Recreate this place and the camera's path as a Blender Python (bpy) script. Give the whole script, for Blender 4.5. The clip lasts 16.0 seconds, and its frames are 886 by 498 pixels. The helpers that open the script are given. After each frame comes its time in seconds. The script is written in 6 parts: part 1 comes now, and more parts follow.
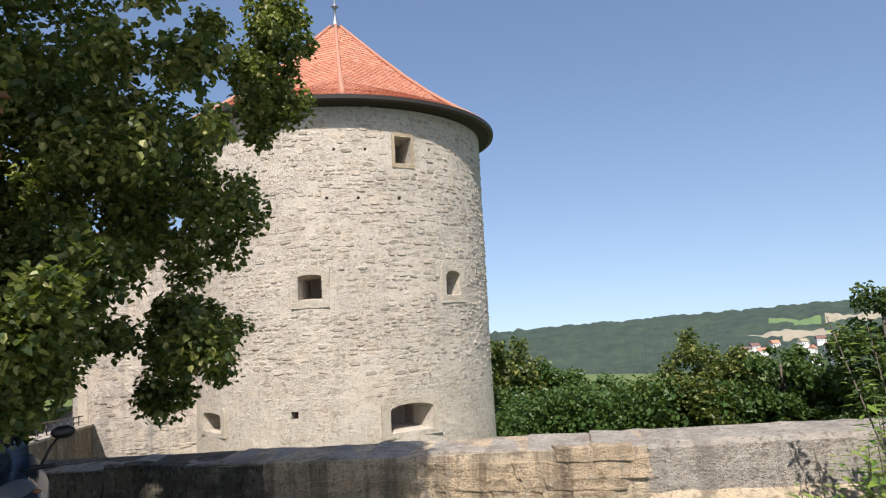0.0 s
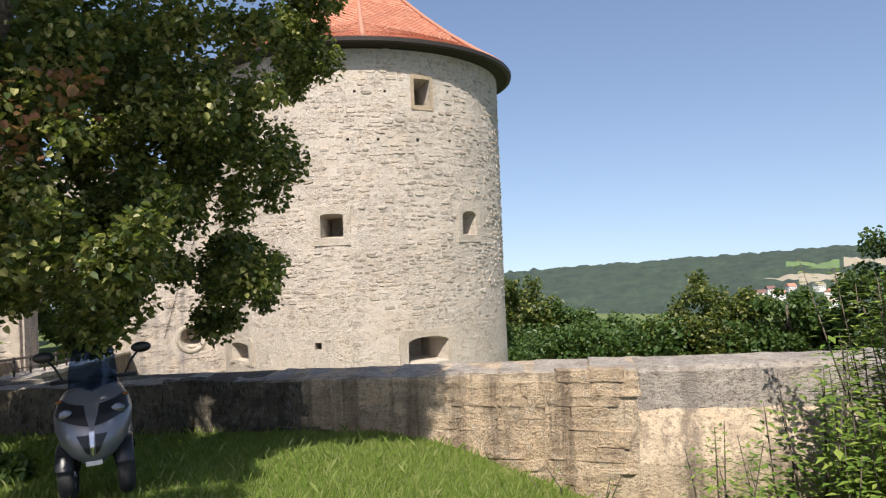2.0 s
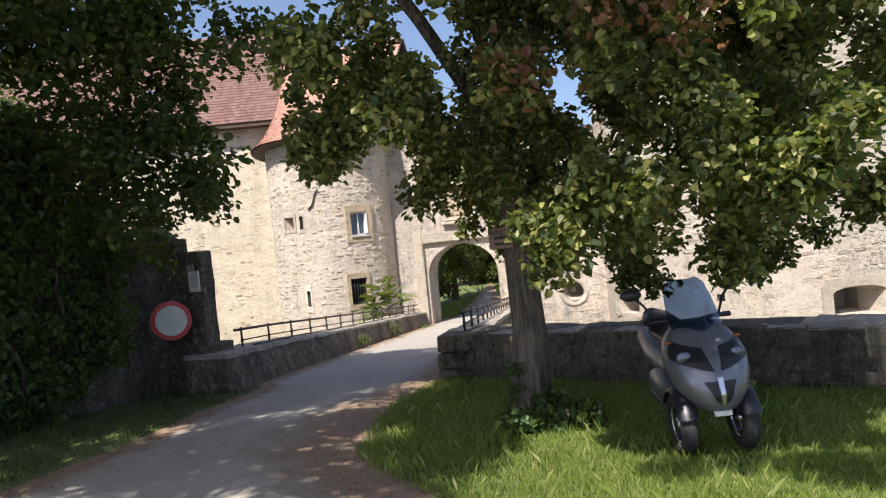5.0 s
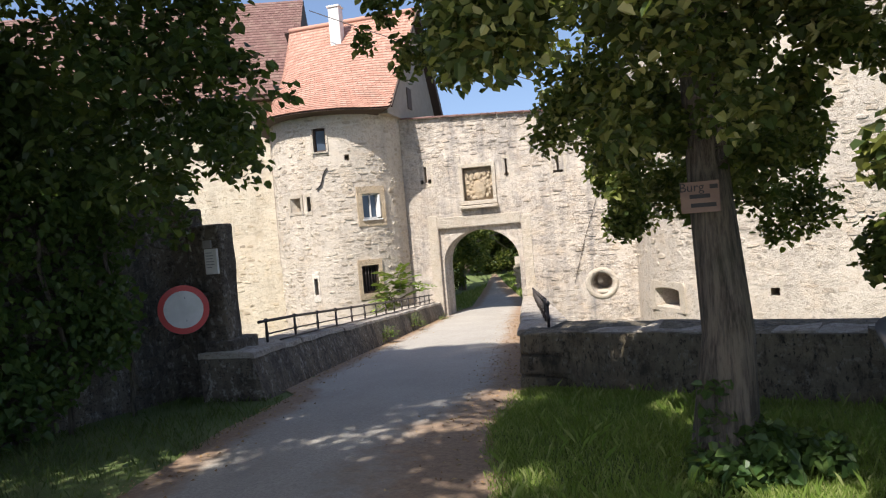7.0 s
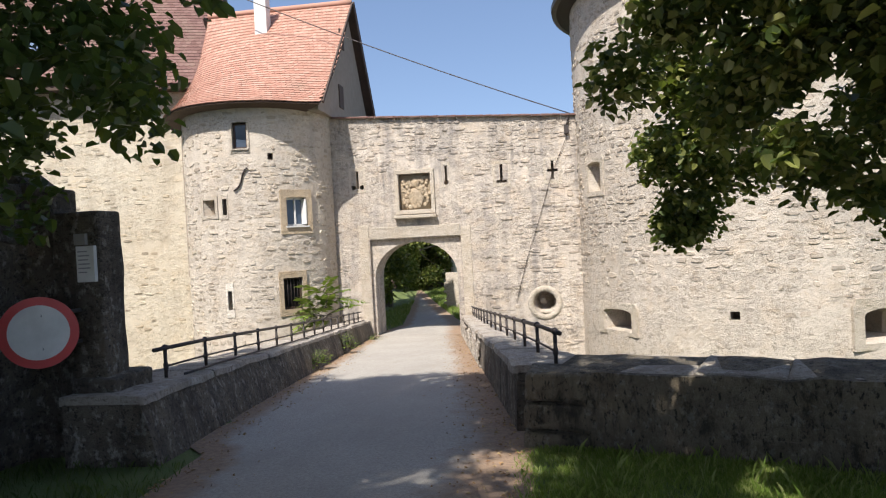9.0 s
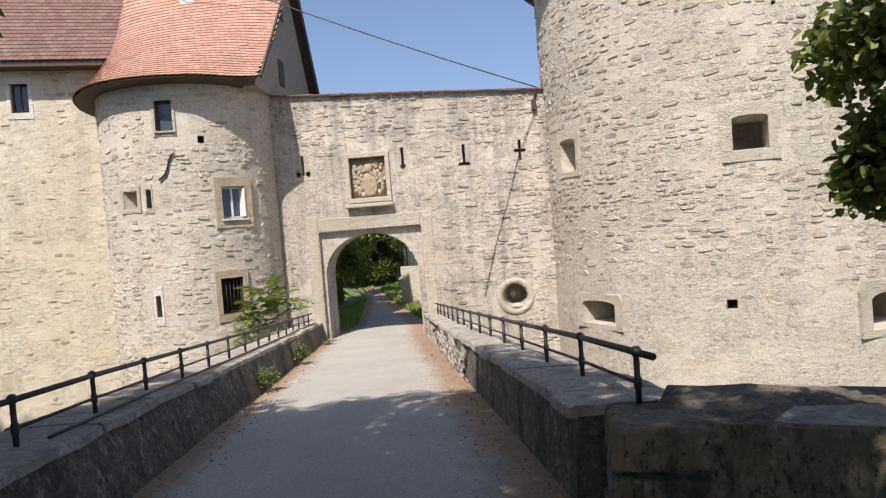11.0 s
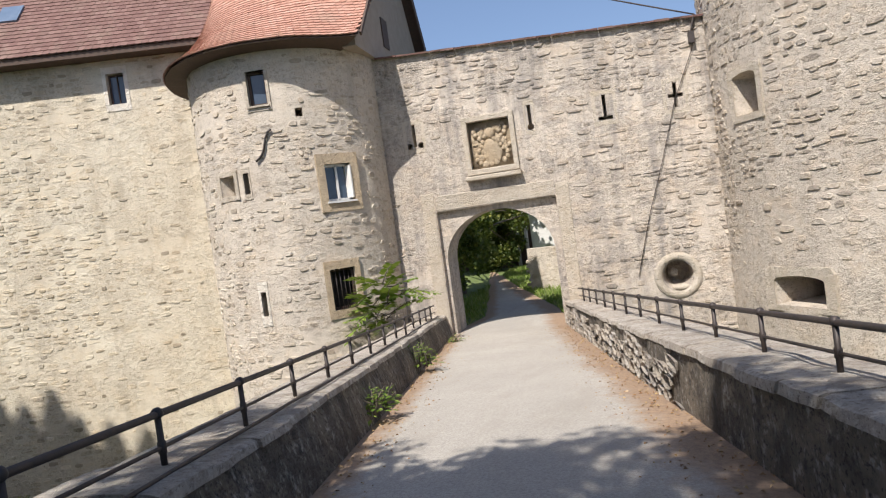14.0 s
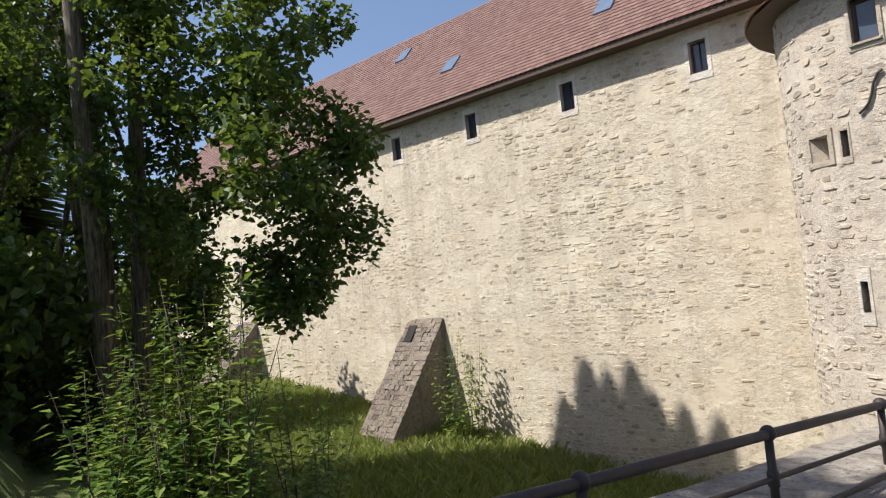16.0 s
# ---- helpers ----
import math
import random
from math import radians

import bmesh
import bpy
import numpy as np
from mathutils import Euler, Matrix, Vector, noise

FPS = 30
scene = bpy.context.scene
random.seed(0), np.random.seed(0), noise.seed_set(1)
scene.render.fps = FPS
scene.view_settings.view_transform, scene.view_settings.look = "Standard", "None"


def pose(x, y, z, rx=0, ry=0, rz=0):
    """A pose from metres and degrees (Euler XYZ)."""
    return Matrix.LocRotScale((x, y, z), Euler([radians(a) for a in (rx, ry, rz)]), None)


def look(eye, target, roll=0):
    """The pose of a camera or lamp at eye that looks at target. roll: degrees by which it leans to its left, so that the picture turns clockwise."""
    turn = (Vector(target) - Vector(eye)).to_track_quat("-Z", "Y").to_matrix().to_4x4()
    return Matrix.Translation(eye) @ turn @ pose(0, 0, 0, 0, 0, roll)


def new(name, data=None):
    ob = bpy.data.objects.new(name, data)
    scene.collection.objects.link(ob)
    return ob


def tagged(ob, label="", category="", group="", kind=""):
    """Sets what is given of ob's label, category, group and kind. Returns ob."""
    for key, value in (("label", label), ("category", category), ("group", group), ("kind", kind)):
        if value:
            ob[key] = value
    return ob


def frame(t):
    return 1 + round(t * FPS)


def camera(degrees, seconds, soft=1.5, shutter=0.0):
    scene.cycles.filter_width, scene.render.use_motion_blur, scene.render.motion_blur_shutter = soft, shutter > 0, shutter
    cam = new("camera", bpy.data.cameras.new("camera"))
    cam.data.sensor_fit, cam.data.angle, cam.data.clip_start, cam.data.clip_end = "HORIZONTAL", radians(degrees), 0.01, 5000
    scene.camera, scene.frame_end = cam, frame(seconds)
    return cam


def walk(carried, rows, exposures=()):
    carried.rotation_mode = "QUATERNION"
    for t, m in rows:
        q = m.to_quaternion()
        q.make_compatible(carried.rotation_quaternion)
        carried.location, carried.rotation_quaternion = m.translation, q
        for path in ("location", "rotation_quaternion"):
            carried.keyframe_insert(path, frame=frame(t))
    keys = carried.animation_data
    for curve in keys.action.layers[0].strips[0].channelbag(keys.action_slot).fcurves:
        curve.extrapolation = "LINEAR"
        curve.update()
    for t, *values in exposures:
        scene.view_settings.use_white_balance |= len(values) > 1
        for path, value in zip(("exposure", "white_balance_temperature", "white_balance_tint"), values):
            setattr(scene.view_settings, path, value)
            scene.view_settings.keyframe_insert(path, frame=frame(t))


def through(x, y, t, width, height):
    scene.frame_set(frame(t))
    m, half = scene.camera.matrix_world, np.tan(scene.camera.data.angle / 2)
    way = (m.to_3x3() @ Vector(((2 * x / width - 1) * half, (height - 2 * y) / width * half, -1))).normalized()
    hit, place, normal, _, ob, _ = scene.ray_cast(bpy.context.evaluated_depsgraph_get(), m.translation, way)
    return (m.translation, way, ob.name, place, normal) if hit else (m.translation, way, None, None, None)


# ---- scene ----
cam = camera(66.7, 16.0, soft=1.2)
METRES, EYE, TILT, LEAN, TURN = 17.0, 1.6, 0.0, 0.0, -12.7
ROWS = [
    (0.0, 0.0, 0.0, 0.0, 0.3, 5.63, 3.03),
    (0.5, -0.0004, -0.005, -0.0006, 2.74, 6.41, 2.86),
    (1.0, -0.0032, -0.024, -0.0004, 2.78, 4.67, 1.63),
    (1.5, -0.0027, -0.0386, 0.0006, 2.47, 4.57, 2.26),
    (2.0, -0.0008, -0.0527, -0.0003, 1.63, 0.5, 2.28),
    (2.5, -0.0097, -0.0566, -0.0011, 2.91, 2.1, 0.8),
    (3.0, -0.0341, -0.0627, -0.0022, 11.88, 0.32, 3.43),
    (3.5, -0.0621, -0.0592, -0.0055, 19.01, 0.2, 1.4),
    (4.0, -0.0875, -0.0531, -0.006, 24.54, -0.8, 2.35),
    (4.5, -0.121, -0.0464, -0.007, 28.19, -3.62, 4.81),
    (5.0, -0.1518, -0.03, -0.0082, 28.6, -1.21, 5.69),
    (7.5, -0.3062, 0.069, -0.0166, 26.78, -2.31, 3.86),
    (8.0, -0.332, 0.0936, -0.0165, 24.43, -1.2, 4.2),
    (8.5, -0.3521, 0.1224, -0.0194, 24.7, 1.27, 3.81),
    (9.0, -0.3731, 0.156, -0.0245, 20.66, -1.17, 2.98),
    (9.5, -0.3918, 0.1869, -0.0278, 17.54, -2.3, 3.41),
    (12.0, -0.486, 0.3498, -0.0361, 14.84, -1.38, 5.27),
    (12.5, -0.5002, 0.3781, -0.0407, 12.97, -1.12, 5.18),
    (13.0, -0.5149, 0.4111, -0.0436, 14.73, -1.83, 6.22),
    (13.5, -0.5334, 0.4431, -0.0472, 18.77, -3.37, 7.44),
    (14.0, -0.5523, 0.4714, -0.0486, 25.66, -2.16, 7.86),
    (14.5, -0.5697, 0.4978, -0.0503, 41.27, -2.45, 9.28),
    (15.0, -0.5893, 0.521, -0.053, 53.52, -3.32, 6.4),
    (15.5, -0.6104, 0.551, -0.0546, 68.78, 0.32, 4.82),
    (16.0, -0.6265, 0.5749, -0.0572, 73.8, 2.4, 6.1),
]

START = pose(0, 0, EYE, TILT, LEAN, TURN)
walk(cam, [(t, START @ pose(METRES * x, METRES * y, METRES * z, 90 + pitch, roll, yaw)) for t, x, y, z, yaw, pitch, roll in ROWS],
     exposures=[(0.0, 0.5, 6350, 11), (2.5, 0.56, 6550, 12.5), (4.5, 0.8, 6500, 13.5), (7.5, 0.76, 6350, 11), (9.5, 0.62, 6350, 11), (12.0, 0.52, 6350, 11), (16.0, 0.54, 6350, 11)])

# ---- light ----
SUN_AZ, SUN_EL = radians(-105), radians(53)
SUN_WAY = Vector((math.cos(SUN_AZ) * math.cos(SUN_EL), math.sin(SUN_AZ) * math.cos(SUN_EL), math.sin(SUN_EL)))
world = bpy.data.worlds.new("world")
scene.world = world
world.use_nodes = True
wn = world.node_tree
sky = wn.nodes.new("ShaderNodeTexSky")
sky.sky_type, sky.sun_disc, sky.sun_elevation, sky.sun_rotation = "NISHITA", False, SUN_EL, radians(195)
sky.air_density, sky.dust_density, sky.ozone_density = 1.1, 1.0, 2.0
wn.nodes["Background"].inputs["Strength"].default_value = 0.116
wc = wn.nodes.new("ShaderNodeTexCoord")
lift = wn.nodes.new("ShaderNodeVectorMath")
lift.operation = "MULTIPLY_ADD"
lift.inputs[1].default_value, lift.inputs[2].default_value = (1, 1, 0.88), (0, 0, 0.14)
wn.links.new(wc.outputs["Generated"], lift.inputs[0])
wn.links.new(lift.outputs[0], sky.inputs["Vector"])
tint = wn.nodes.new("ShaderNodeMix")
tint.data_type, tint.blend_type = "RGBA", "MULTIPLY"
tint.inputs[0].default_value, tint.inputs[7].default_value = 1.0, (1.05, 0.99, 0.98, 1)
wn.links.new(sky.outputs[0], tint.inputs[6])
wn.links.new(tint.outputs[2], wn.nodes["Background"].inputs["Color"])
sun = new("sun", bpy.data.lights.new("sun", "SUN"))
sun.data.energy, sun.data.angle, sun.data.color = 4.95, radians(0.55), (1.0, 0.95, 0.88)
sun.matrix_world = look(SUN_WAY * 50, (0, 0, 0))


# ---- materials ----
def mat(name, rough=0.9, metal=0.0):
    m = bpy.data.materials.new(name)
    m.use_nodes = True
    b = m.node_tree.nodes["Principled BSDF"]
    b.inputs["Roughness"].default_value, b.inputs["Metallic"].default_value = rough, metal
    return m, m.node_tree, b


def N(nt, kind, **vals):
    n = nt.nodes.new(kind)
    for k, v in vals.items():
        n.inputs[k.replace("_", " ")].default_value = v
    return n


def coords(nt, scale=(1, 1, 1)):
    g = nt.nodes.new("ShaderNodeNewGeometry")
    mp = nt.nodes.new("ShaderNodeMapping")
    mp.inputs["Scale"].default_value = scale
    nt.links.new(g.outputs["Position"], mp.inputs["Vector"])
    return mp.outputs[0]


def noise_of(nt, vec, scale, detail=6, rough=0.6):
    n = N(nt, "ShaderNodeTexNoise", Scale=scale, Detail=detail, Roughness=rough)
    nt.links.new(vec, n.inputs["Vector"])
    return n.outputs["Fac"]


def ramp(nt, fac, stops):
    r = nt.nodes.new("ShaderNodeValToRGB")
    e = r.color_ramp.elements
    while len(e) < len(stops):
        e.new(0.5)
    for el, (p, c) in zip(e, stops):
        el.position, el.color = p, (*c, 1) if len(c) == 3 else c
    nt.links.new(fac, r.inputs["Fac"])
    return r.outputs["Color"]


def grey(a):
    return (a, a, a)


def mix(nt, fac, a, b, kind="MIX"):
    m = nt.nodes.new("ShaderNodeMix")
    m.data_type, m.blend_type = "RGBA", kind
    for sock, v in ((m.inputs[0], fac), (m.inputs[6], a), (m.inputs[7], b)):
        if isinstance(v, (int, float)):
            sock.default_value = v
        elif isinstance(v, tuple):
            sock.default_value = (*v, 1)
        else:
            nt.links.new(v, sock)
    return m.outputs[2]


def bump(nt, b, fac, strength=0.5, dist=0.02):
    n = N(nt, "ShaderNodeBump", Strength=strength, Distance=dist)
    nt.links.new(fac, n.inputs["Height"])
    nt.links.new(n.outputs[0], b.inputs["Normal"])


def masonry(name, light, mid, dark, stain, stain_amount=0.5, stretch=(1, 1, 1.3), grain=1.0, island=0.3, single=False, plaster=0.0, lichen=0.0, relief=0.1, runs=0.0):
    """Weathered limestone: patches, grain, pits, streaks of grime that hang down, and a tint of its own for each stone."""
    m, nt, b = mat(name, 0.93)
    p, pl = coords(nt), coords(nt, stretch)
    col = mix(nt, ramp(nt, noise_of(nt, p, 0.45, 6, 0.62), [(0.35, grey(0)), (0.65, grey(1))]), light, mid)
    # where old plaster still covers the stones, relief and pits fade out
    bare = ramp(nt, noise_of(nt, coords(nt, (1, 1, 1.3)), 0.62, 9, 0.68), [(0.42, grey(1 - plaster)), (0.54, grey(1))])
    warm = noise_of(nt, p, 1.7, 6, 0.7)
    col = mix(nt, ramp(nt, warm, [(0.48, grey(0)), (0.66, grey(0.4))]), col, (light[0] * 0.86, light[1] * 0.74, light[2] * 0.6))
    fine = noise_of(nt, pl, 6.5 * grain, 9, 0.74)
    pits = noise_of(nt, pl, 24 * grain, 5, 0.72)
    # Hollows and pits are darkened: their small shadows are put into the colour.
    col = mix(nt, mix(nt, 1.0, ramp(nt, fine, [(0.37, grey(0.8)), (0.48, grey(0))]), bare, "MULTIPLY"), col, dark)
    col = mix(nt, mix(nt, 1.0, ramp(nt, pits, [(0.37, grey(1.0)), (0.45, grey(0))]), bare, "MULTIPLY"), col, dark)
    pale = noise_of(nt, pl, 12 * grain, 7, 0.75)
    col = mix(nt, ramp(nt, pale, [(0.55, grey(0)), (0.68, grey(0.5))]), col, tuple(min(0.85, 1.18 * c) for c in light))
    if lichen:
        spots = noise_of(nt, coords(nt, (1, 1, 0.8)), 11, 7, 0.72)
        col = mix(nt, ramp(nt, spots, [(0.54, grey(0)), (0.62, grey(lichen))]), col, (0.62, 0.59, 0.53))
    blot = noise_of(nt, coords(nt, (1, 1, 1.5)), 2.2, 5, 0.65)
    col = mix(nt, ramp(nt, blot, [(0.5, grey(0)), (0.68, grey(0.45))]), col, stain)
    drip = noise_of(nt, coords(nt, (1.6, 1.6, 0.22)), 1.0, 7, 0.65)
    col = mix(nt, ramp(nt, drip, [(0.52, grey(0)), (0.72, grey(stain_amount))]), col, stain)
    if runs:
        wet = noise_of(nt, coords(nt, (2.3, 2.3, 0.13)), 1.0, 8, 0.7)
        col = mix(nt, ramp(nt, wet, [(0.5, grey(0)), (0.6, grey(runs))]), col, stain)
    if island:
        own = nt.nodes.new("ShaderNodeObjectInfo").outputs["Random"] if single else nt.nodes.new("ShaderNodeNewGeometry").outputs["Random Per Island"]
        k = island
        tints = [(0.0, (1 - 1.5 * k, 1 - 1.55 * k, 1 - 1.6 * k)), (0.2, (1 - 0.5 * k, 1 - 0.6 * k, 1 - 0.75 * k)), (0.45, grey(1.0)), (0.7, (1.0, 1 - 0.12 * k, 1 - 0.3 * k)), (0.85, (1 - 0.7 * k, 1 - 0.7 * k, 1 - 0.66 * k)), (1.0, grey(1 + 0.4 * k))]
        col = mix(nt, 1.0, col, ramp(nt, own, tints), "MULTIPLY")
    nt.links.new(col, b.inputs["Base Color"])
    bump(nt, b, mix(nt, 1.0, mix(nt, 0.4, fine, pits), bare, "MULTIPLY"), 1.0, relief)
    return m


def plain(name, a, bcol, rough=0.8, scale=6.0, metal=0.0, relief=0.2, dist=0.005):
    m, nt, b = mat(name, rough, metal)
    p = coords(nt)
    f = noise_of(nt, p, scale, 6, 0.65)
    nt.links.new(mix(nt, ramp(nt, f, [(0.3, grey(0)), (0.7, grey(1))]), a, bcol), b.inputs["Base Color"])
    bump(nt, b, noise_of(nt, p, scale * 9, 4, 0.6), relief, dist)
    return m


def leafy(name, a, bcol, c, through=0.35):
    m, nt, b = mat(name, 0.45)
    g = nt.nodes.new("ShaderNodeNewGeometry")
    col = ramp(nt, g.outputs["Random Per Island"], [(0.0, a), (0.55, bcol), (1.0, c)])
    nt.links.new(col, b.inputs["Base Color"])
    b.inputs["Specular IOR Level"].default_value = 0.35
    tr = nt.nodes.new("ShaderNodeBsdfTranslucent")
    nt.links.new(mix(nt, 0.6, col, (0.25, 0.32, 0.03)), tr.inputs["Color"])
    ms = nt.nodes.new("ShaderNodeMixShader")
    ms.inputs[0].default_value = through
    nt.links.new(b.outputs[0], ms.inputs[1])
    nt.links.new(tr.outputs[0], ms.inputs[2])
    nt.links.new(ms.outputs[0], nt.nodes["Material Output"].inputs["Surface"])
    return m


M_TOWER = masonry("tower_limestone", (0.554, 0.478, 0.386), (0.476, 0.417, 0.341), (0.165, 0.135, 0.105), (0.329, 0.287, 0.236), 0.55, plaster=0.6, island=0.22, relief=0.07)
M_GATE = masonry("gate_wall_limestone", (0.588, 0.507, 0.418), (0.420, 0.363, 0.294), (0.151, 0.127, 0.098), (0.168, 0.156, 0.147), 0.9, plaster=0.7, island=0.22, relief=0.075, runs=0.3)
M_PALACE = masonry("palace_wall_limestone", (0.638, 0.569, 0.438), (0.575, 0.493, 0.368), (0.287, 0.237, 0.169), (0.367, 0.309, 0.231), 0.7, (1, 1, 1.5), 0.8, plaster=0.8, relief=0.05)
M_TURRET = masonry("turret_limestone", (0.602, 0.527, 0.425), (0.490, 0.424, 0.337), (0.258, 0.216, 0.168), (0.344, 0.294, 0.239), 0.6, plaster=0.65, island=0.22, relief=0.06)
M_TOWER_BED = masonry("tower_mortar", (0.560, 0.488, 0.400), (0.494, 0.431, 0.350), (0.198, 0.166, 0.129), (0.346, 0.302, 0.250), 0.5, island=0, plaster=0.5, relief=0.07)
M_GATE_BED = masonry("gate_wall_mortar", (0.577, 0.502, 0.413), (0.445, 0.384, 0.314), (0.172, 0.141, 0.112), (0.187, 0.172, 0.161), 0.85, island=0, plaster=0.6, relief=0.075, runs=0.3)
M_PALACE_BED = masonry("palace_plaster", (0.638, 0.573, 0.447), (0.570, 0.493, 0.372), (0.319, 0.263, 0.190), (0.380, 0.321, 0.238), 0.7, island=0, plaster=0.75, relief=0.045)
M_TURRET_BED = masonry("turret_plaster", (0.592, 0.523, 0.428), (0.504, 0.438, 0.354), (0.272, 0.225, 0.177), (0.352, 0.301, 0.247), 0.6, island=0, plaster=0.6, relief=0.055)
M_MOATWALL = masonry("moat_wall_limestone", (0.696, 0.568, 0.410), (0.568, 0.452, 0.314), (0.290, 0.220, 0.151), (0.174, 0.139, 0.103), 0.95, (1, 1, 1.2), lichen=0.08, runs=0.75)
M_STONE = masonry("moat_wall_stone", (0.766, 0.603, 0.410), (0.638, 0.476, 0.308), (0.325, 0.232, 0.145), (0.128, 0.090, 0.060), 1.0, (1, 1, 1.2), 1.3, 0.1, True, lichen=0.3, relief=0.13, runs=0.62)
M_PARAPET = masonry("parapet_grimy_stone", (0.25, 0.21, 0.16), (0.12, 0.10, 0.078), (0.035, 0.03, 0.024), (0.035, 0.03, 0.024), 0.95, lichen=0.5, runs=0.5)
M_COPING = masonry("coping_stone", (0.536, 0.485, 0.414), (0.450, 0.399, 0.338), (0.225, 0.191, 0.160), (0.234, 0.191, 0.155), 0.85, lichen=0.8, runs=0.3)
M_UPPER = masonry("grey_wall_stone", (0.474, 0.416, 0.346), (0.371, 0.326, 0.269), (0.154, 0.128, 0.102), (0.179, 0.154, 0.128), 0.8, island=0, lichen=0.25, runs=0.5)
# Black stain and tree shade together, both put into this stone's colour.
M_STONE_BLACK = masonry("stained_and_shaded_stone", (0.24, 0.20, 0.14), (0.11, 0.093, 0.066), (0.028, 0.025, 0.018), (0.02, 0.018, 0.014), 1.0, (1, 1, 0.5), 1.0, 0.15, True, lichen=0.2)
M_BUTTRESS = masonry("buttress_stone", (0.30, 0.255, 0.205), (0.22, 0.185, 0.15), (0.09, 0.075, 0.06), (0.12, 0.10, 0.08), 0.7)
M_SURROUND = masonry("dressed_stone", (0.55, 0.485, 0.395), (0.49, 0.425, 0.34), (0.40, 0.34, 0.26), (0.34, 0.29, 0.22), 0.4, island=0.1)
M_SURROUND_PALE = masonry("pale_plaster", (0.749, 0.693, 0.601), (0.670, 0.614, 0.522), (0.493, 0.436, 0.355), (0.493, 0.436, 0.365), 0.4, island=0.1, plaster=0.8)
M_SURROUND_TAN = masonry("dressed_sandstone", (0.50, 0.40, 0.275), (0.44, 0.345, 0.235), (0.34, 0.27, 0.18), (0.30, 0.24, 0.17), 0.4, island=0.1)
M_WHITE = plain("white_paint", (0.72, 0.70, 0.66), (0.58, 0.56, 0.52), 0.6, 5)
M_GABLE = plain("gable_render", (0.36, 0.30, 0.24), (0.29, 0.24, 0.19), 0.92, 3, 0, 0.3, 0.01)
M_PANE = plain("window_glass", (0.05, 0.07, 0.10), (0.07, 0.09, 0.12), 0.05, 2, 0.0, 0.0)
# Near-black that puts the gloom of rooms and holes into a colour.
M_DARK = plain("dark_interior", (0.015, 0.013, 0.012), (0.03, 0.027, 0.024), 0.95)
M_IRON = plain("black_painted_iron", (0.035, 0.033, 0.033), (0.075, 0.055, 0.045), 0.55, 14, 0.4)
def bark_mat():
    """Grey-brown bark with long upright furrows."""
    m, nt, b = mat("furrowed_bark", 0.95)
    f = noise_of(nt, coords(nt, (1, 1, 0.09)), 26, 6, 0.7)
    big = noise_of(nt, coords(nt), 2.5, 5, 0.6)
    col = mix(nt, ramp(nt, f, [(0.38, grey(0)), (0.6, grey(1))]), (0.05, 0.04, 0.03), (0.21, 0.17, 0.125))
    col = mix(nt, ramp(nt, big, [(0.5, grey(0)), (0.7, grey(0.5))]), col, (0.09, 0.095, 0.06))
    nt.links.new(col, b.inputs["Base Color"])
    bump(nt, b, f, 1.0, 0.06)
    return m


M_BARK = bark_mat()
M_WOOD = plain("dark_wood", (0.10, 0.06, 0.04), (0.06, 0.04, 0.03), 0.8, 10)
M_LEAF = leafy("linden_leaf", (0.036, 0.058, 0.02), (0.072, 0.104, 0.03), (0.27, 0.265, 0.075), 0.42)
# Dark copy of the leaf greens, with shade put into the colour.
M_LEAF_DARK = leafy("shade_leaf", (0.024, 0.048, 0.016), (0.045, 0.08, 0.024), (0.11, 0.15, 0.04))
M_LEAF_BRIGHT = leafy("shrub_leaf", (0.08, 0.15, 0.025), (0.16, 0.24, 0.04), (0.30, 0.36, 0.08))
M_LEAF_SAPLING = leafy("sapling_leaf", (0.05, 0.11, 0.018), (0.10, 0.17, 0.028), (0.24, 0.30, 0.06))
M_LEAF_MID = leafy("green_leaf", (0.035, 0.075, 0.02), (0.06, 0.11, 0.03), (0.10, 0.15, 0.04))
# Some blue of the distance haze is put into this forest's colour.
M_FOREST = plain("far_forest", (0.035, 0.058, 0.05), (0.085, 0.125, 0.075), 1.0, 0.035, 0, 1.0, 9.0)
M_FIELD = plain("far_field", (0.13, 0.19, 0.07), (0.10, 0.16, 0.06), 1.0, 0.01)
M_STUBBLE = plain("far_stubble", (0.33, 0.28, 0.20), (0.27, 0.24, 0.17), 1.0, 0.01)
M_GRASS_BLADE = leafy("grass_blade", (0.115, 0.185, 0.03), (0.20, 0.28, 0.055), (0.37, 0.39, 0.15))


def tile_mat(name, a, bcol, c):
    m, nt, b = mat(name, 0.85)
    p = coords(nt)
    g = nt.nodes.new("ShaderNodeNewGeometry")
    col = ramp(nt, g.outputs["Random Per Island"], [(0.0, a), (0.6, bcol), (1.0, c)])
    lich = noise_of(nt, p, 1.2, 7, 0.7)
    col = mix(nt, ramp(nt, lich, [(0.5, grey(0)), (0.75, grey(0.5))]), col, (0.22, 0.17, 0.12))
    nt.links.new(col, b.inputs["Base Color"])
    bump(nt, b, noise_of(nt, p, 40, 4, 0.6), 0.3, 0.01)
    return m


M_TILE = tile_mat("orange_clay_tile", (0.33, 0.135, 0.085), (0.42, 0.19, 0.12), (0.48, 0.27, 0.18))
M_TILE_TOWER = tile_mat("new_clay_tile", (0.42, 0.15, 0.085), (0.48, 0.19, 0.11), (0.53, 0.24, 0.14))
M_TILE_HOUSE = tile_mat("faded_clay_tile", (0.375, 0.19, 0.132), (0.42, 0.225, 0.16), (0.465, 0.27, 0.198))
M_TILE_OLD = tile_mat("weathered_clay_tile", (0.135, 0.068, 0.055), (0.16, 0.085, 0.068), (0.19, 0.108, 0.088))


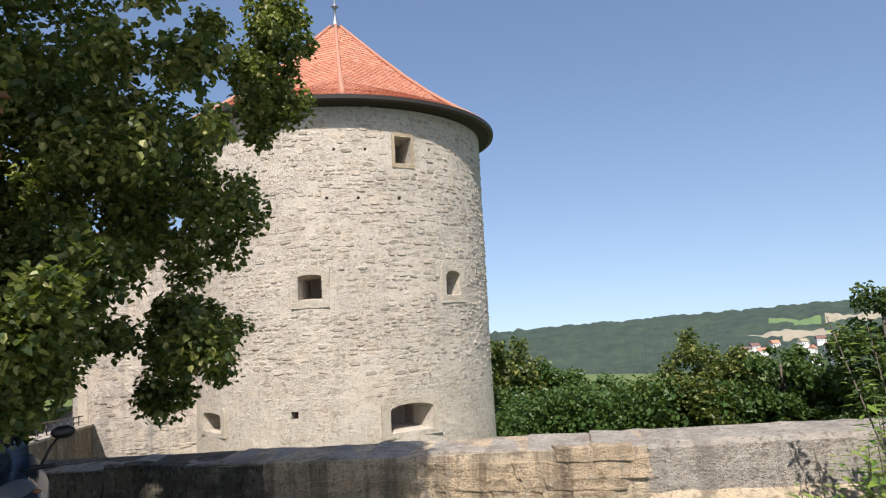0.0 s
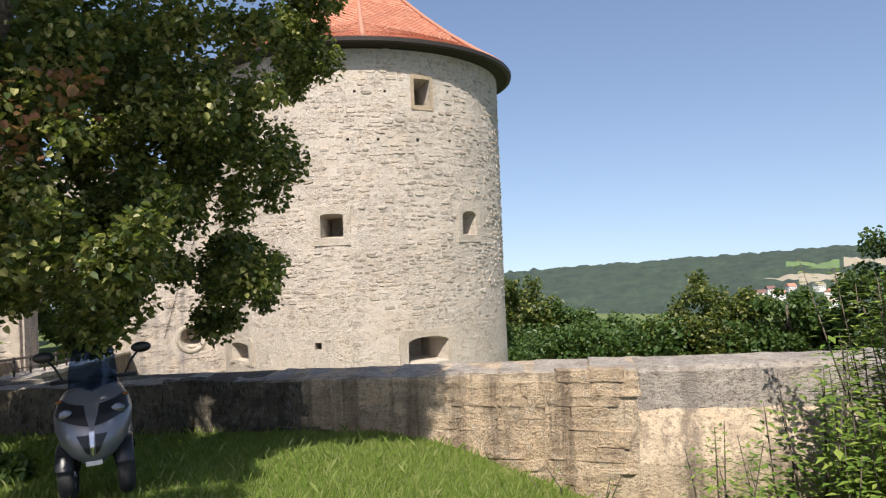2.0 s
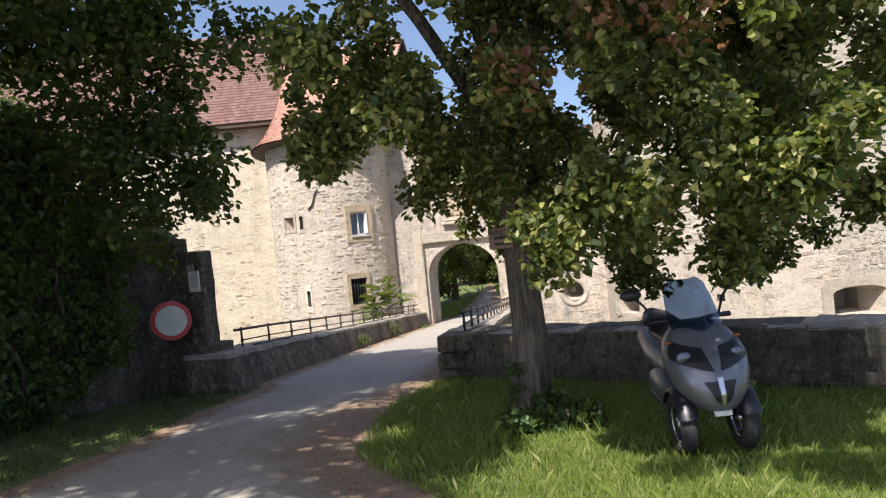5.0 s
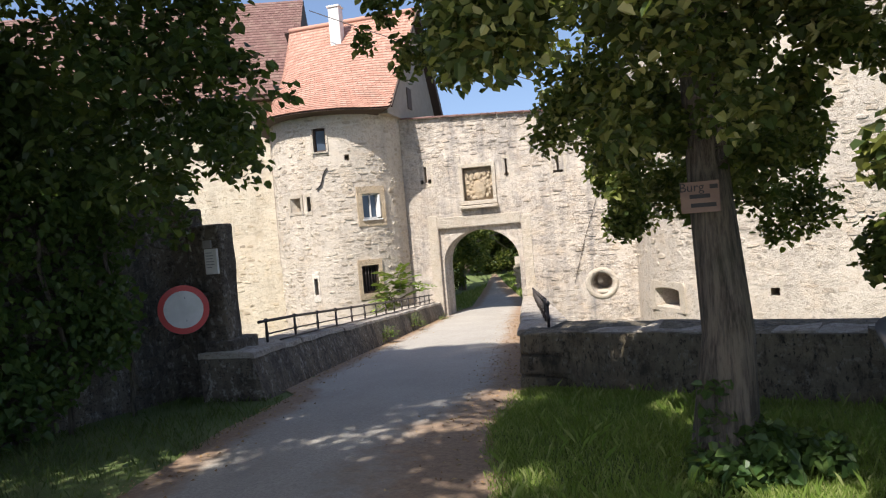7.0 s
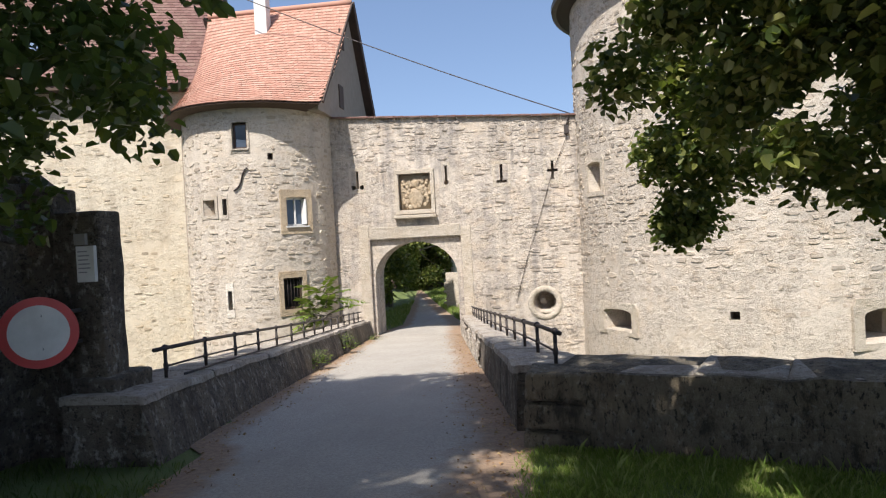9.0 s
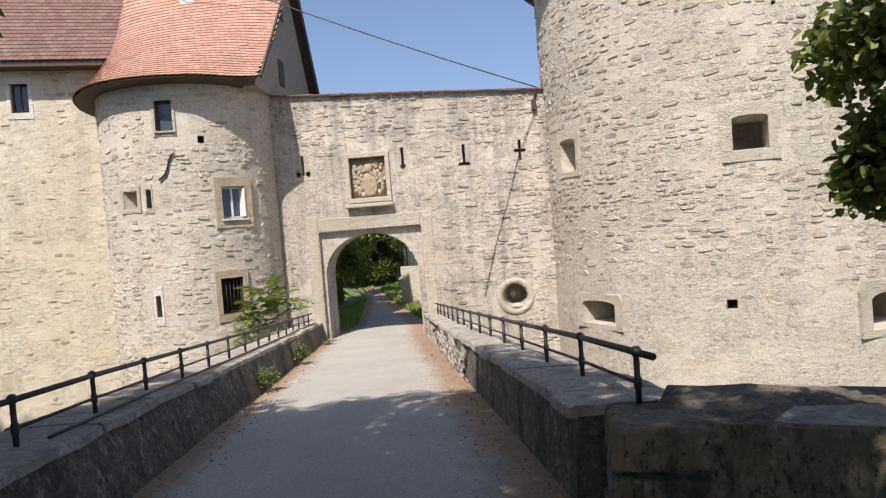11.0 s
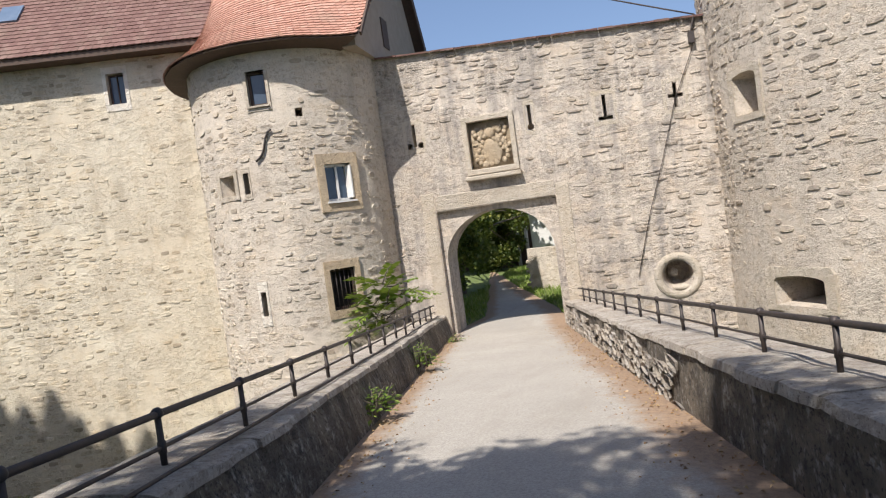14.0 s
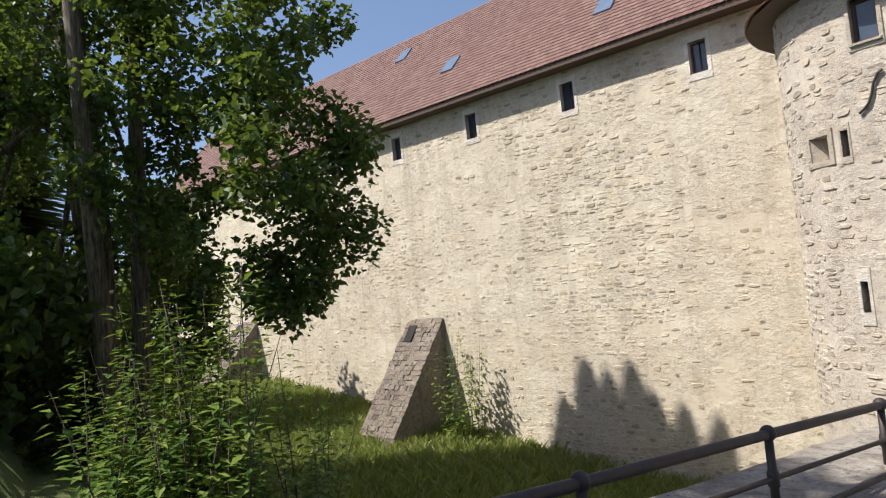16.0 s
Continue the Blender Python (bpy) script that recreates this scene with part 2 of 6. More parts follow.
def ground_mat():
    m, nt, b = mat("grassy_ground", 0.95)
    p = coords(nt)
    f = noise_of(nt, p, 0.8, 8, 0.7)
    fine = noise_of(nt, p, 14, 6, 0.7)
    col = mix(nt, ramp(nt, f, [(0.3, grey(0)), (0.7, grey(1))]), (0.08, 0.13, 0.025), (0.13, 0.17, 0.045))
    col = mix(nt, ramp(nt, fine, [(0.4, grey(0)), (0.75, grey(0.7))]), col, (0.15, 0.14, 0.06))
    nt.links.new(col, b.inputs["Base Color"])
    bump(nt, b, fine, 0.8, 0.05)
    return m


def road_mat():
    m, nt, b = mat("worn_asphalt", 0.9)
    p = coords(nt)
    big = noise_of(nt, p, 0.7, 7, 0.65)
    fine = noise_of(nt, p, 38, 7, 0.8)
    col = mix(nt, ramp(nt, big, [(0.3, grey(0)), (0.7, grey(1))]), (0.37, 0.335, 0.28), (0.45, 0.41, 0.345))
    col = mix(nt, ramp(nt, fine, [(0.36, grey(0.75)), (0.58, grey(0))]), col, (0.20, 0.18, 0.165))
    worn = noise_of(nt, coords(nt, (1.3, 0.35, 1)), 1.6, 8, 0.7)
    col = mix(nt, ramp(nt, worn, [(0.5, grey(0)), (0.68, grey(0.5))]), col, (0.29, 0.255, 0.21))
    at = nt.nodes.new("ShaderNodeAttribute")
    at.attribute_name = "edge"
    ragged = mix(nt, 0.5, at.outputs["Fac"], noise_of(nt, p, 2.2, 8, 0.75))
    dirt = mix(nt, ramp(nt, noise_of(nt, p, 18, 6, 0.75), [(0.35, grey(0)), (0.65, grey(1))]), (0.34, 0.23, 0.14), (0.20, 0.13, 0.085))
    col = mix(nt, ramp(nt, ragged, [(0.39, grey(0)), (0.56, grey(0.95))]), col, dirt)
    nt.links.new(col, b.inputs["Base Color"])
    bump(nt, b, fine, 0.5, 0.01)
    return m


M_GROUND, M_ROAD = ground_mat(), road_mat()
M_LITTER = plain("reddish_dirt", (0.34, 0.22, 0.13), (0.22, 0.14, 0.09), 0.95, 9, 0, 0.7, 0.02)


# ---- mesh helpers ----
class Geo:
    """Gathers vertices and faces for one mesh."""

    def __init__(self):
        self.v, self.f = [], []

    def add(self, verts, faces):
        n = len(self.v)
        self.v += [tuple(v) for v in verts]
        self.f += [tuple(n + i for i in f) for f in faces]

    def obox(self, m, sx, sy, sz, jit=0.0):
        c = [m @ Vector((x * sx / 2 + random.uniform(-jit, jit), y * sy / 2 + random.uniform(-jit, jit), z * sz / 2 + random.uniform(-jit, jit)))
             for x in (-1, 1) for y in (-1, 1) for z in (-1, 1)]
        self.add(c, [(0, 1, 3, 2), (4, 6, 7, 5), (0, 4, 5, 1), (2, 3, 7, 6), (0, 2, 6, 4), (1, 5, 7, 3)])

    def box(self, a, b):
        self.obox(Matrix.Translation([(p + q) / 2 for p, q in zip(a, b)]), *[abs(q - p) for p, q in zip(a, b)])

    def tube(self, pts, radius, n=8, cap=True):
        """A tube along points; radius: a number or one for each point."""
        pts = [Vector(p) for p in pts]
        rad = radius if isinstance(radius, (list, tuple)) else [radius] * len(pts)
        base = len(self.v)
        up = Vector((0.13, 0.21, 1)).normalized()
        for i, p in enumerate(pts):
            d = (pts[min(i + 1, len(pts) - 1)] - pts[max(i - 1, 0)]).normalized()
            a = d.cross(up)
            a = a.normalized() if a.length > 1e-3 else Vector((1, 0, 0))
            c = d.cross(a)
            for k in range(n):
                w = 2 * math.pi * k / n
                self.v.append(tuple(p + rad[i] * (math.cos(w) * a + math.sin(w) * c)))
        for i in range(len(pts) - 1):
            for k in range(n):
                self.f.append((base + i * n + k, base + i * n + (k + 1) % n, base + (i + 1) * n + (k + 1) % n, base + (i + 1) * n + k))
        if cap:
            self.f.append(tuple(base + k for k in range(n))[::-1])
            self.f.append(tuple(base + (len(pts) - 1) * n + k for k in range(n)))

    def lathe(self, profile, n, centre=(0, 0), a0=0.0, a1=360.0, close=True):
        """Turn (radius, z) pairs round an upright axis."""
        full = abs(a1 - a0) >= 359.9
        m = n if full else n + 1
        base = len(self.v)
        for r, z in profile:
            for k in range(m):
                w = radians(a0 + (a1 - a0) * k / n)
                self.v.append((centre[0] + r * math.cos(w), centre[1] + r * math.sin(w), z))
        for i in range(len(profile) - 1):
            for k in range(n):
                k2 = (k + 1) % m
                self.f.append((base + i * m + k, base + i * m + k2, base + (i + 1) * m + k2, base + (i + 1) * m + k))
        if close and full:
            self.f.append(tuple(base + k for k in range(m))[::-1])
            self.f.append(tuple(base + (len(profile) - 1) * m + k for k in range(m)))

    def ball(self, c, r, sx=1, sy=1, sz=1, n=10, k=6):
        base = len(self.v)
        for i in range(k + 1):
            t = math.pi * i / k
            for j in range(n):
                w = 2 * math.pi * j / n
                self.v.append((c[0] + r * sx * math.sin(t) * math.cos(w), c[1] + r * sy * math.sin(t) * math.sin(w), c[2] + r * sz * math.cos(t)))
        for i in range(k):
            for j in range(n):
                self.f.append((base + i * n + j, base + (i + 1) * n + j, base + (i + 1) * n + (j + 1) % n, base + i * n + (j + 1) % n))

    def prism(self, outline, m, depth):
        """An outline in the local xz plane, pushed along local +y by depth."""
        n = len(outline)
        vs = [m @ Vector((x, 0, z)) for x, z in outline] + [m @ Vector((x, depth, z)) for x, z in outline]
        self.add(vs, [tuple(range(n)), tuple(range(2 * n - 1, n - 1, -1))] + [(i, i + n, (i + 1) % n + n, (i + 1) % n) for i in range(n)])

    def mesh(self, name, smooth=False):
        me = bpy.data.meshes.new(name)
        me.from_pydata(self.v, [], self.f)
        if smooth:
            me.polygons.foreach_set("use_smooth", [True] * len(me.polygons))
        me.update()
        return me


def part(name, geo, material, parent=None, label="", smooth=False, bevel=0.0):
    """Links a Geo (or a mesh) as one mesh object, under a thing or a part."""
    me = geo.mesh(name, smooth) if isinstance(geo, Geo) else geo
    me.materials.clear()
    me.materials.append(material)
    ob = new(name, me)
    if parent:
        ob.parent = parent
        ob.matrix_parent_inverse = parent.matrix_basis.inverted()
    if label:
        ob["label"] = label
    if bevel:
        md = ob.modifiers.new("bevel", "BEVEL")
        md.width, md.segments, md.limit_method = bevel, 2, "ANGLE"
    return ob


def thing(name, at, label, category, group="", kind=""):
    ob = new(name)
    ob.empty_display_size = 0.2
    ob.matrix_basis = Matrix.Translation(at)
    return tagged(ob, label, category, group, kind)


def structure(ob, label, category="wall"):
    return tagged(ob, label, category, kind="structure")


def carved(solid, cutters):
    """The solid's mesh with the cutters taken out of it."""
    a = new("solid", solid.mesh("solid"))
    obs = []
    for g in cutters:
        me = g.mesh("cutter")
        bm = bmesh.new()
        bm.from_mesh(me)
        bmesh.ops.recalc_face_normals(bm, faces=bm.faces)
        bm.to_mesh(me)
        bm.free()
        c = new("cutter", me)
        obs.append(c)
        md = a.modifiers.new("cut", "BOOLEAN")
        md.operation, md.object, md.solver = "DIFFERENCE", c, "EXACT"
    dg = bpy.context.evaluated_depsgraph_get()
    out = bpy.data.meshes.new_from_object(a.evaluated_get(dg))
    for o in obs + [a]:
        bpy.data.objects.remove(o)
    return out


def rect(w, h, x=0.0, z=0.0):
    return [(x - w / 2, z - h / 2), (x + w / 2, z - h / 2), (x + w / 2, z + h / 2), (x - w / 2, z + h / 2)]


def arched(w, h, rise, n=8):
    """A rectangle with a segmental arch on top, centred on its middle."""
    top = [(w / 2 * math.cos(math.pi * k / n), h / 2 - rise + rise * math.sin(math.pi * k / n)) for k in range(n + 1)]
    return [(-w / 2, -h / 2), (w / 2, -h / 2)] + top


def taper_cutter(outline, m, depth, shrink=(1, 1), shift=(0, 0), out=0.25):
    """A splayed opening: the outline at the face, shrunk at the given depth; m has its y axis pointing into the wall."""
    n = len(outline)
    g = Geo()
    rings = [(-out, 1, 1, 0, 0), (0, 1, 1, 0, 0), (depth * 0.55, shrink[0], shrink[1], *shift), (depth, shrink[0], shrink[1], *shift)]
    for d, sx, sz, dx, dz in rings:
        g.v += [tuple(m @ Vector((x * sx + dx, d, z * sz + dz))) for x, z in outline]
    for i in range(3):
        for k in range(n):
            g.f.append((i * n + k, i * n + (k + 1) % n, (i + 1) * n + (k + 1) % n, (i + 1) * n + k))
    g.f.append(tuple(range(n))[::-1])
    g.f.append(tuple(range(3 * n, 4 * n)))
    return g


def surround(outline, m, w, h, x=0.0, z=0.0, proud=0.02, depth=0.12):
    """A dressed plate of w by h round an opening."""
    g = Geo()
    outer = []
    for px, pz in outline:
        dx, dz = px - x, pz - z
        s = min(w / 2 / max(abs(dx), 1e-6), h / 2 / max(abs(dz), 1e-6))
        outer.append((x + dx * s, z + dz * s))
    n = len(outline)
    for y in (-proud, depth):
        for ring in (outline, outer):
            g.v += [tuple(m @ Vector((px, y, pz))) for px, pz in ring]
    for k in range(n):
        j = (k + 1) % n
        g.f += [(k, j, n + j, n + k), (2 * n + k, 3 * n + k, 3 * n + j, 2 * n + j), (n + k, n + j, 3 * n + j, 3 * n + k), (k, 2 * n + k, 2 * n + j, j)]
    return g


def rubble(place, length, z0, z1, holes=(), size=(0.32, 0.16), depth=0.03, lift=(-0.012, 0.016), skip=0.0, tops=None, bare=None):
    """Courses of rough stones on a face. place(u, z, out) gives the world point; holes: (u0, z0, u1, z1) left free."""
    g = Geo()
    z = z0
    while z < z1:
        h = size[1] * random.uniform(0.55, 1.5)
        u = random.uniform(-0.3, 0)
        while u < length:
            w = size[0] * random.uniform(0.5, 1.6)
            cu, cz = u + w / 2, z + h / 2
            top = tops(cu) if tops else z1
            if 0 < cu < length and cz < top and random.random() >= (bare(cu, cz) if bare else skip) and not any(a - w / 2 < cu < c + w / 2 and b - h / 2 < cz < d + h / 2 for a, b, c, d in holes):
                o = random.uniform(*lift)
                wave = 0.11 * noise.noise((cu * 0.6, cz * 0.5, 7.0)) + random.uniform(-0.03, 0.03)
                tilt, turn = random.uniform(-0.012, 0.012), random.gauss(0, 0.07)
                ring = []
                for k in range(8):
                    e = k * math.pi / 4 + random.uniform(-0.25, 0.25)
                    c, q = math.cos(e), math.sin(e)
                    f = random.uniform(0.84, 1.06) / max(abs(c), abs(q)) ** 0.72
                    a, b = c * f * (w / 2 - 0.01), q * f * (h / 2 - 0.008)
                    ring.append((a - b * turn, b + a * turn))
                g.add([place(cu + a, cz + b + wave, -depth) for a, b in ring] + [place(cu + a * 0.79, cz + b * 0.68 + wave, o + tilt * b / h + random.uniform(-0.006, 0.006)) for a, b in ring],
                      [tuple(range(8, 16))] + [(k, (k + 1) % 8, 8 + (k + 1) % 8, 8 + k) for k in range(8)])
            u += w
        z += h
    return g


def flat_place(p0, p1):
    """A face from p0 to p1 in plan; its outside lies to the right of that way."""
    a, b = Vector((*p0, 0)), Vector((*p1, 0))
    d = (b - a).normalized()
    nrm = Vector((d.y, -d.x, 0))
    return lambda u, z, o: (a.x + d.x * u + nrm.x * o, a.y + d.y * u + nrm.y * o, z)


def round_place(c, r, a0, batter=0.0):
    """A drum's face; u runs with the angle from a0 (degrees)."""
    def place(u, z, o):
        w = radians(a0) + u / r
        rr = r + o - batter * z
        return (c[0] + rr * math.cos(w), c[1] + rr * math.sin(w), z)
    return place


def face_at(p, outward):
    """A pose at p whose y axis points into the wall and x axis along it, seen from outside to the right."""
    y = Vector((-outward[0], -outward[1], 0)).normalized()
    x = y.cross(Vector((0, 0, 1)))
    return Matrix(((x.x, y.x, 0, p[0]), (x.y, y.y, 0, p[1]), (0, 0, 1, p[2]), (0, 0, 0, 1)))


# ---- the lie of the land ----
LEVELS = [(-40, 0.4), (-6, 0.1), (0, -0.08), (4, -0.40), (8, -0.65), (12, -0.98), (20, -1.75), (30, -2.68), (45, -3.1), (70, -3.4), (400, -10)]


def level(y):
    for (a, za), (b, zb) in zip(LEVELS, LEVELS[1:]):
        if y <= b:
            return za + (zb - za) * max(0, (y - a)) / (b - a)
    return LEVELS[-1][1]


def smooth(a, b, x):
    t = min(1, max(0, (x - a) / (b - a)))
    return t * t * (3 - 2 * t)


def left_in(y):
    """Inner foot of the bridge's west parapet."""
    return -9.25 - 0.152 * (y - 10.8)


def right_in(y):
    """Inner foot of the bridge's east parapet."""
    return -5.80 - 0.147 * (y - 10.15)


PIER = (-5.45, 10.25)
CORNER = (3.5, 6.5)
FAR_END = (9.5, 5.0)
MOAT = -7.2


def wall_y(x):
    """The outer face of the moat's retaining wall, in plan."""
    if x < PIER[0]:
        return PIER[1]
    if x < CORNER[0]:
        return PIER[1] + (CORNER[1] - PIER[1]) * (x - PIER[0]) / (CORNER[0] - PIER[0])
    return CORNER[1] + (FAR_END[1] - CORNER[1]) * (x - CORNER[0]) / (FAR_END[0] - CORNER[0])


def palace_y(x):
    return 31.2 + 0.317 * (x + 19.2)


def height(x, y):
    z = level(y)
    z -= 1.25 * smooth(0.3, 4.5, x) * smooth(2.0, 5.5, y) + 0.5 * smooth(4, 12, x)
    d = math.hypot(x, y - 10)
    if x > left_in(y) - 0.55 and x < right_in(y) + 0.55 and 9 < y:
        pass
    elif x >= right_in(y) + 0.55 and y > wall_y(x) + 0.35 and y < 36:
        z = MOAT
        z += 0.8 * smooth(8, 16, x)
    elif x <= left_in(y) - 0.5 and y > 11.2 and y < palace_y(x) + 1 and x > -80:
        floor = MOAT - 0.1 + 0.12 * max(0, -25 - x)
        z = floor + (z - 0.6 - floor) * (1 - smooth(0.0, 7.5, y - 11.2)) * smooth(-10.5, -13, x)
    if d > 60:
        f = smooth(60, 260, d)
        z += -140 * f
    return z


def axis(lo, hi, step, far):
    mid = np.arange(lo, hi, step)
    out = np.geomspace(1, far, 16)
    return [float(q) for q in np.concatenate((lo - out[::-1], mid, hi - step + out))]


GX, GY = axis(-60, 30, 0.5, 2500), axis(-14, 46, 0.4, 2500)
g = Geo()
g.v = [(x, y, height(x, y) + 0.03 * noise.noise((x * 0.9, y * 0.9, 0))) for y in GY for x in GX]
nx = len(GX)
g.f = [(j * nx + i, j * nx + i + 1, (j + 1) * nx + i + 1, (j + 1) * nx + i) for j in range(len(GY) - 1) for i in range(nx - 1)]
structure(part("ground", g, M_GROUND, smooth=True), "uneven grassy ground falling towards the castle", "ground")


# road: the edges in plan at each y, from the fork to the far side of the gate
def road_edges(y):
    if y > 10:
        return left_in(y) - 0.16 + min(1.1, 0.35 * max(0, y - 30.5)), right_in(y) + 0.16 - 0.1 * max(0, y - 34)
    l = -8.9 + 0.15 * (10 - y)
    r = -5.75 + 0.02 * (10 - y)
    if y < 8:
        r += 0.20 * (8 - y)
    if y < 6:
        r += 0.55 * (6 - y) ** 1.5
    if y < 7:
        l -= 0.03 * (7 - y) ** 2
    return max(l, -16), min(r, 26)


g = Geo()
ROAD_YS = list(np.arange(-14, 4, 0.5)) + list(np.arange(4, 60, 0.5))
STEPS = 24
for y in ROAD_YS:
    l, r = road_edges(y)
    wob = 0.12 * noise.noise((y * 0.7, 3.1, 0))
    for k in range(STEPS + 1):
        x = l + wob + (r - l) * k / STEPS
        crown = 0.05 - 0.035 * abs(2 * k / STEPS - 1) ** 2
        g.v.append((x, y, max(height(x, y), level(y) - 1.6) + crown))
for j in range(len(ROAD_YS) - 1):
    for k in range(STEPS):
        a = j * (STEPS + 1) + k
        g.f.append((a, a + 1, a + STEPS + 2, a + STEPS + 1))
road = structure(part("road", g, M_ROAD, smooth=True), "worn grey asphalt lane leading over the bridge", "road")
edge = road.data.attributes.new("edge", "FLOAT", "POINT")
for i, y in enumerate(ROAD_YS):
    l, r = road_edges(y)
    for k in range(STEPS + 1):
        east_side = (1 - k / STEPS) * (r - l)
        edge.data[i * (STEPS + 1) + k].value = max(1 - min(k / STEPS * (r - l), 30) / 0.75, 1 - east_side / (1.15 + 0.9 * smooth(9, 6, y)), 0)

# ---- tower ----
TC, TR = (2.26, 30.11), 6.25
tower = thing("tower", (*TC, MOAT), "massive round limestone tower with an orange tiled roof", "tower")
TOWER_PORTS = [  # angle, z, width, height, rise, shrink, surround w, h, material
    (-72.7, 7.76, 0.68, 1.0, 0.0, 0.95, 1.15, 1.35, M_SURROUND_TAN),
    (-105.7, 2.82, 0.85, 0.90, 0.08, 0.9, 1.45, 1.45, M_SURROUND),
    (-53.4, 2.82, 0.85, 0.95, 0.22, 0.55, 1.35, 1.5, M_SURROUND),
    (-73.8, -1.93, 1.70, 0.98, 0.20, 0.55, 2.35, 1.55, M_SURROUND),
    (-149.0, -1.92, 1.45, 0.72, 0.12, 0.6, 2.0, 1.15, M_SURROUND),
    (-158.5, 2.93, 0.95, 1.02, 0.1, 0.45, 1.35, 1.35, M_SURROUND),
]
g = Geo()
g.lathe([(TR + 0.12, MOAT - 0.5), (TR + 0.05, -4), (TR, 0), (TR, 9.3)], 96, TC)
cuts, holes, plates = [], [(0, 0, 0, 0)], []
for a, z, w, h, rise, sh, sw, sh2, m in TOWER_PORTS:
    wv = (math.cos(radians(a)), math.sin(radians(a)))
    at = face_at((TC[0] + TR * wv[0], TC[1] + TR * wv[1], z), wv)
    o = arched(w, h, rise) if rise else rect(w, h)
    cuts.append(taper_cutter(o, at, 1.6, (sh, 0.8)))
    plates.append((o, at, sw, sh2, m))
    u = radians(a + 190) * TR
    holes.append((u - sw / 2, z - sh2 / 2, u + sw / 2, z + sh2 / 2))
for a, z, s in [(-111.9, -1.58, 0.26), (-96.4, 7.73, 0.1), (-86.1, 7.73, 0.1), (-61.9, 7.9, 0.1), (-99.2, 5.97, 0.1), (-89, 5.95, 0.1), (-74.9, 5.95, 0.13), (-61.8, 5.99, 0.1), (-48, 7.9, 0.1), (-46, 6.0, 0.1)]:
    wv = (math.cos(radians(a)), math.sin(radians(a)))
    cuts.append(taper_cutter(rect(s, s), face_at((TC[0] + TR * wv[0], TC[1] + TR * wv[1], z), wv), 0.8))
    u = radians(a + 190) * TR
    holes.append((u - s / 2, z - s / 2, u + s / 2, z + s / 2))
part("wall", carved(g, cuts), M_TOWER_BED, tower)
part("masonry", rubble(round_place(TC, TR, -190), radians(200) * TR, MOAT, 9.25, holes, (0.34, 0.17), 0.03, (-0.01, 0.03), bare=lambda u, z: 0.22 + 0.45 * noise.noise((u * 0.35, z * 0.4, 9))), M_TOWER, tower)["kind"] = "stuff"
for o, at, sw, sh2, m in plates:
    part("window_surround", surround(o, at, sw, sh2), m, tower, "smooth dressed stone frame")
# roof
ROOF = [(6.84, 9.45), (6.72, 9.62), (6.0, 10.08), (5.0, 10.72), (3.9, 11.6), (2.9, 12.45), (1.55, 13.75), (0.15, 15.1)]
g = Geo()
g.lathe([(TR - 0.3, 9.3), (6.8, 9.42)] + ROOF[:2], 96, TC, close=False)
# Near-black boards: the shade under the eaves is put into their colour.
part("eave_boarding", g, plain("shaded_eave_boards", (0.03, 0.023, 0.018), (0.045, 0.035, 0.028), 0.85, 8), tower, "dark timber boarding under the roof edge", True)


def cone_at(w, t):
    """A point on the roof: angle in degrees, t from eaves (0) to apex (1); six hips that fade into the round eaves."""
    k = t * (len(ROOF) - 1)
    i = min(int(k), len(ROOF) - 2)
    r = ROOF[i][0] + (ROOF[i + 1][0] - ROOF[i][0]) * (k - i)
    z = ROOF[i][1] + (ROOF[i + 1][1] - ROOF[i][1]) * (k - i)
    off = (w + 93 + 30) % 60 - 30
    flat = math.cos(radians(30)) / math.cos(radians(30 - abs(off)))
    r *= 1 + (flat - 1) * smooth(0.12, 0.5, t)
    return Vector((TC[0] + r * math.cos(radians(w)), TC[1] + r * math.sin(radians(w)), z))


def tiles(surface, rows, count, thick=0.025, jitter=0.004):
    """Overlapping tiles on surface(s, t); count(t): how many lie in a row."""
    g = Geo()
    for r in range(rows):
        t0, t1 = r / rows, min(1.0, (r + 1.35) / rows)
        n = max(3, int(count(t0)))
        for k in range(n):
            s0, s1 = (k + 0.5 * (r % 2)) / n, (k + 0.96 + 0.5 * (r % 2)) / n
            s0, s1 = min(s0, 1.0), min(s1, 1.0)
            if s1 - s0 < 0.2 / n:
                continue
            a, b, c, d = surface(s0, t0), surface(s1, t0), surface(s1, t1), surface(s0, t1)
            up = (b - a).cross(d - a)
            if up.length < 1e-7:
                continue
            up = up.normalized()
            up = -up if up.z < 0 else up
            la, lb = up * (thick + random.uniform(0, jitter)), up * (thick + random.uniform(0, jitter))
            m = (a + b) / 2 + (a - d).normalized() * 0.03 + (la + lb) / 2
            g.add([a, b, a + la, b + lb, c + up * 0.004, d + up * 0.004, m], [(0, 1, 6), (0, 6, 2), (1, 3, 6), (2, 6, 3, 4, 5)])
    return g


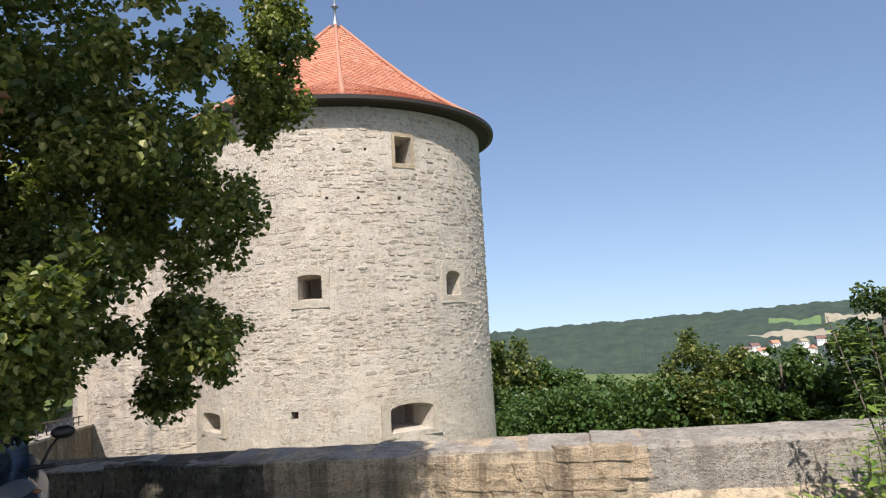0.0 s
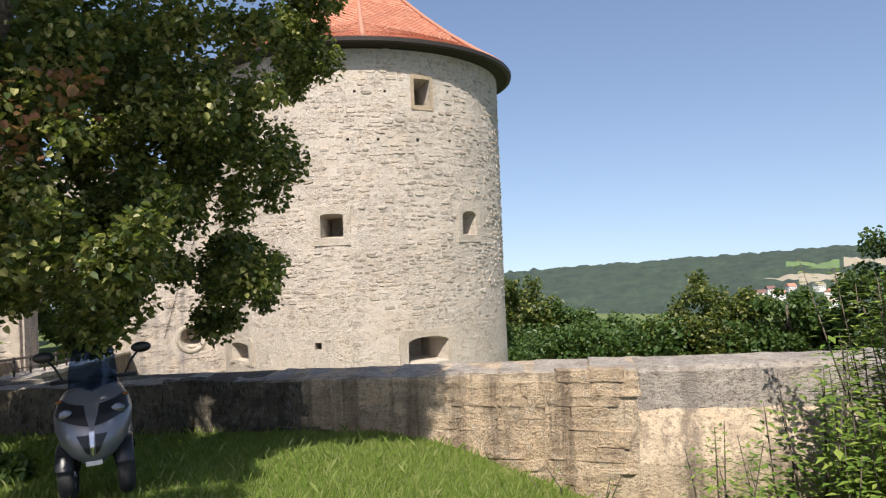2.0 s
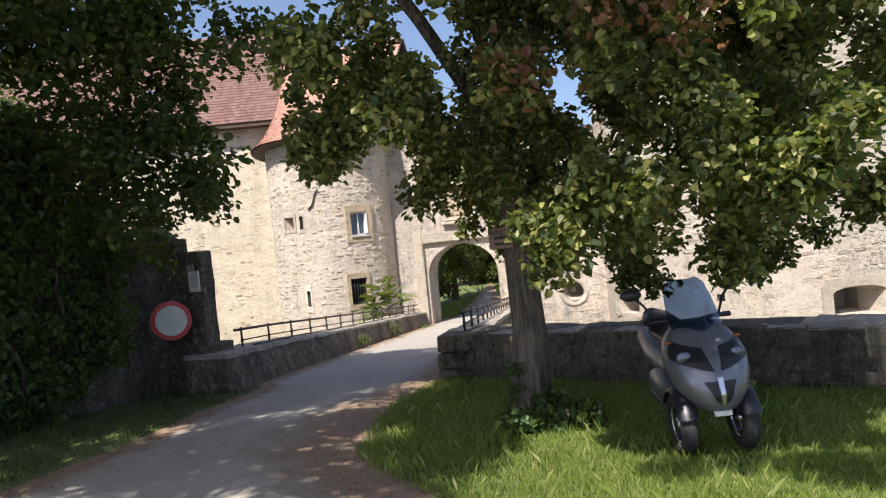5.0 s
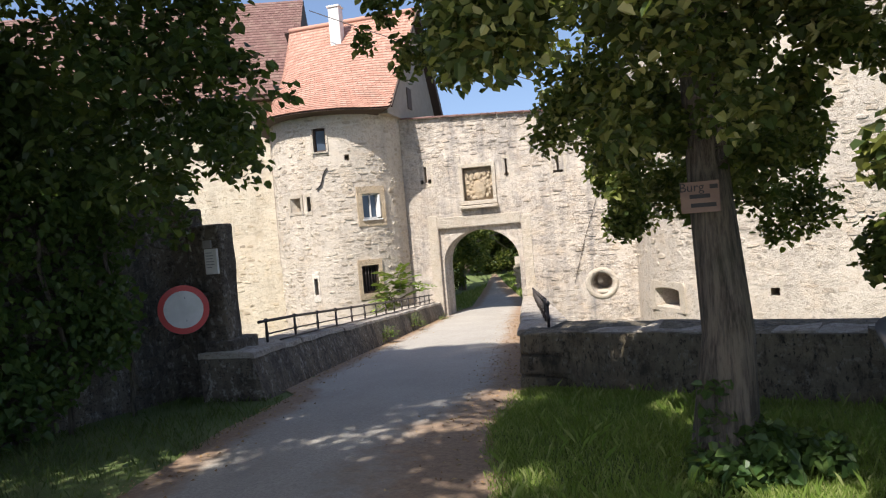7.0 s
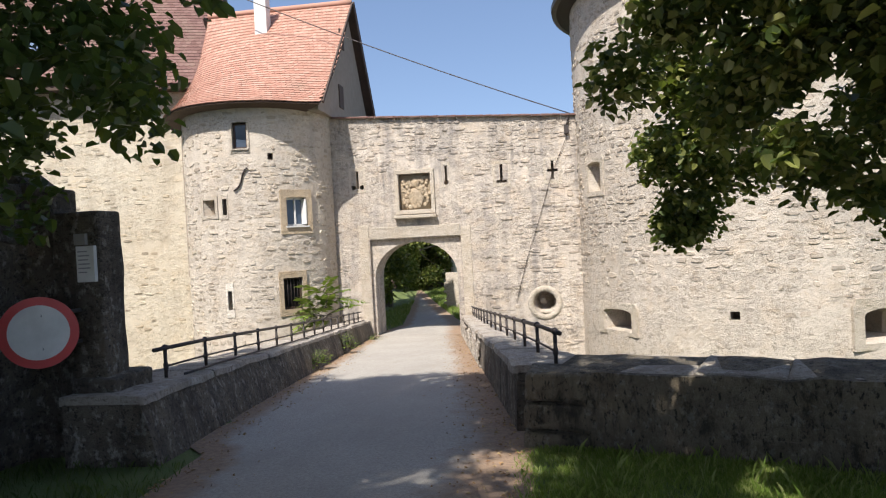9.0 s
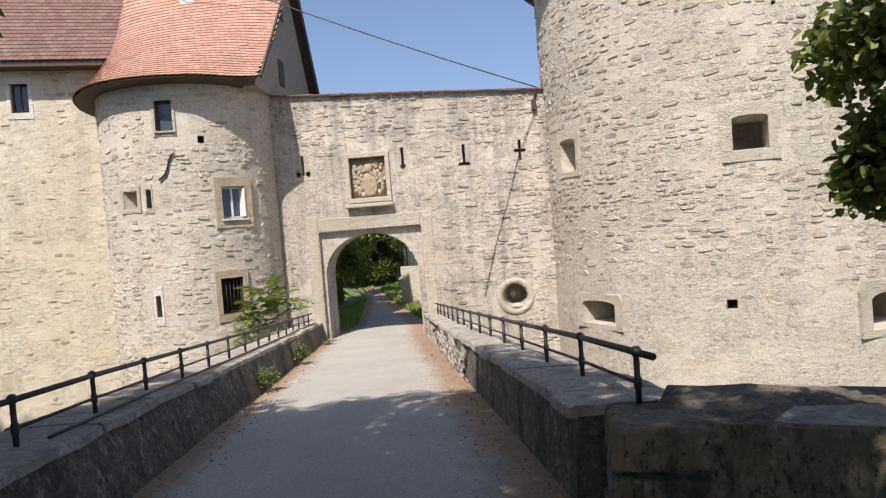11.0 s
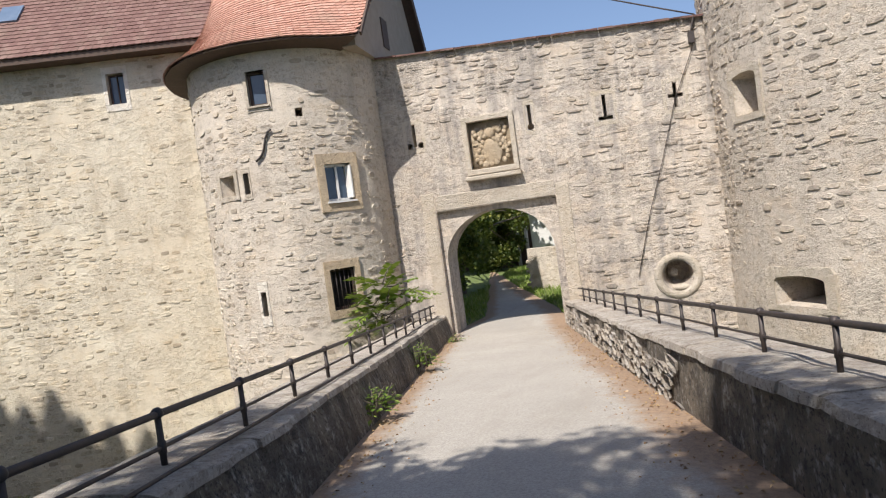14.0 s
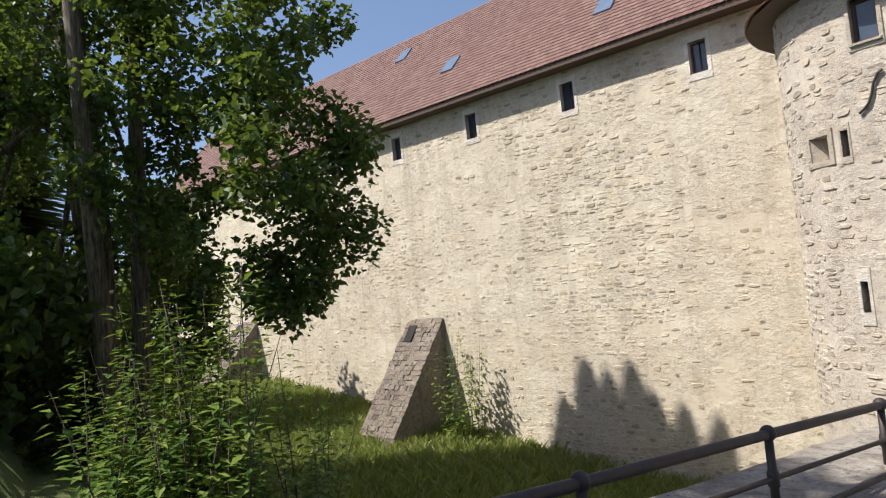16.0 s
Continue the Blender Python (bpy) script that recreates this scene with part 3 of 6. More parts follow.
g = Geo()
for j in range(41):
    g.v += [tuple(cone_at(-93 + 360 * k / 96, j / 40)) for k in range(96)]
g.f = [(j * 96 + k, j * 96 + (k + 1) % 96, (j + 1) * 96 + (k + 1) % 96, (j + 1) * 96 + k) for j in range(40) for k in range(96)]
part("roof", g, M_TILE_TOWER, tower, "", True)
part("roof_tiles", tiles(lambda q, t: cone_at(-200 + 220 * q, t * 0.99), 52, lambda t: 130 * (1 - t) + 6), M_TILE_TOWER, tower, "orange clay tiles")["kind"] = "stuff"
for w in (-153, -93, -33, 27):
    g = Geo()
    g.tube([cone_at(w, t) + Vector((0, 0, 0.05)) for t in (0.04, 0.2, 0.35, 0.5, 0.65, 0.8, 0.99)], [0.11, 0.1, 0.1, 0.09, 0.09, 0.08, 0.08], 8)
    part("ridge_tiles", g, M_TILE, tower, "pale mortared hip tiles", True)
g = Geo()
g.lathe([(6.74, 9.38), (6.92, 9.40), (6.94, 9.54), (6.79, 9.56)], 96, TC, close=False)
part("gutter", g, M_IRON, tower, "dark eaves gutter")
g = Geo()
g.lathe([(0.3, 14.95), (0.16, 15.25), (0.07, 15.5), (0.055, 15.95), (0.17, 16.02), (0.17, 16.07), (0.05, 16.14), (0.03, 17.4)], 14, TC)
part("finial", g, plain("zinc", (0.30, 0.32, 0.34), (0.22, 0.23, 0.25), 0.45, 10, 0.6), tower, "grey zinc roof finial", True)

# ---- gate wall ----
GY0, GY1 = 29.8, 31.4
gate = thing("gate_wall", (-9, GY0, -2.7), "weathered limestone curtain wall with an arched gateway", "wall", kind="structure")
GATE_TOP = lambda x: 6.0 - 0.06 * (x + 13.2)
g = Geo()
g.v = [(x, y, z) for x in (-14.5, -3.2) for y in (GY0, GY1) for z in (MOAT - 0.5, GATE_TOP(x))]
g.f = [(0, 1, 3, 2), (4, 6, 7, 5), (0, 4, 5, 1), (2, 3, 7, 6), (0, 2, 6, 4), (1, 5, 7, 3)]
ARCH = [(-1.64, -2.4), (1.64, -2.4), (1.64, 1.1)] + [(1.64 * math.cos(math.pi * k / 16), 1.1 + 1.38 * math.sin(math.pi * k / 16)) for k in range(1, 16)] + [(-1.64, 1.1)]
cuts = []
gate_at = face_at((-10.38, GY0, -1.48), (0, -1))
c = Geo()
c.prism(ARCH, gate_at @ Matrix.Translation((0, -0.5, 0)), 3)
cuts.append(c)
c = Geo()
c.prism([(-1.76, -1.35), (1.85, -1.35), (1.85, 2.62), (-1.76, 2.62)], gate_at @ Matrix.Translation((0, -0.5, 0)), 0.68)
cuts.append(c)
c = Geo()
c.prism(rect(1.28, 1.42), face_at((-10.23, GY0, 2.93), (0, -1)) @ Matrix.Translation((0, -0.5, 0)), 0.72)
cuts.append(c)
SLITS = [(-12.5, 3.5), (-8.98, 3.5), (-6.85, 3.42), (-4.92, 3.42)]
for i, (x, z) in enumerate(SLITS):
    boxes = [(x - 0.05, z - 0.32, x + 0.05, z + 0.36)]
    if i > 1:
        dz = -0.3 if i == 2 else 0.0
        boxes.append((x - 0.2, z + dz - 0.05, x + 0.2, z + dz + 0.06))
    for x0, z0, x1, z1 in boxes:
        c = Geo()
        c.box((x0, GY0 - 0.3, z0), (x1, GY0 + 0.5, z1))
        cuts.append(c)
    for dx in ((-0.18, 0.18) if i == 0 else (0,) if i == 1 else ()):
        c = Geo()
        c.tube([(x + dx, GY0 - 0.3, z - 0.28), (x + dx, GY0 + 0.5, z - 0.28)], 0.1, 10)
        cuts.append(c)
c = Geo()
c.tube([(-5.43, GY0 - 0.3, -1.58), (-5.43, GY0, -1.58), (-5.35, GY0 + 0.9, -1.5)], [0.46, 0.43, 0.3], 24)
cuts.append(c)
part("wall", carved(g, cuts), M_GATE_BED, gate)
holes = [(-12.55 + 14.5, -3, -8.1 + 14.5, 1.75), (-11.15 + 14.5, 1.8, -9.3 + 14.5, 4.0), (-6.1 + 14.5, -2.2, -4.8 + 14.5, -0.9)] + [(x + 14.5 - 0.3, z - 0.45, x + 14.5 + 0.3, z + 0.45) for x, z in SLITS]
part("masonry", rubble(flat_place((-14.5, GY0), (-3.2, GY0)), 11.3, MOAT, 6.1, holes, (0.35, 0.15), 0.03, (-0.01, 0.034), 0.12, lambda u: GATE_TOP(u - 14.5) - 0.12, lambda u, z: 0.1 + 0.75 * smooth(4.4, 2.6, z) * smooth(9.5, 5.0, u) + 0.3 * noise.noise((u * 0.4, z * 0.5, 1))), M_GATE, gate)["kind"] = "stuff"
g = Geo()
for x0, x1, z0, z1 in ((-12.55, -12.16, -2.68, 1.72), (-8.51, -8.12, -2.68, 1.5), (-12.12, -8.55, 1.16, 1.62)):
    g.obox(Matrix.Translation(((x0 + x1) / 2, GY0 + 0.06, (z0 + z1) / 2)), x1 - x0, 0.17, z1 - z0, 0.012)
part("gate_surround", g, M_SURROUND, gate, "smooth buff stone gate frame", bevel=0.02)
for x, z in SLITS:
    o = rect(0.5 if x in (-12.5, -6.85, -4.92) else 0.24, 0.74)
    part("slit_surround", surround(o, face_at((x, GY0, z), (0, -1)), 0.85, 1.0, proud=0.006), M_SURROUND, gate, "dressed stone round an arrow slit")
o = [(0.44 * math.cos(math.pi * k / 12), 0.44 * math.sin(math.pi * k / 12)) for k in range(24)]
g = Geo()
n = 24
for y, r in ((GY0 - 0.012, 0.44), (GY0 - 0.012, 0.66), (GY0 + 0.1, 0.68), (GY0 + 0.1, 0.44)):
    g.v += [(-5.43 + r * math.cos(2 * math.pi * k / n), y, -1.58 + r * math.sin(2 * math.pi * k / n)) for k in range(n)]
g.f = [(i * n + k, i * n + (k + 1) % n, (i + 1) % 4 * n + (k + 1) % n, (i + 1) % 4 * n + k) for i in range(4) for k in range(n)]
part("round_port_surround", g, M_SURROUND, gate, "round plastered stone ring", True)
g = Geo()
g.tube([(-5.5, GY0 + 0.35, -1.52), (-5.5, GY0 + 0.55, -1.52)], 0.11, 16)
g.ball((-5.38, GY0 + 0.16, -1.94), 0.2, 1.3, 1.1, 0.55, 14, 8)
part("port_plug", g, M_SURROUND, gate, "pale stone plug inside the round port", True, 0.02)
# carved panel over the gate
relief = thing("carved_relief", (-10.23, GY0, 2.93), "weathered stone coat of arms panel set over the gate", "relief")
part("panel_frame", surround(rect(1.26, 1.40), face_at((-10.23, GY0, 2.93), (0, -1)), 1.56, 1.78, proud=0.09), M_SURROUND, relief, bevel=0.02)
g = Geo()
g.box((-11.06, GY0 - 0.26, 1.9), (-9.40, GY0 + 0.05, 2.03))
part("sill", g, M_SURROUND, relief, "moulded stone ledge", bevel=0.03)
g = Geo()
g.box((-10.86, GY0 + 0.16, 2.24), (-9.6, GY0 + 0.2, 3.62))
rnd = random.Random(5)
g.ball((-10.23, GY0 + 0.16, 2.72), 0.34, 1, 0.25, 1.15, 14, 8)
g.ball((-10.23, GY0 + 0.14, 3.28), 0.17, 1, 0.5, 1.1, 12, 8)
for _ in range(46):
    w, r = rnd.uniform(0, 6.28), rnd.uniform(0.2, 0.6)
    g.ball((-10.23 + r * math.cos(w), GY0 + 0.15, 2.9 + r * 1.02 * math.sin(w)), rnd.uniform(0.05, 0.11), rnd.uniform(0.6, 1.6), 0.7, rnd.uniform(0.6, 1.6), 7, 5)
for sx in (-1, 1):
    for k in range(9):
        g.ball((-10.23 + sx * (0.36 + 0.12 * math.sin(k)), GY0 + 0.14, 2.4 + k * 0.12), 0.075, 1, 0.9, 1.2, 8, 5)
part("carving", g, M_SURROUND_TAN, relief, "worn carved shield with scrollwork", True)
# coping
g = Geo()
rnd = random.Random(9)
x = -13.4
while x < -3.7:
    w = rnd.uniform(0.3, 0.42)
    g.obox(Matrix.Translation((x + w / 2, GY0 + 0.1, GATE_TOP(x) + 0.03)) @ pose(0, 0, 0, 12, 3, 0), w - 0.015, 0.5, 0.05, 0.008)
    x += w
part("coping_tiles", g, M_TILE_OLD, gate, "dark weathered coping tiles")["kind"] = "stuff"

# ---- palace wall, west of the turret ----
PALACE_A, PALACE_B = (-60.0, palace_y(-60)), (-18.5, palace_y(-18.5))
palace = thing("palace", (-35, palace_y(-35), MOAT), "long limestone palace wing with a weathered tiled roof", "castle wing")
pd = Vector((PALACE_B[0] - PALACE_A[0], PALACE_B[1] - PALACE_A[1], 0))
PL = pd.length
pd.normalize()
pn = Vector((pd.y, -pd.x, 0))
PALACE_TOP = 8.3


def on_palace(x, z, out=0.0):
    return (x + pn.x * out, palace_y(x) + pn.y * out, z)


g = Geo()
g.v = [on_palace(-60, MOAT - 0.5), on_palace(-18.5, MOAT - 0.5), on_palace(-18.5, MOAT - 0.5, -1.2), on_palace(-60, MOAT - 0.5, -1.2),
       on_palace(-60, PALACE_TOP), on_palace(-18.5, PALACE_TOP), on_palace(-18.5, PALACE_TOP, -1.2), on_palace(-60, PALACE_TOP, -1.2)]
g.f = [(0, 1, 5, 4), (1, 2, 6, 5), (2, 3, 7, 6), (3, 0, 4, 7), (4, 5, 6, 7), (0, 3, 2, 1)]
cuts, holes, wins = [], [], []
for x in (-22.72, -27.47, -32.03, -36.48, -40.75, -45.0, -49.3):
    at = face_at(on_palace(x, 6.84), pn)
    cuts.append(taper_cutter(rect(0.58, 1.04), at, 0.5))
    wins.append((rect(0.58, 1.04), at))
    u = (x + 60) / abs(pd.x)
    holes.append((u - 0.5, 6.1, u + 0.5, 7.6))
part("wall", carved(g, cuts), M_PALACE_BED, palace)
part("masonry", rubble(flat_place(PALACE_A, PALACE_B), PL, MOAT, PALACE_TOP - 0.1, holes, (0.34, 0.15), 0.03, (-0.012, 0.024), bare=lambda u, z: 0.74 - 0.69 * max(smooth(6.0, 6.9, z + 0.8 * noise.noise((u * 0.5, 3, 0))), smooth(-0.05, 0.18, noise.noise((u * 0.13, z * 0.2, 4)))) ), M_PALACE, palace)["kind"] = "stuff"
for o, at in wins:
    part("window_surround", surround(o, at, 1.0, 1.5), M_SURROUND_PALE, palace, "pale plastered frame")
# roof slab
g = Geo()
EAVE_OUT, RIDGE_IN, RIDGE_Z = 0.68, -5.2, 14.2
for x in (-60, -18.9):
    g.v += [on_palace(x, 8.0, EAVE_OUT), on_palace(x, 7.82, EAVE_OUT), on_palace(x, RIDGE_Z, RIDGE_IN), on_palace(x, 7.82, -11)]
g.f = [(0, 4, 6, 2), (1, 5, 4, 0), (2, 6, 7, 3), (3, 7, 5, 1), (0, 2, 3, 1), (4, 5, 7, 6)]
part("roof", g, M_WOOD, palace, "dark timber roof frame")


def palace_roof(q, t):
    x = -60 + 41.1 * q
    return Vector(on_palace(x, 8.03 + (RIDGE_Z - 8.0) * t, EAVE_OUT + 0.04 + (RIDGE_IN - EAVE_OUT) * t))


part("roof_tiles", tiles(palace_roof, 34, lambda t: 190, 0.03, 0.01), M_TILE_OLD, palace, "weathered brown clay tiles")["kind"] = "stuff"
M_GLASS_SKY = plain("roof_window_glass", (0.10, 0.14, 0.20), (0.14, 0.18, 0.24), 0.08, 2, 0.0, 0.0)
for x, t in ((-26.2, 0.34), (-33.9, 0.36), (-38.9, 0.75), (-44, 0.36)):
    g = Geo()
    c = [palace_roof((x + 60 + dx) / 41.1, t + dt) for dx, dt in ((-0.35, -0.06), (0.35, -0.06), (0.35, 0.06), (-0.35, 0.06))]
    up = Vector((pn.x * 0.73, pn.y * 0.73, 0.68)) * 0.09
    g.add(c + [v + up for v in c], [(4, 5, 6, 7), (0, 1, 5, 4), (1, 2, 6, 5), (2, 3, 7, 6), (3, 0, 4, 7)])
    part("skylight", g, M_GLASS_SKY, palace, "small tilted glass skylight")
# window frames and dark panes
for o, at in wins:
    g = Geo()
    for px, pz, w, h in ((-0.26, 0, 0.05, 1.0), (0.26, 0, 0.05, 1.0), (0, 0.49, 0.5, 0.05), (0, -0.49, 0.5, 0.05), (0, 0, 0.035, 0.95)):
        g.obox(at @ Matrix.Translation((px, 0.22, pz)), w, 0.05, h)
    part("window_frame", g, M_WOOD, palace, "dark wooden casement")
    g = Geo()
    g.obox(at @ Matrix.Translation((0, 0.25, 0)), 0.52, 0.012, 0.98)
    part("pane", g, M_PANE, palace)


def buttress(x, out, drop, width, top):
    b = thing("buttress", on_palace(x, MOAT), "sloping grey stone buttress against the castle wall", "buttress", "buttresses")
    g = Geo()
    for xx in (x, x - width * pd.x):
        yy = palace_y(xx)
        g.v += [(xx - pn.x * 0.3, yy - pn.y * 0.3, top + 0.3), (xx + pn.x * out, yy + pn.y * out, top - drop), (xx + pn.x * (out + 0.15), yy + pn.y * (out + 0.15), MOAT - 1), (xx - pn.x * 0.3, yy - pn.y * 0.3, MOAT - 1)]
    g.f = [(0, 1, 2, 3), (4, 7, 6, 5), (0, 4, 5, 1), (1, 5, 6, 2), (2, 6, 7, 3), (3, 7, 4, 0)]
    part("body", g, M_BUTTRESS, b)
    g = Geo()
    o = Vector((x, palace_y(x), top))
    w = -pd
    f = Vector((pn.x * out, pn.y * out, -drop))
    n = f.cross(w).normalized()
    n = n if n.z > 0 else -n
    for r in range(24):
        k = 0.0
        while k < width - 0.2:
            l = random.uniform(0.16, 0.42)
            c = o + f * ((r + 0.5) / 24) + w * min(k + l / 2, width - l / 2) + n * random.uniform(-0.04, 0.01)
            m = Matrix((w, f.normalized(), n)).transposed().to_4x4()
            g.obox(Matrix.Translation(c) @ m, l - 0.012, f.length / 24 - 0.012, 0.12, 0.02)
            k += l
    part("slope_stone", g, M_BUTTRESS, b, "rough grey stones on the slope")["kind"] = "stuff"
    # Nothing is cut here; a near-black slab stands for the opening's shade.
    g = Geo()
    g.obox(Matrix.Translation(o + f * 0.14 + w * (width * 0.72) + n * 0.055) @ Matrix((w, f.normalized(), n)).transposed().to_4x4(), 0.5, 0.85, 0.1)
    part("hole_shade_slab", g, M_DARK, b, "dark slab in place of a shaded square opening")
    return b


buttress(-34.7, 3.6, 4.5, 2.3, -1.2)
buttress(-49.5, 3.2, 3.6, 2.2, -0.86)

# ---- gatehouse with its half-round turret ----
HC, HR = (-16.4, 29.75), 2.9
house = thing("gatehouse", (*HC, MOAT), "limestone gatehouse turret under a steep orange tiled roof", "gatehouse")
TURRET = [  # angle, z, w, h, surround w, h, material, what fills it
    (-81.4, 5.12, 0.52, 0.94, 0.95, 1.25, M_SURROUND, "sash"),
    (-43.5, 2.33, 0.80, 1.04, 1.25, 1.62, M_SURROUND_TAN, "white"),
    (-49.3, -0.65, 0.74, 1.15, 1.15, 1.62, M_SURROUND_TAN, "dark"),
    (-94.7, -0.77, 0.17, 0.68, 0.75, 1.25, M_SURROUND_PALE, "slit"),
    (-108.3, 2.61, 0.56, 0.56, 0.82, 0.9, M_SURROUND, "splay"),
    (-94.9, 2.6, 0.17, 0.58, 0.42, 0.9, M_SURROUND, "slit"),
    (-60.7, 4.35, 0.2, 0.24, 0, 0, M_SURROUND, "hole"),
]
g = Geo()
g.lathe([(HR + 0.05, MOAT - 0.5), (HR, -3), (HR, 6.35)], 64, HC)
cuts, holes, fills = [], [], []
for a, z, w, h, sw, sh, m, what in TURRET:
    wv = (math.cos(radians(a)), math.sin(radians(a)))
    rr = HR - (0.02 if sw else 0)
    at = face_at((HC[0] + rr * wv[0], HC[1] + rr * wv[1], z), wv)
    cuts.append(taper_cutter(rect(w, h), at, 0.9, (0.5, 0.9) if what == "splay" else (1, 1), (w * 0.2, 0) if what == "splay" else (0, 0)))
    u = radians(a + 190) * HR
    holes.append((u - max(w, sw) / 2, z - max(h, sh) / 2, u + max(w, sw) / 2, z + max(h, sh) / 2))
    fills.append((at, w, h, sw, sh, m, what))
part("wall", carved(g, cuts), M_TURRET_BED, house)
part("masonry", rubble(round_place(HC, HR, -190), radians(200) * HR, MOAT, 6.3, holes, (0.33, 0.15), 0.03, (-0.01, 0.028), bare=lambda u, z: 0.32 + 0.5 * noise.noise((u * 0.5, z * 0.4, 2))), M_TURRET, house)["kind"] = "stuff"
for at, w, h, sw, sh, m, what in fills:
    if sw:
        part("window_surround", surround(rect(w, h), at, sw, sh, proud=0.035, depth=0.25), m, house, "dressed stone window frame")
    if what in ("white", "sash", "dark"):
        fm = M_WHITE if what == "white" else M_WOOD
        win = thing("window", tuple(at.translation), {"white": "white-painted casement window ajar in the turret", "sash": "small dark casement window in the turret", "dark": "barred dark window opening in the turret"}[what], "window")
        y0 = 0.16
        g = Geo()
        for px, pz, bw, bh in ((-w / 2 + 0.035, 0, 0.07, h), (w / 2 - 0.035, 0, 0.07, h), (0, h / 2 - 0.035, w, 0.07), (0, -h / 2 + 0.035, w, 0.07)) + (((0, 0, 0.06, h),) if what == "white" else ()):
            g.obox(at @ Matrix.Translation((px, y0, pz)), bw, 0.06, bh)
        part("frame", g, fm, win)
        if what == "dark":
            for k in range(6):
                g = Geo()
                x = -w / 2 + w * (k + 0.5) / 6
                g.tube([at @ Vector((x, 0.08, -h / 2)), at @ Vector((x, 0.08, h / 2))], 0.013, 6)
                part("bar", g, M_IRON, win, "iron bar", True)
            # Added dark sheet: it paints the unlit room behind the bars.
            g = Geo()
            g.obox(at @ Matrix.Translation((0, 0.4, 0)), w, 0.02, h)
            part("backing", g, M_DARK, win, "dark sheet in place of the unlit room behind")
        else:
            g = Geo()
            g.obox(at @ Matrix.Translation((0, y0 + 0.03, 0)), w - 0.1, 0.012, h - 0.1)
            part("pane", g, M_PANE, win)
        if what == "white":
            g = Geo()
            g.obox(at @ Matrix.Translation((w / 2 - 0.07, 0.06, 0)) @ pose(0, 0, 0, 0, 0, -76), 0.26, 0.04, h - 0.12)
            part("open_sash", g, M_WHITE, win, "white sash standing ajar")
        if what != "dark":
            g = Geo()
            g.obox(at @ Matrix.Translation((0, 0.02, -h / 2 - 0.03)), w + 0.1, 0.22, 0.05)
            part("sill", g, M_WHITE if what == "white" else M_SURROUND, win)
# iron wall tie
g = Geo()
g.tube([round_place(HC, HR, -190)(radians(a + 190) * HR, z, 0.05) for a, z in ((-76.6, 3.95), (-78.5, 3.9), (-80.5, 3.7), (-81.5, 3.5), (-83, 3.32), (-85.5, 3.2), (-87, 3.15))], 0.03, 6)
part("wall_anchor", g, M_IRON, house, "dark s-shaped iron wall tie", True)
g = Geo()
g.box((-20.0, 30.2, 0), (-13.35, 35.5, 6.7))
g.prism([(28.0, 6.05), (35.4, 6.05), (35.4, 6.7), (32.7, 11.15), (30.2, 8.1), (28.0, 6.3)], Matrix(((0, 1, 0, -13.75), (1, 0, 0, 0), (0, 0, 1, 0), (0, 0, 0, 1))), 0.4)
part("gable", g, M_GABLE, house, "rendered grey-brown gable wall")
for y, z, h in ((31.1, 7.1, 0.95), (31.6, 9.6, 0.8)):
    g = Geo()
    g.box((-13.36, y - 0.3, z - h / 2), (-13.31, y + 0.3, z + h / 2))
    part("shutter", g, M_WOOD, house, "dark wooden shutter", bevel=0.01)
RIDGE_H = 11.45


def eave_line(q):
    """The front eaves: straight at the gable, then round the turret."""
    if q < 0.25:
        k = q / 0.25
        return Vector((-13.1 - 2.1 * k, 27.5 - 1.05 * smooth(0, 1, k), 6.22))
    a = -70 - 125 * (q - 0.25) / 0.75
    r = 3.52
    return Vector((HC[0] + r * math.cos(radians(a)), HC[1] + r * math.sin(radians(a)), 6.22 - 0.25 * smooth(0.5, 1, q)))


def house_roof(q, t):
    e = eave_line(q)
    top = Vector((-13.1 - 6.6 * smooth(0, 1.0, q * 1.05), 32.7, RIDGE_H))
    p = e.lerp(top, t)
    p.z = e.z + (top.z - e.z) * (0.68 * t + 0.32 * t * t)
    return p


g = Geo()
for j in range(13):
    g.v += [tuple(house_roof(k / 40, j / 12) - Vector((0, 0, 0.06))) for k in range(41)]
g.f = [(j * 41 + k, j * 41 + k + 1, (j + 1) * 41 + k + 1, (j + 1) * 41 + k) for j in range(12) for k in range(40)]
base = len(g.v)
g.v += [(-13.05, 32.7, RIDGE_H), (-20, 32.7, RIDGE_H), (-20, 35.9, 6.7), (-13.05, 35.9, 6.7)]
g.f.append((base, base + 1, base + 2, base + 3))
part("roof", g, M_WOOD, house, "dark roof boarding")
part("roof_tiles", tiles(house_roof, 36, lambda t: 46, 0.03, 0.012), M_TILE_HOUSE, house, "faded orange clay plain tiles")["kind"] = "stuff"
g = Geo()
g.tube([house_roof(q, 1.0) + Vector((0, 0, 0.05)) for q in (0, 0.2, 0.5, 0.8, 1)], 0.13, 8)
part("ridge_tiles", g, M_TILE_HOUSE, house, "", True)
g = Geo()
for a, b in (((-13.05, 32.75, RIDGE_H + 0.05), (-13.05, 35.95, 6.6)), ((-13.08, 32.7, RIDGE_H), (-13.08, 27.75, 6.25))):
    mid, d = (Vector(a) + Vector(b)) / 2, Vector(b) - Vector(a)
    w = 0.3 if b[1] > 33 else 0.1
    g.obox(Matrix.Translation(mid) @ d.to_track_quat("Y", "Z").to_matrix().to_4x4(), 0.06, d.length, w)
part("verge_board", g, M_WOOD, house, "dark verge board along the gable")
g = Geo()
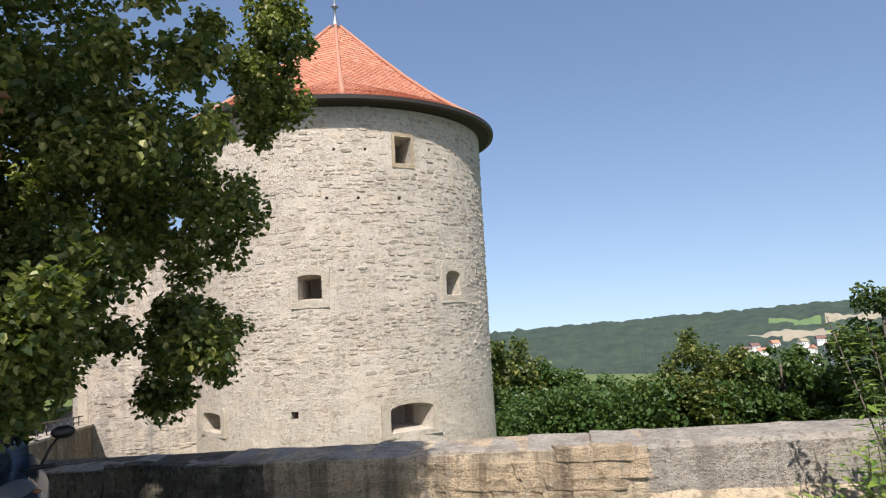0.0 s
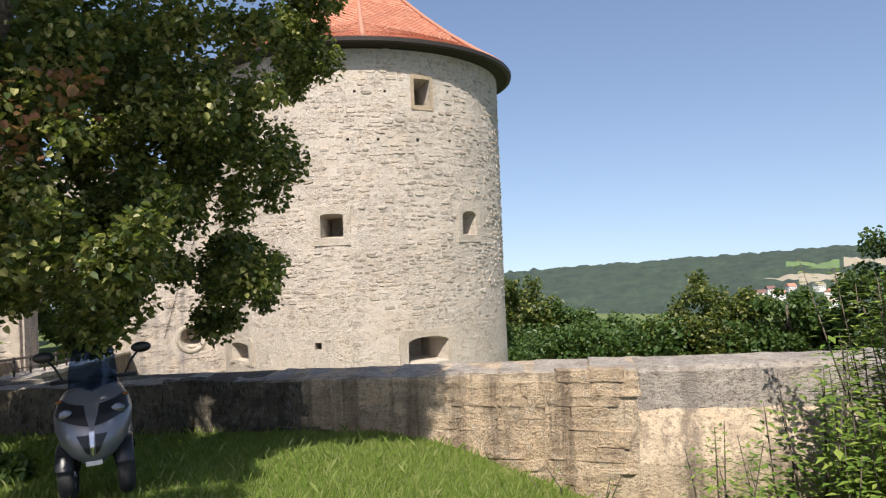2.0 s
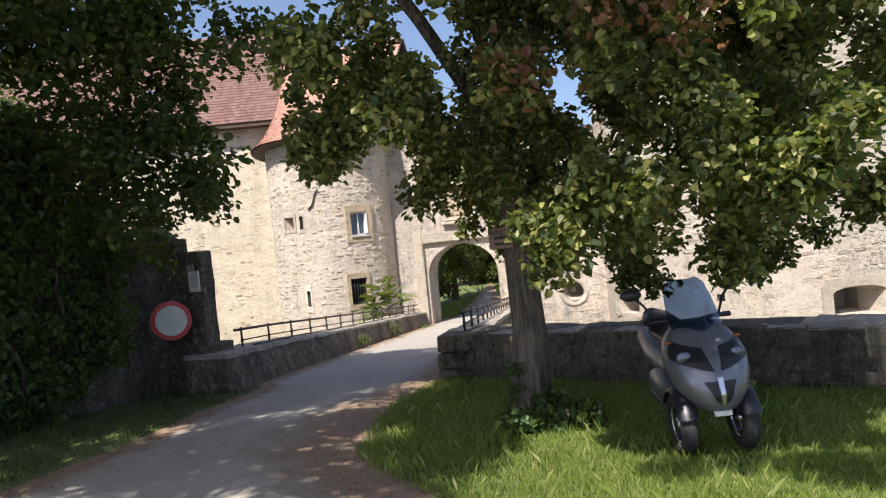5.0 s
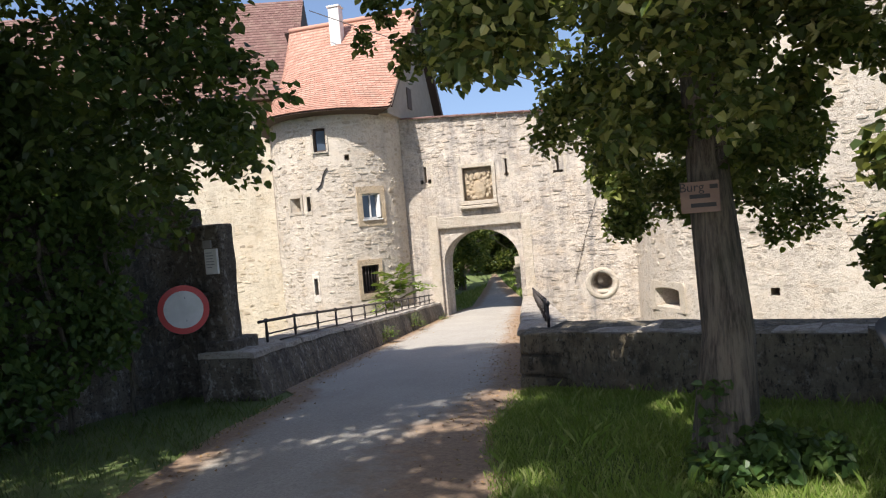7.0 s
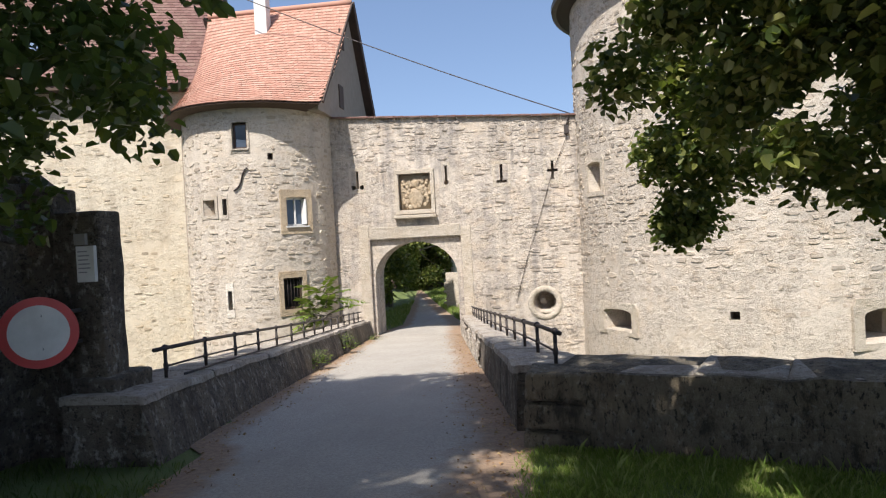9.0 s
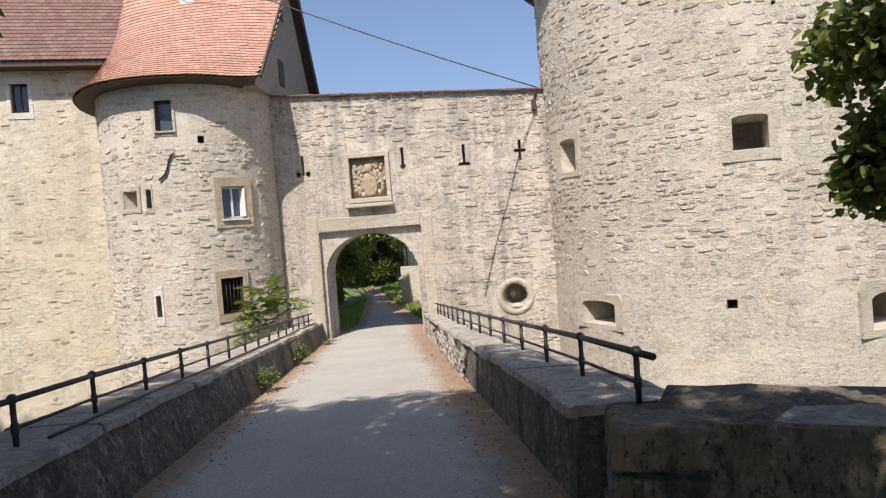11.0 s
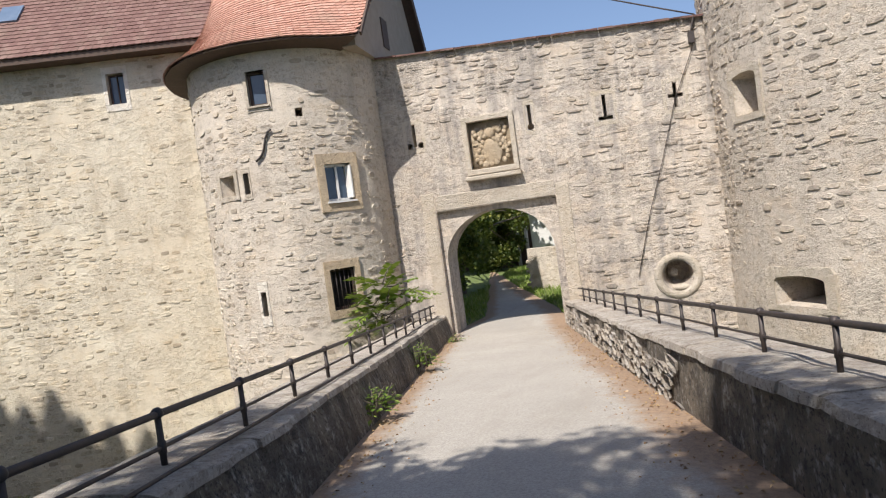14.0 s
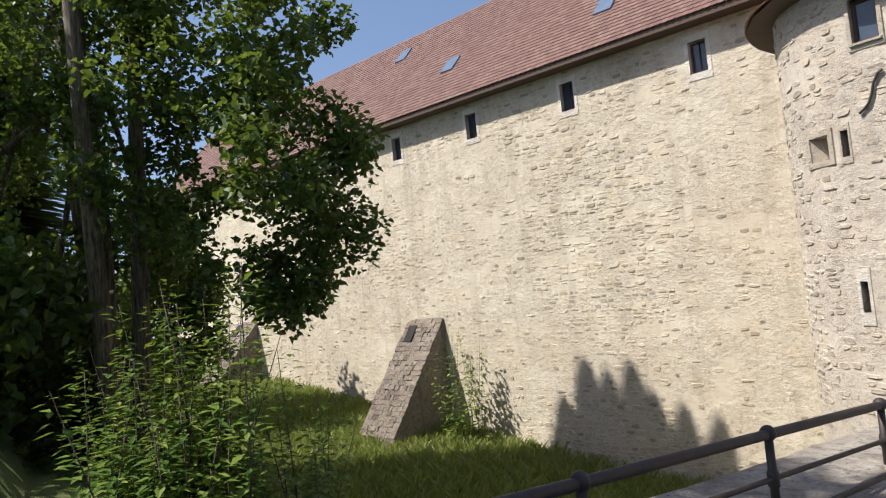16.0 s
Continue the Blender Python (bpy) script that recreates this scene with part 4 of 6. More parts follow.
for k in range(13):
    a, b = eave_line(k / 12), Vector((HC[0], HC[1] + 1, 6.1))
    inner = a.lerp(b, 0.3)
    g.v += [tuple(a - Vector((0, 0, 0.07))), (inner.x, inner.y, 6.02)]
g.f = [(2 * k, 2 * k + 1, 2 * k + 3, 2 * k + 2) for k in range(12)]
part("soffit", g, M_WOOD, house, "dark boarded eaves")
chim = thing("chimney", (-16.75, 31.6, 10), "white rendered chimney stack on the tiled roof", "chimney")
g = Geo()
g.box((-17.03, 31.4, 9.6), (-16.5, 31.9, 11.85))
part("shaft", g, M_WHITE, chim, bevel=0.02)
g = Geo()
g.box((-17.08, 31.35, 11.85), (-16.45, 31.95, 11.95))
part("cap", g, M_WHITE, chim, bevel=0.02)
# overhead line
g = Geo()
P0, P1 = Vector((-17.6, 30.6, 11.6)), Vector((-4.2, 29.72, 5.5))
g.tube([P0.lerp(P1, k / 24) - Vector((0, 0, 0.6 * (k / 24) * (1 - k / 24))) for k in range(25)], 0.022, 5)
part("cable", g, M_IRON, None, "", True)
tagged(bpy.data.objects["cable"], "thin black overhead cable strung to the tower", "cable")
dl = thing("down_lead", (-5.0, GY0, 3), "dark cable and bracket running down the gate wall", "cable")
g = Geo()
g.tube([(-4.2, GY0 - 0.05, 5.45), (-4.35, GY0 - 0.06, 4.6), (-4.95, GY0 - 0.05, 3.3), (-5.5, GY0 - 0.05, 1.6), (-6.0, GY0 - 0.05, 0.2), (-6.5, GY0 - 0.05, -1.5)], 0.01, 5)
part("lead", g, M_IRON, dl, "", True)
g = Geo()
g.box((-4.42, GY0 - 0.16, 4.75), (-4.26, GY0 - 0.02, 5.05))
g.tube([(-4.34, GY0 - 0.1, 5.05), (-4.2, GY0 - 0.12, 5.5)], 0.025, 6)
part("bracket", g, M_IRON, dl, "small iron cable bracket")

# ---- bridge parapets ----
def parapet(name, inner, side, y0, y1, label, lift, batter, width):
    """A solid wall along the bridge; side: -1 west, 1 east."""
    p = thing(name, (inner((y0 + y1) / 2), (y0 + y1) / 2, level((y0 + y1) / 2)), label, "parapet wall", kind="structure")
    g = Geo()
    n = int((y1 - y0) / 0.25)
    for k in range(n + 1):
        y = y0 + (y1 - y0) * k / n
        rough = 0.025 * noise.noise((y * 2.1, side, 2)) + 0.03 * noise.noise((y * 0.5, side, 8))
        a, b = inner(y), inner(y) + side * width
        top = level(y) + lift - 0.07 + rough
        t = a + side * batter + 0.02 * noise.noise((y * 3, side, 5))
        g.v += [(a, y, MOAT - 0.5), (a, y, level(y) - 0.1), (a + side * batter * 0.5 + 0.025 * noise.noise((y * 2.3, 1, side)), y, level(y) + lift * 0.5), (t, y, top), (b, y, top), (b, y, MOAT - 0.5)]
    for k in range(n):
        for i in range(5):
            a = 6 * k + i
            g.f.append((a, a + 6, a + 7, a + 1))
    g.f += [tuple(range(6)), tuple(6 * n + i for i in range(6))[::-1]]
    part("wall", g, M_PARAPET, p)
    y = y0
    while y < y1 - 0.05:
        w = min(random.uniform(0.45, 1.1), y1 - y)
        g, up, out = Geo(), random.uniform(-0.012, 0.012), random.uniform(-0.02, 0.025)
        for k in range(5):
            yy = y + 0.006 + (w - 0.012) * k / 4
            rough = 0.025 * noise.noise((yy * 2.1, side, 2)) + 0.03 * noise.noise((yy * 0.5, side, 8))
            top = level(yy) + lift - 0.07 + rough
            e = inner(yy) + side * (batter - 0.03 - out) + 0.025 * noise.noise((yy * 6, side, 5))
            b = inner(yy) + side * (width + 0.03)
            nick = 0.012 * noise.noise((yy * 9, side, 1))
            g.v += [(e, yy, top - 0.01), (e + side * (0.012 + abs(nick)), yy, top + 0.055 + up + nick), (e + side * 0.06, yy, top + 0.07 + up + nick * 0.5), (e + side * 0.32, yy, top + 0.078 + up + rough * 0.4), (b, yy, top + 0.068 + up), (b, yy, top - 0.01)]
        for k in range(4):
            g.f += [(6 * k + i, 6 * k + 6 + i, 6 * k + 6 + (i + 1) % 6, 6 * k + (i + 1) % 6) for i in range(6)]
        g.f += [tuple(range(6)), tuple(24 + i for i in range(6))[::-1]]
        part("coping_slab", g, M_COPING, p)
        y += w
    return p


west = parapet("parapet_west", left_in, -1, 9.6, 29.75, "blackened stone parapet with a pale coping", 0.65, 0.18, 0.95)
east = parapet("parapet_east", right_in, 1, 10.9, 29.75, "blackened stone parapet with a pale coping", 0.70, 0.03, 0.75)
part("masonry", rubble(flat_place((right_in(17) - 0.0, 17), (right_in(29.7) - 0.0, 29.7)), 12.7, -2.8, -0.3, (), (0.3, 0.14), 0.04, (0.0, 0.05), 0.15,
     None, lambda u, z: 2.0 if not level(17 + u) - 0.1 < z < level(17 + u) + 0.52 else 0.15), M_COPING, east, "rough rubble face")["kind"] = "stuff"


def railing(inner, side, y0, y1, back, lift):
    r = thing("railing", (inner(y0) + side * back, y0, level(y0) + lift), "low black iron railing on the bridge parapet", "railing", "bridge railings")
    ys = list(np.arange(y0, y1, 1.25))
    for up, rad, nm in ((0.34, 0.024, "top_rail"), (0.14, 0.013, "lower_rail")):
        g = Geo()
        g.tube([(inner(y) + side * back, y, level(y) + lift + up) for y in [y0 - (0.28 if up > 0.3 else 0)] + ys[1:] + [y1]], rad, 8)
        part(nm, g, M_IRON, r, "", True)
    for y in ys:
        g = Geo()
        x, z = inner(y) + side * back, level(y) + lift
        g.tube([(x, y, z - 0.08), (x, y, z + 0.1), (x, y, z + 0.11), (x, y, z + 0.17), (x, y, z + 0.18), (x, y, z + 0.32)], [0.021, 0.021, 0.028, 0.028, 0.021, 0.021], 8)
        g.ball((x, y, z + 0.345), 0.038)
        part("post", g, M_IRON, r, "", True)
    return r


railing(left_in, -1, 10.84, 29.4, 0.45, 0.65)
railing(right_in, 1, 10.82, 29.4, 0.42, 0.70)
g = Geo()
g.tube([(left_in(y) - 0.3 + 0.03 * noise.noise((y, 4, 4)), y, level(y) + 0.685) for y in np.arange(11, 29.4, 0.4)], 0.014, 6)
tagged(part("conduit", g, M_IRON, None, "", True), "black cable lying along the parapet coping", "cable")

# ---- retaining wall by the grass ----
moat_wall = thing("moat_wall", (-1, 8.4, -1), "rough limestone retaining wall stained with dark runs", "wall", kind="structure")
g = Geo()
a, b = Vector((PIER[0] - 0.1, PIER[1], 0)), Vector((*CORNER, 0))
d = (b - a).normalized()
nin = Vector((-d.y, d.x, 0))
WALL_TOP = lambda s: -0.13 + 0.28 * s
n = 40
for k in range(n + 1):
    p = a + (b - a) * k / n
    top = WALL_TOP(k / n) + 0.03 * noise.noise((k * 0.7, 5, 1))
    q = p + nin * 0.75
    g.v += [(p.x, p.y, MOAT), (p.x, p.y, top), (q.x, q.y, top + 0.03), (q.x, q.y, MOAT)]
for k in range(n):
    i = 4 * k
    g.f += [(i, i + 4, i + 5, i + 1), (i + 1, i + 5, i + 6, i + 2), (i + 2, i + 6, i + 7, i + 3)]
g.f += [(0, 1, 2, 3), (4 * n, 4 * n + 3, 4 * n + 2, 4 * n + 1)]
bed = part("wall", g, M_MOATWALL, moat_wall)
# The bed's west stretch takes the stone that holds stain and shade.
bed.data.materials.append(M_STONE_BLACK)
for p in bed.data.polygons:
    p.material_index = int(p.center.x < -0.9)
# set-back continuation
g = Geo()
e = Vector((*FAR_END, 0))
d2 = (e - b).normalized()
n2 = Vector((-d2.y, d2.x, 0))
L2 = (e - b).length
m2 = Matrix(((d2.x, n2.x, 0, b.x), (d2.y, n2.y, 0, b.y), (0, 0, 1, 0), (0, 0, 0, 1)))
STEP = [(0.0, MOAT), (0.0, -0.95), (0.03, -0.88), (0.28, -0.46), (0.33, -0.4), (0.36, 0.06), (0.42, 0.12), (1.05, 0.14), (1.05, MOAT)]
n = 36
for k in range(n + 1):
    for q, (o, z) in enumerate(STEP):
        w = 0.03 * noise.noise((k * 0.6, q * 3.3, 2)) if 0 < q < 8 else 0
        g.v.append(tuple(m2 @ Vector((L2 * k / n, o + w, z + w))))
up = Geo()
up.v = list(g.v)
for k in range(n):
    for q in range(8):
        i = 9 * k + q
        (up if 3 < q < 7 else g).f.append((i, i + 9, i + 10, i + 1))
part("stepped_wall", g, M_MOATWALL, moat_wall, "weathered wall with a sloping ledge")
part("upper_wall", up, M_UPPER, moat_wall, "grey lichened upper wall")

# pier at the mouth of the bridge
pier = thing("bridge_pier", (-5.3, 10.4, -0.9), "squat pier of large blackened stone blocks", "pier", kind="structure")
rnd = random.Random(3)
# The blocks use the stained stone with tree shade in its colour.
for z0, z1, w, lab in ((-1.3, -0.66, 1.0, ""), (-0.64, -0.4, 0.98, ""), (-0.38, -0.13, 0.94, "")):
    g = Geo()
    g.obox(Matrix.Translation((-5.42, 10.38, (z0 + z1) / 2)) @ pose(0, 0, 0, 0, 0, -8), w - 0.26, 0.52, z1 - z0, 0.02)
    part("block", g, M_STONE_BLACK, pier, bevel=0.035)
# pillar on the west side
pillar = thing("gate_pillar", (-9.75, 10.0, -0.9), "tall blackened stone gate pillar with a broken shoulder", "pillar", kind="structure")
for (x0, y0, z0, x1, y1, z1) in ((-10.32, 9.98, -1.3, -9.80, 10.34, 1.6), (-11.1, 10.02, -1.3, -10.32, 10.4, 1.85), (-10.1, 9.85, -1.3, -9.64, 10.5, -0.02)):
    g = Geo()
    n = 10
    for k in range(n + 1):
        z = z0 + (z1 - z0) * k / n
        j = lambda q: 0.025 * noise.noise((z * 2.5, q, x0))
        g.v += [(x0 + j(1), y0 + j(2), z), (x1 + j(3), y0 + j(4), z), (x1 + j(5), y1, z), (x0 + j(6), y1, z)]
    for k in range(n):
        for i in range(4):
            g.f.append((4 * k + i, 4 * k + (i + 1) % 4, 4 * k + 4 + (i + 1) % 4, 4 * k + 4 + i))
    g.f += [(3, 2, 1, 0), tuple(4 * n + i for i in range(4))]
    part("shaft", g, M_PARAPET, pillar, bevel=0.03)
g = Geo()
g.prism([(-11.1, 1.75), (-10.3, 1.6), (-10.45, 1.85), (-10.7, 2.05), (-11.1, 2.1)], Matrix.Translation((0, 10.0, 0)), 0.38)
part("cap", g, M_PARAPET, pillar, "sloping broken top", bevel=0.04)
# sign and notice
M_RED = plain("sign_red", (0.55, 0.03, 0.03), (0.45, 0.03, 0.03), 0.4, 5)
sign = thing("road_sign", (-10.1, 9.55, -0.8), "round white traffic sign with a red border bracketed to the pillar", "road sign")
sp = Matrix.Translation((-10.12, 9.5, 0.49)) @ Vector((-0.5, 0.86, 0)).to_track_quat("Y", "Z").to_matrix().to_4x4()
for nm, r0, r1, y, m in (("disc", 0.0, 0.25, -0.003, M_WHITE), ("border", 0.25, 0.325, -0.005, M_RED)):
    g = Geo()
    n = 48
    for yy in (y, 0.012):
        for r in ((r0, r1) if r0 else (r1,)):
            g.v += [tuple(sp @ Vector((r * math.cos(2 * math.pi * k / n), yy, r * math.sin(2 * math.pi * k / n)))) for k in range(n)]
    if r0:
        for k in range(n):
            j = (k + 1) % n
            g.f += [(k, j, n + j, n + k), (n + k, n + j, 3 * n + j, 3 * n + k), (2 * n + k, 3 * n + k, 3 * n + j, 2 * n + j), (k, 2 * n + k, 2 * n + j, j)]
    else:
        g.f += [tuple(range(n)), tuple(range(2 * n - 1, n - 1, -1))] + [(k, n + k, n + (k + 1) % n, (k + 1) % n) for k in range(n)]
    part(nm, g, m, sign)
g = Geo()
for dz in (-0.15, 0.15):
    g.tube([(-10.11, 9.51, 0.49 + dz), (-10.05, 10.05, 0.49 + dz)], 0.02, 8)
part("bracket", g, plain("galvanised", (0.25, 0.25, 0.25), (0.18, 0.18, 0.18), 0.5, 12, 0.7), sign, "grey steel wall brackets", True)
notice = thing("notice_board", (-9.92, 10.08, 1.1), "small white notice plate fixed to the stone pillar", "notice")
g = Geo()
g.box((-10.02, 9.92, 0.91), (-9.83, 9.97, 1.26))
part("plate", g, M_WHITE, notice, bevel=0.006)
g = Geo()
g.box((-10.04, 9.93, 1.27), (-9.92, 9.97, 1.38))
part("small_plate", g, plain("grey_plate", (0.35, 0.33, 0.3), (0.28, 0.26, 0.24), 0.6), notice, "small dark plate above")
for k in range(6):
    g = Geo()
    g.box((-9.995, 9.914, 1.2 - 0.04 * k), (-9.995 + rnd.uniform(0.08, 0.15), 9.92, 1.212 - 0.04 * k))
    part("line_of_text", g, plain("notice_ink", (0.25, 0.25, 0.25), (0.3, 0.3, 0.3), 0.7), notice)
# stone wall under the ivy
iw = thing("ivy_wall", (-10.6, 6, -0.6), "old stone block wall along the verge", "wall", kind="structure")
g = Geo()
g.v = [(x, y, z) for (x, y) in ((-10.6, 10.3), (-11.1, 0.0), (-11.7, 0.0), (-11.2, 10.3)) for z in (-1.4, 1.9)]
g.f = [(0, 2, 3, 1), (2, 4, 5, 3), (4, 6, 7, 5), (6, 0, 1, 7), (1, 3, 5, 7)]
part("wall", g, M_PARAPET, iw)
part("masonry", rubble(flat_place((-11.1, 0.0), (-10.6, 10.3)), 10.2, -0.9, 1.8, (), (0.55, 0.27), 0.05, (0.0, 0.05)), M_PARAPET, iw, "large rough blocks")["kind"] = "stuff"


# ---- trees ----
def leaf_cloud(clumps, count, size, droop=0.5, spread=0.28):
    """Leaves, each a folded pair of triangles, hung about the clump centres."""
    g = Geo()
    clumps = [(Vector(c), r) for c, r in clumps]
    weights = np.array([r ** 2 for _, r in clumps])
    picks = np.random.choice(len(clumps), count, p=weights / weights.sum())
    for i in picks:
        c, r = clumps[i]
        v = Vector(np.random.normal(size=3)).normalized()
        p = c + v * r * (random.random() ** 0.45)
        p.z -= 0.3 * r * random.random()
        s = size * random.uniform(0.6, 1.35)
        ax = Vector((random.gauss(0, 1), random.gauss(0, 1), random.gauss(0, 0.5) - droop)).normalized()
        side = ax.cross(Vector((random.gauss(0, 0.5), random.gauss(0, 0.5), 1))).normalized()
        up = side.cross(ax) * 0.25 * s
        g.add([p, p + ax * 0.18 * s + side * 0.38 * s + up, p + ax * 0.66 * s + side * 0.34 * s + up * 0.8, p + ax * s, p + ax * 0.66 * s - side * 0.34 * s + up * 0.8, p + ax * 0.18 * s - side * 0.38 * s + up], [(0, 1, 2, 3), (0, 3, 4, 5)])
    return g


def tree(name, base, top, clumps, count, size, trunk_r, label, leaf, bark=M_BARK, limbs=14):
    t = thing(name, base, label, "tree")
    g = Geo()
    b, u = Vector(base), Vector(top)
    pts = [b.lerp(u, k / 6) + Vector((0.06 * math.sin(k * 1.7), 0.06 * math.cos(k * 2.3), 0)) * (k > 0) for k in range(7)]
    g.tube([b - Vector((0, 0, 0.15))] + pts, [trunk_r * 1.5, trunk_r * 1.25] + [trunk_r * (1 - 0.12 * k) for k in range(1, 7)], 12)
    part("trunk", g, bark, t, "", True)
    big = sorted(clumps, key=lambda c: -c[1])[:limbs]
    for c, r in big:
        g = Geo()
        s = b.lerp(u, random.uniform(0.45, 0.9))
        e = Vector(c)
        m = s.lerp(e, 0.5) + Vector((0, 0, 0.25))
        g.tube([s, s.lerp(m, 0.5) + Vector((0, 0, 0.1)), m, m.lerp(e, 0.6), e], [trunk_r * 0.4, trunk_r * 0.32, trunk_r * 0.24, trunk_r * 0.14, 0.012], 6)
        part("limb", g, bark, t, "", True)
    part("crown", leaf_cloud(clumps, count, size), leaf, t)
    return t


def crown(centre, radii, n, r0, r1, bottom=None):
    out = []
    for _ in range(n):
        v = Vector(np.random.normal(size=3)).normalized() * (random.random() ** 0.3)
        c = Vector(centre) + Vector((v.x * radii[0], v.y * radii[1], v.z * radii[2]))
        if bottom is None or c.z > bottom(c.x, c.y):
            out.append((tuple(c), random.uniform(r0, r1)))
    return out




def hang(points, r0=0.22, r1=0.5, n=5, spread=0.35):
    """Small clumps strung about the given places, for hanging twigs."""
    return [((x + random.gauss(0, spread), y + random.gauss(0, spread), z + random.gauss(0, spread * 0.7)), random.uniform(r0, r1)) for x, y, z in points for _ in range(n)]


LOBES = ((-4.48, 7.59, 2.18, 0.8), (-1.64, 4.78, 2.23, 0.8), (-3.52, 7.96, 1.82, 0.8), (-1.11, 4.73, 3.21, 0.8), (-2.86, 4.72, 2.97, 0.8), (-1.12, 6.33, 1.95, 0.8),
         (-5.16, 7.27, 3.17, 0.8), (-1.75, 5.45, 1.75, 0.8), (-0.84, 6.21, 2.98, 0.8), (-3.05, 9.35, 1.62, 0.8), (-4.21, 4.82, 3.09, 0.8), (-4.19, 9.51, 1.97, 0.8),
         (-3.14, 7.61, 2.41, 0.8), (-2.3, 4.78, 3.45, 0.8), (-0.37, 8.36, 5.21, 0.8), (-1.16, 7.97, 1.28, 0.6), (-4.43, 9.9, 1.31, 0.3), (-5.83, 7.99, 3.61, 0.8),
         (-2.22, 4.74, 1.85, 0.8), (-3.19, 4.81, 1.43, 0.3), (-4.64, 8.18, 2.38, 0.8), (-4.94, 5.1, 2.37, 0.3), (-4.0, 6.15, 2.23, 0.8), (-3.84, 5.3, 4.14, 0.8))
LINDEN = []
for x, y, z, r in LOBES:
    LINDEN += crown((x, y, z), (0.88 * r,) * 3, 10 if r > 0.5 else 5, 0.16, 0.3)
LINDEN += crown((-1.85, 6.8, 3.3), (0.85, 0.8, 0.95), 26, 0.18, 0.32)
LINDEN += hang([(-1.38, 8.17, 2.01), (-1.59, 7.78, 2.56), (-1.12, 8.42, 1.41), (-0.60, 8.42, 4.72), (-0.48, 8.43, 4.08), (-0.25, 8.53, 5.29), (-1.19, 8.25, 3.27), (-1.65, 7.83, 3.38)], 0.18, 0.32, 5, 0.26)
LINDEN += hang([(-3.55, 5.9, 2.9), (-3.7, 6.0, 3.4), (-3.4, 6.1, 2.4), (-3.5, 5.8, 3.7)], 0.15, 0.27, 5, 0.2)
INNER = list(LINDEN)
LINDEN += crown((-2.9, 6.6, 6.2), (2.5, 2.6, 2.3), 84, 0.24, 0.44, lambda x, y: 4.3)
LINDEN += crown((-3.0, 7.1, 3.7), (1.6, 1.3, 1.2), 46, 0.2, 0.34)
# Three unseen masses added high overhead to shade the lawn and the lane.
LINDEN += crown((-2.3, 3.4, 6.4), (2.6, 1.3, 0.8), 44, 0.3, 0.55)
LINDEN += crown((-2.9, 1.3, 5.9), (1.1, 0.9, 0.5), 9, 0.25, 0.42)
LINDEN += crown((-5.3, 2.6, 6.6), (2.0, 1.7, 0.8), 54, 0.3, 0.55)
LINDEN += hang([(-6.05, 7.3, 2.75), (-5.7, 7.2, 2.75), (-6.35, 7.3, 3.1)], 0.09, 0.17, 3, 0.12)
LINDEN += hang([(-2.6, 6.9, 0.85), (-2.55, 6.9, 1.1), (-2.5, 6.8, 1.45), (-3.6, 7.1, 1.6), (-3.95, 7.15, 1.9)], 0.13, 0.22, 4, 0.13)
linden = tree("linden_tree", (-3.84, 6.9, -0.62), (-3.7, 7.1, 5.5), LINDEN, 190000, 0.068, 0.2, "linden tree with a dense dark green crown beside the lane", M_LEAF)
part("blossom", leaf_cloud(INNER, 17000, 0.06, 0.9), leafy("linden_bract", (0.22, 0.24, 0.06), (0.34, 0.34, 0.11), (0.46, 0.43, 0.19), 0.4), linden, "pale yellow-green hanging flower bracts")["kind"] = "stuff"
leaves = leaf_cloud(hang([(-2.7, 4.3, 2.9), (-2.2, 4.4, 2.75), (-3.2, 4.5, 2.6)], 0.2, 0.35, 3, 0.2), 420, 0.07)
part("withered_leaves", leaves, leafy("withered_leaf", (0.10, 0.04, 0.022), (0.15, 0.065, 0.03), (0.15, 0.09, 0.04), 0.2), linden, "rust-brown withered leaves")["kind"] = "stuff"
base_plant = thing("ivy", (-3.9, 6.7, -0.6), "dark ivy and weeds round the foot of the linden", "climbing plant")
part("foliage", leaf_cloud([((-3.84 + 0.15 + random.gauss(0, 0.26), 6.7 + random.gauss(0, 0.2), -0.55 + abs(random.gauss(0, 0.16))), 0.17) for _ in range(18)] + [((-3.84 + random.gauss(0, 0.12), 6.78, random.uniform(-0.4, 0.5)), 0.1) for _ in range(4)], 2600, 0.085, 0.6), M_LEAF_MID, base_plant)["kind"] = "stuff"
# board on the trunk
board = thing("wooden_board", (-3.95, 6.66, 1.38), "weathered wooden board with faded lettering on the tree trunk", "sign")
bm_at = Matrix.Translation((-3.91, 6.63, 1.37)) @ Vector((0.2, 0.98, 0)).to_track_quat("Y", "Z").to_matrix().to_4x4()
g = Geo()
g.obox(bm_at, 0.25, 0.03, 0.21)
part("panel", g, plain("board_wood", (0.26, 0.17, 0.12), (0.19, 0.12, 0.09), 0.8, 8), board, bevel=0.005)
M_INK = plain("faded_ink", (0.02, 0.02, 0.02), (0.04, 0.035, 0.03), 0.7)
cu = bpy.data.curves.new("lettering", "FONT")
cu.body, cu.size, cu.extrude, cu.align_x = "Burg", 0.085, 0.002, "CENTER"
tx = new("lettering", cu)
dg = bpy.context.evaluated_depsgraph_get()
tm = bpy.data.meshes.new_from_object(tx.evaluated_get(dg))
bpy.data.objects.remove(tx)
tm.transform(bm_at @ Matrix.Translation((-0.05, -0.018, 0.04)) @ pose(0, 0, 0, 90))
part("lettering", tm, M_INK, board)
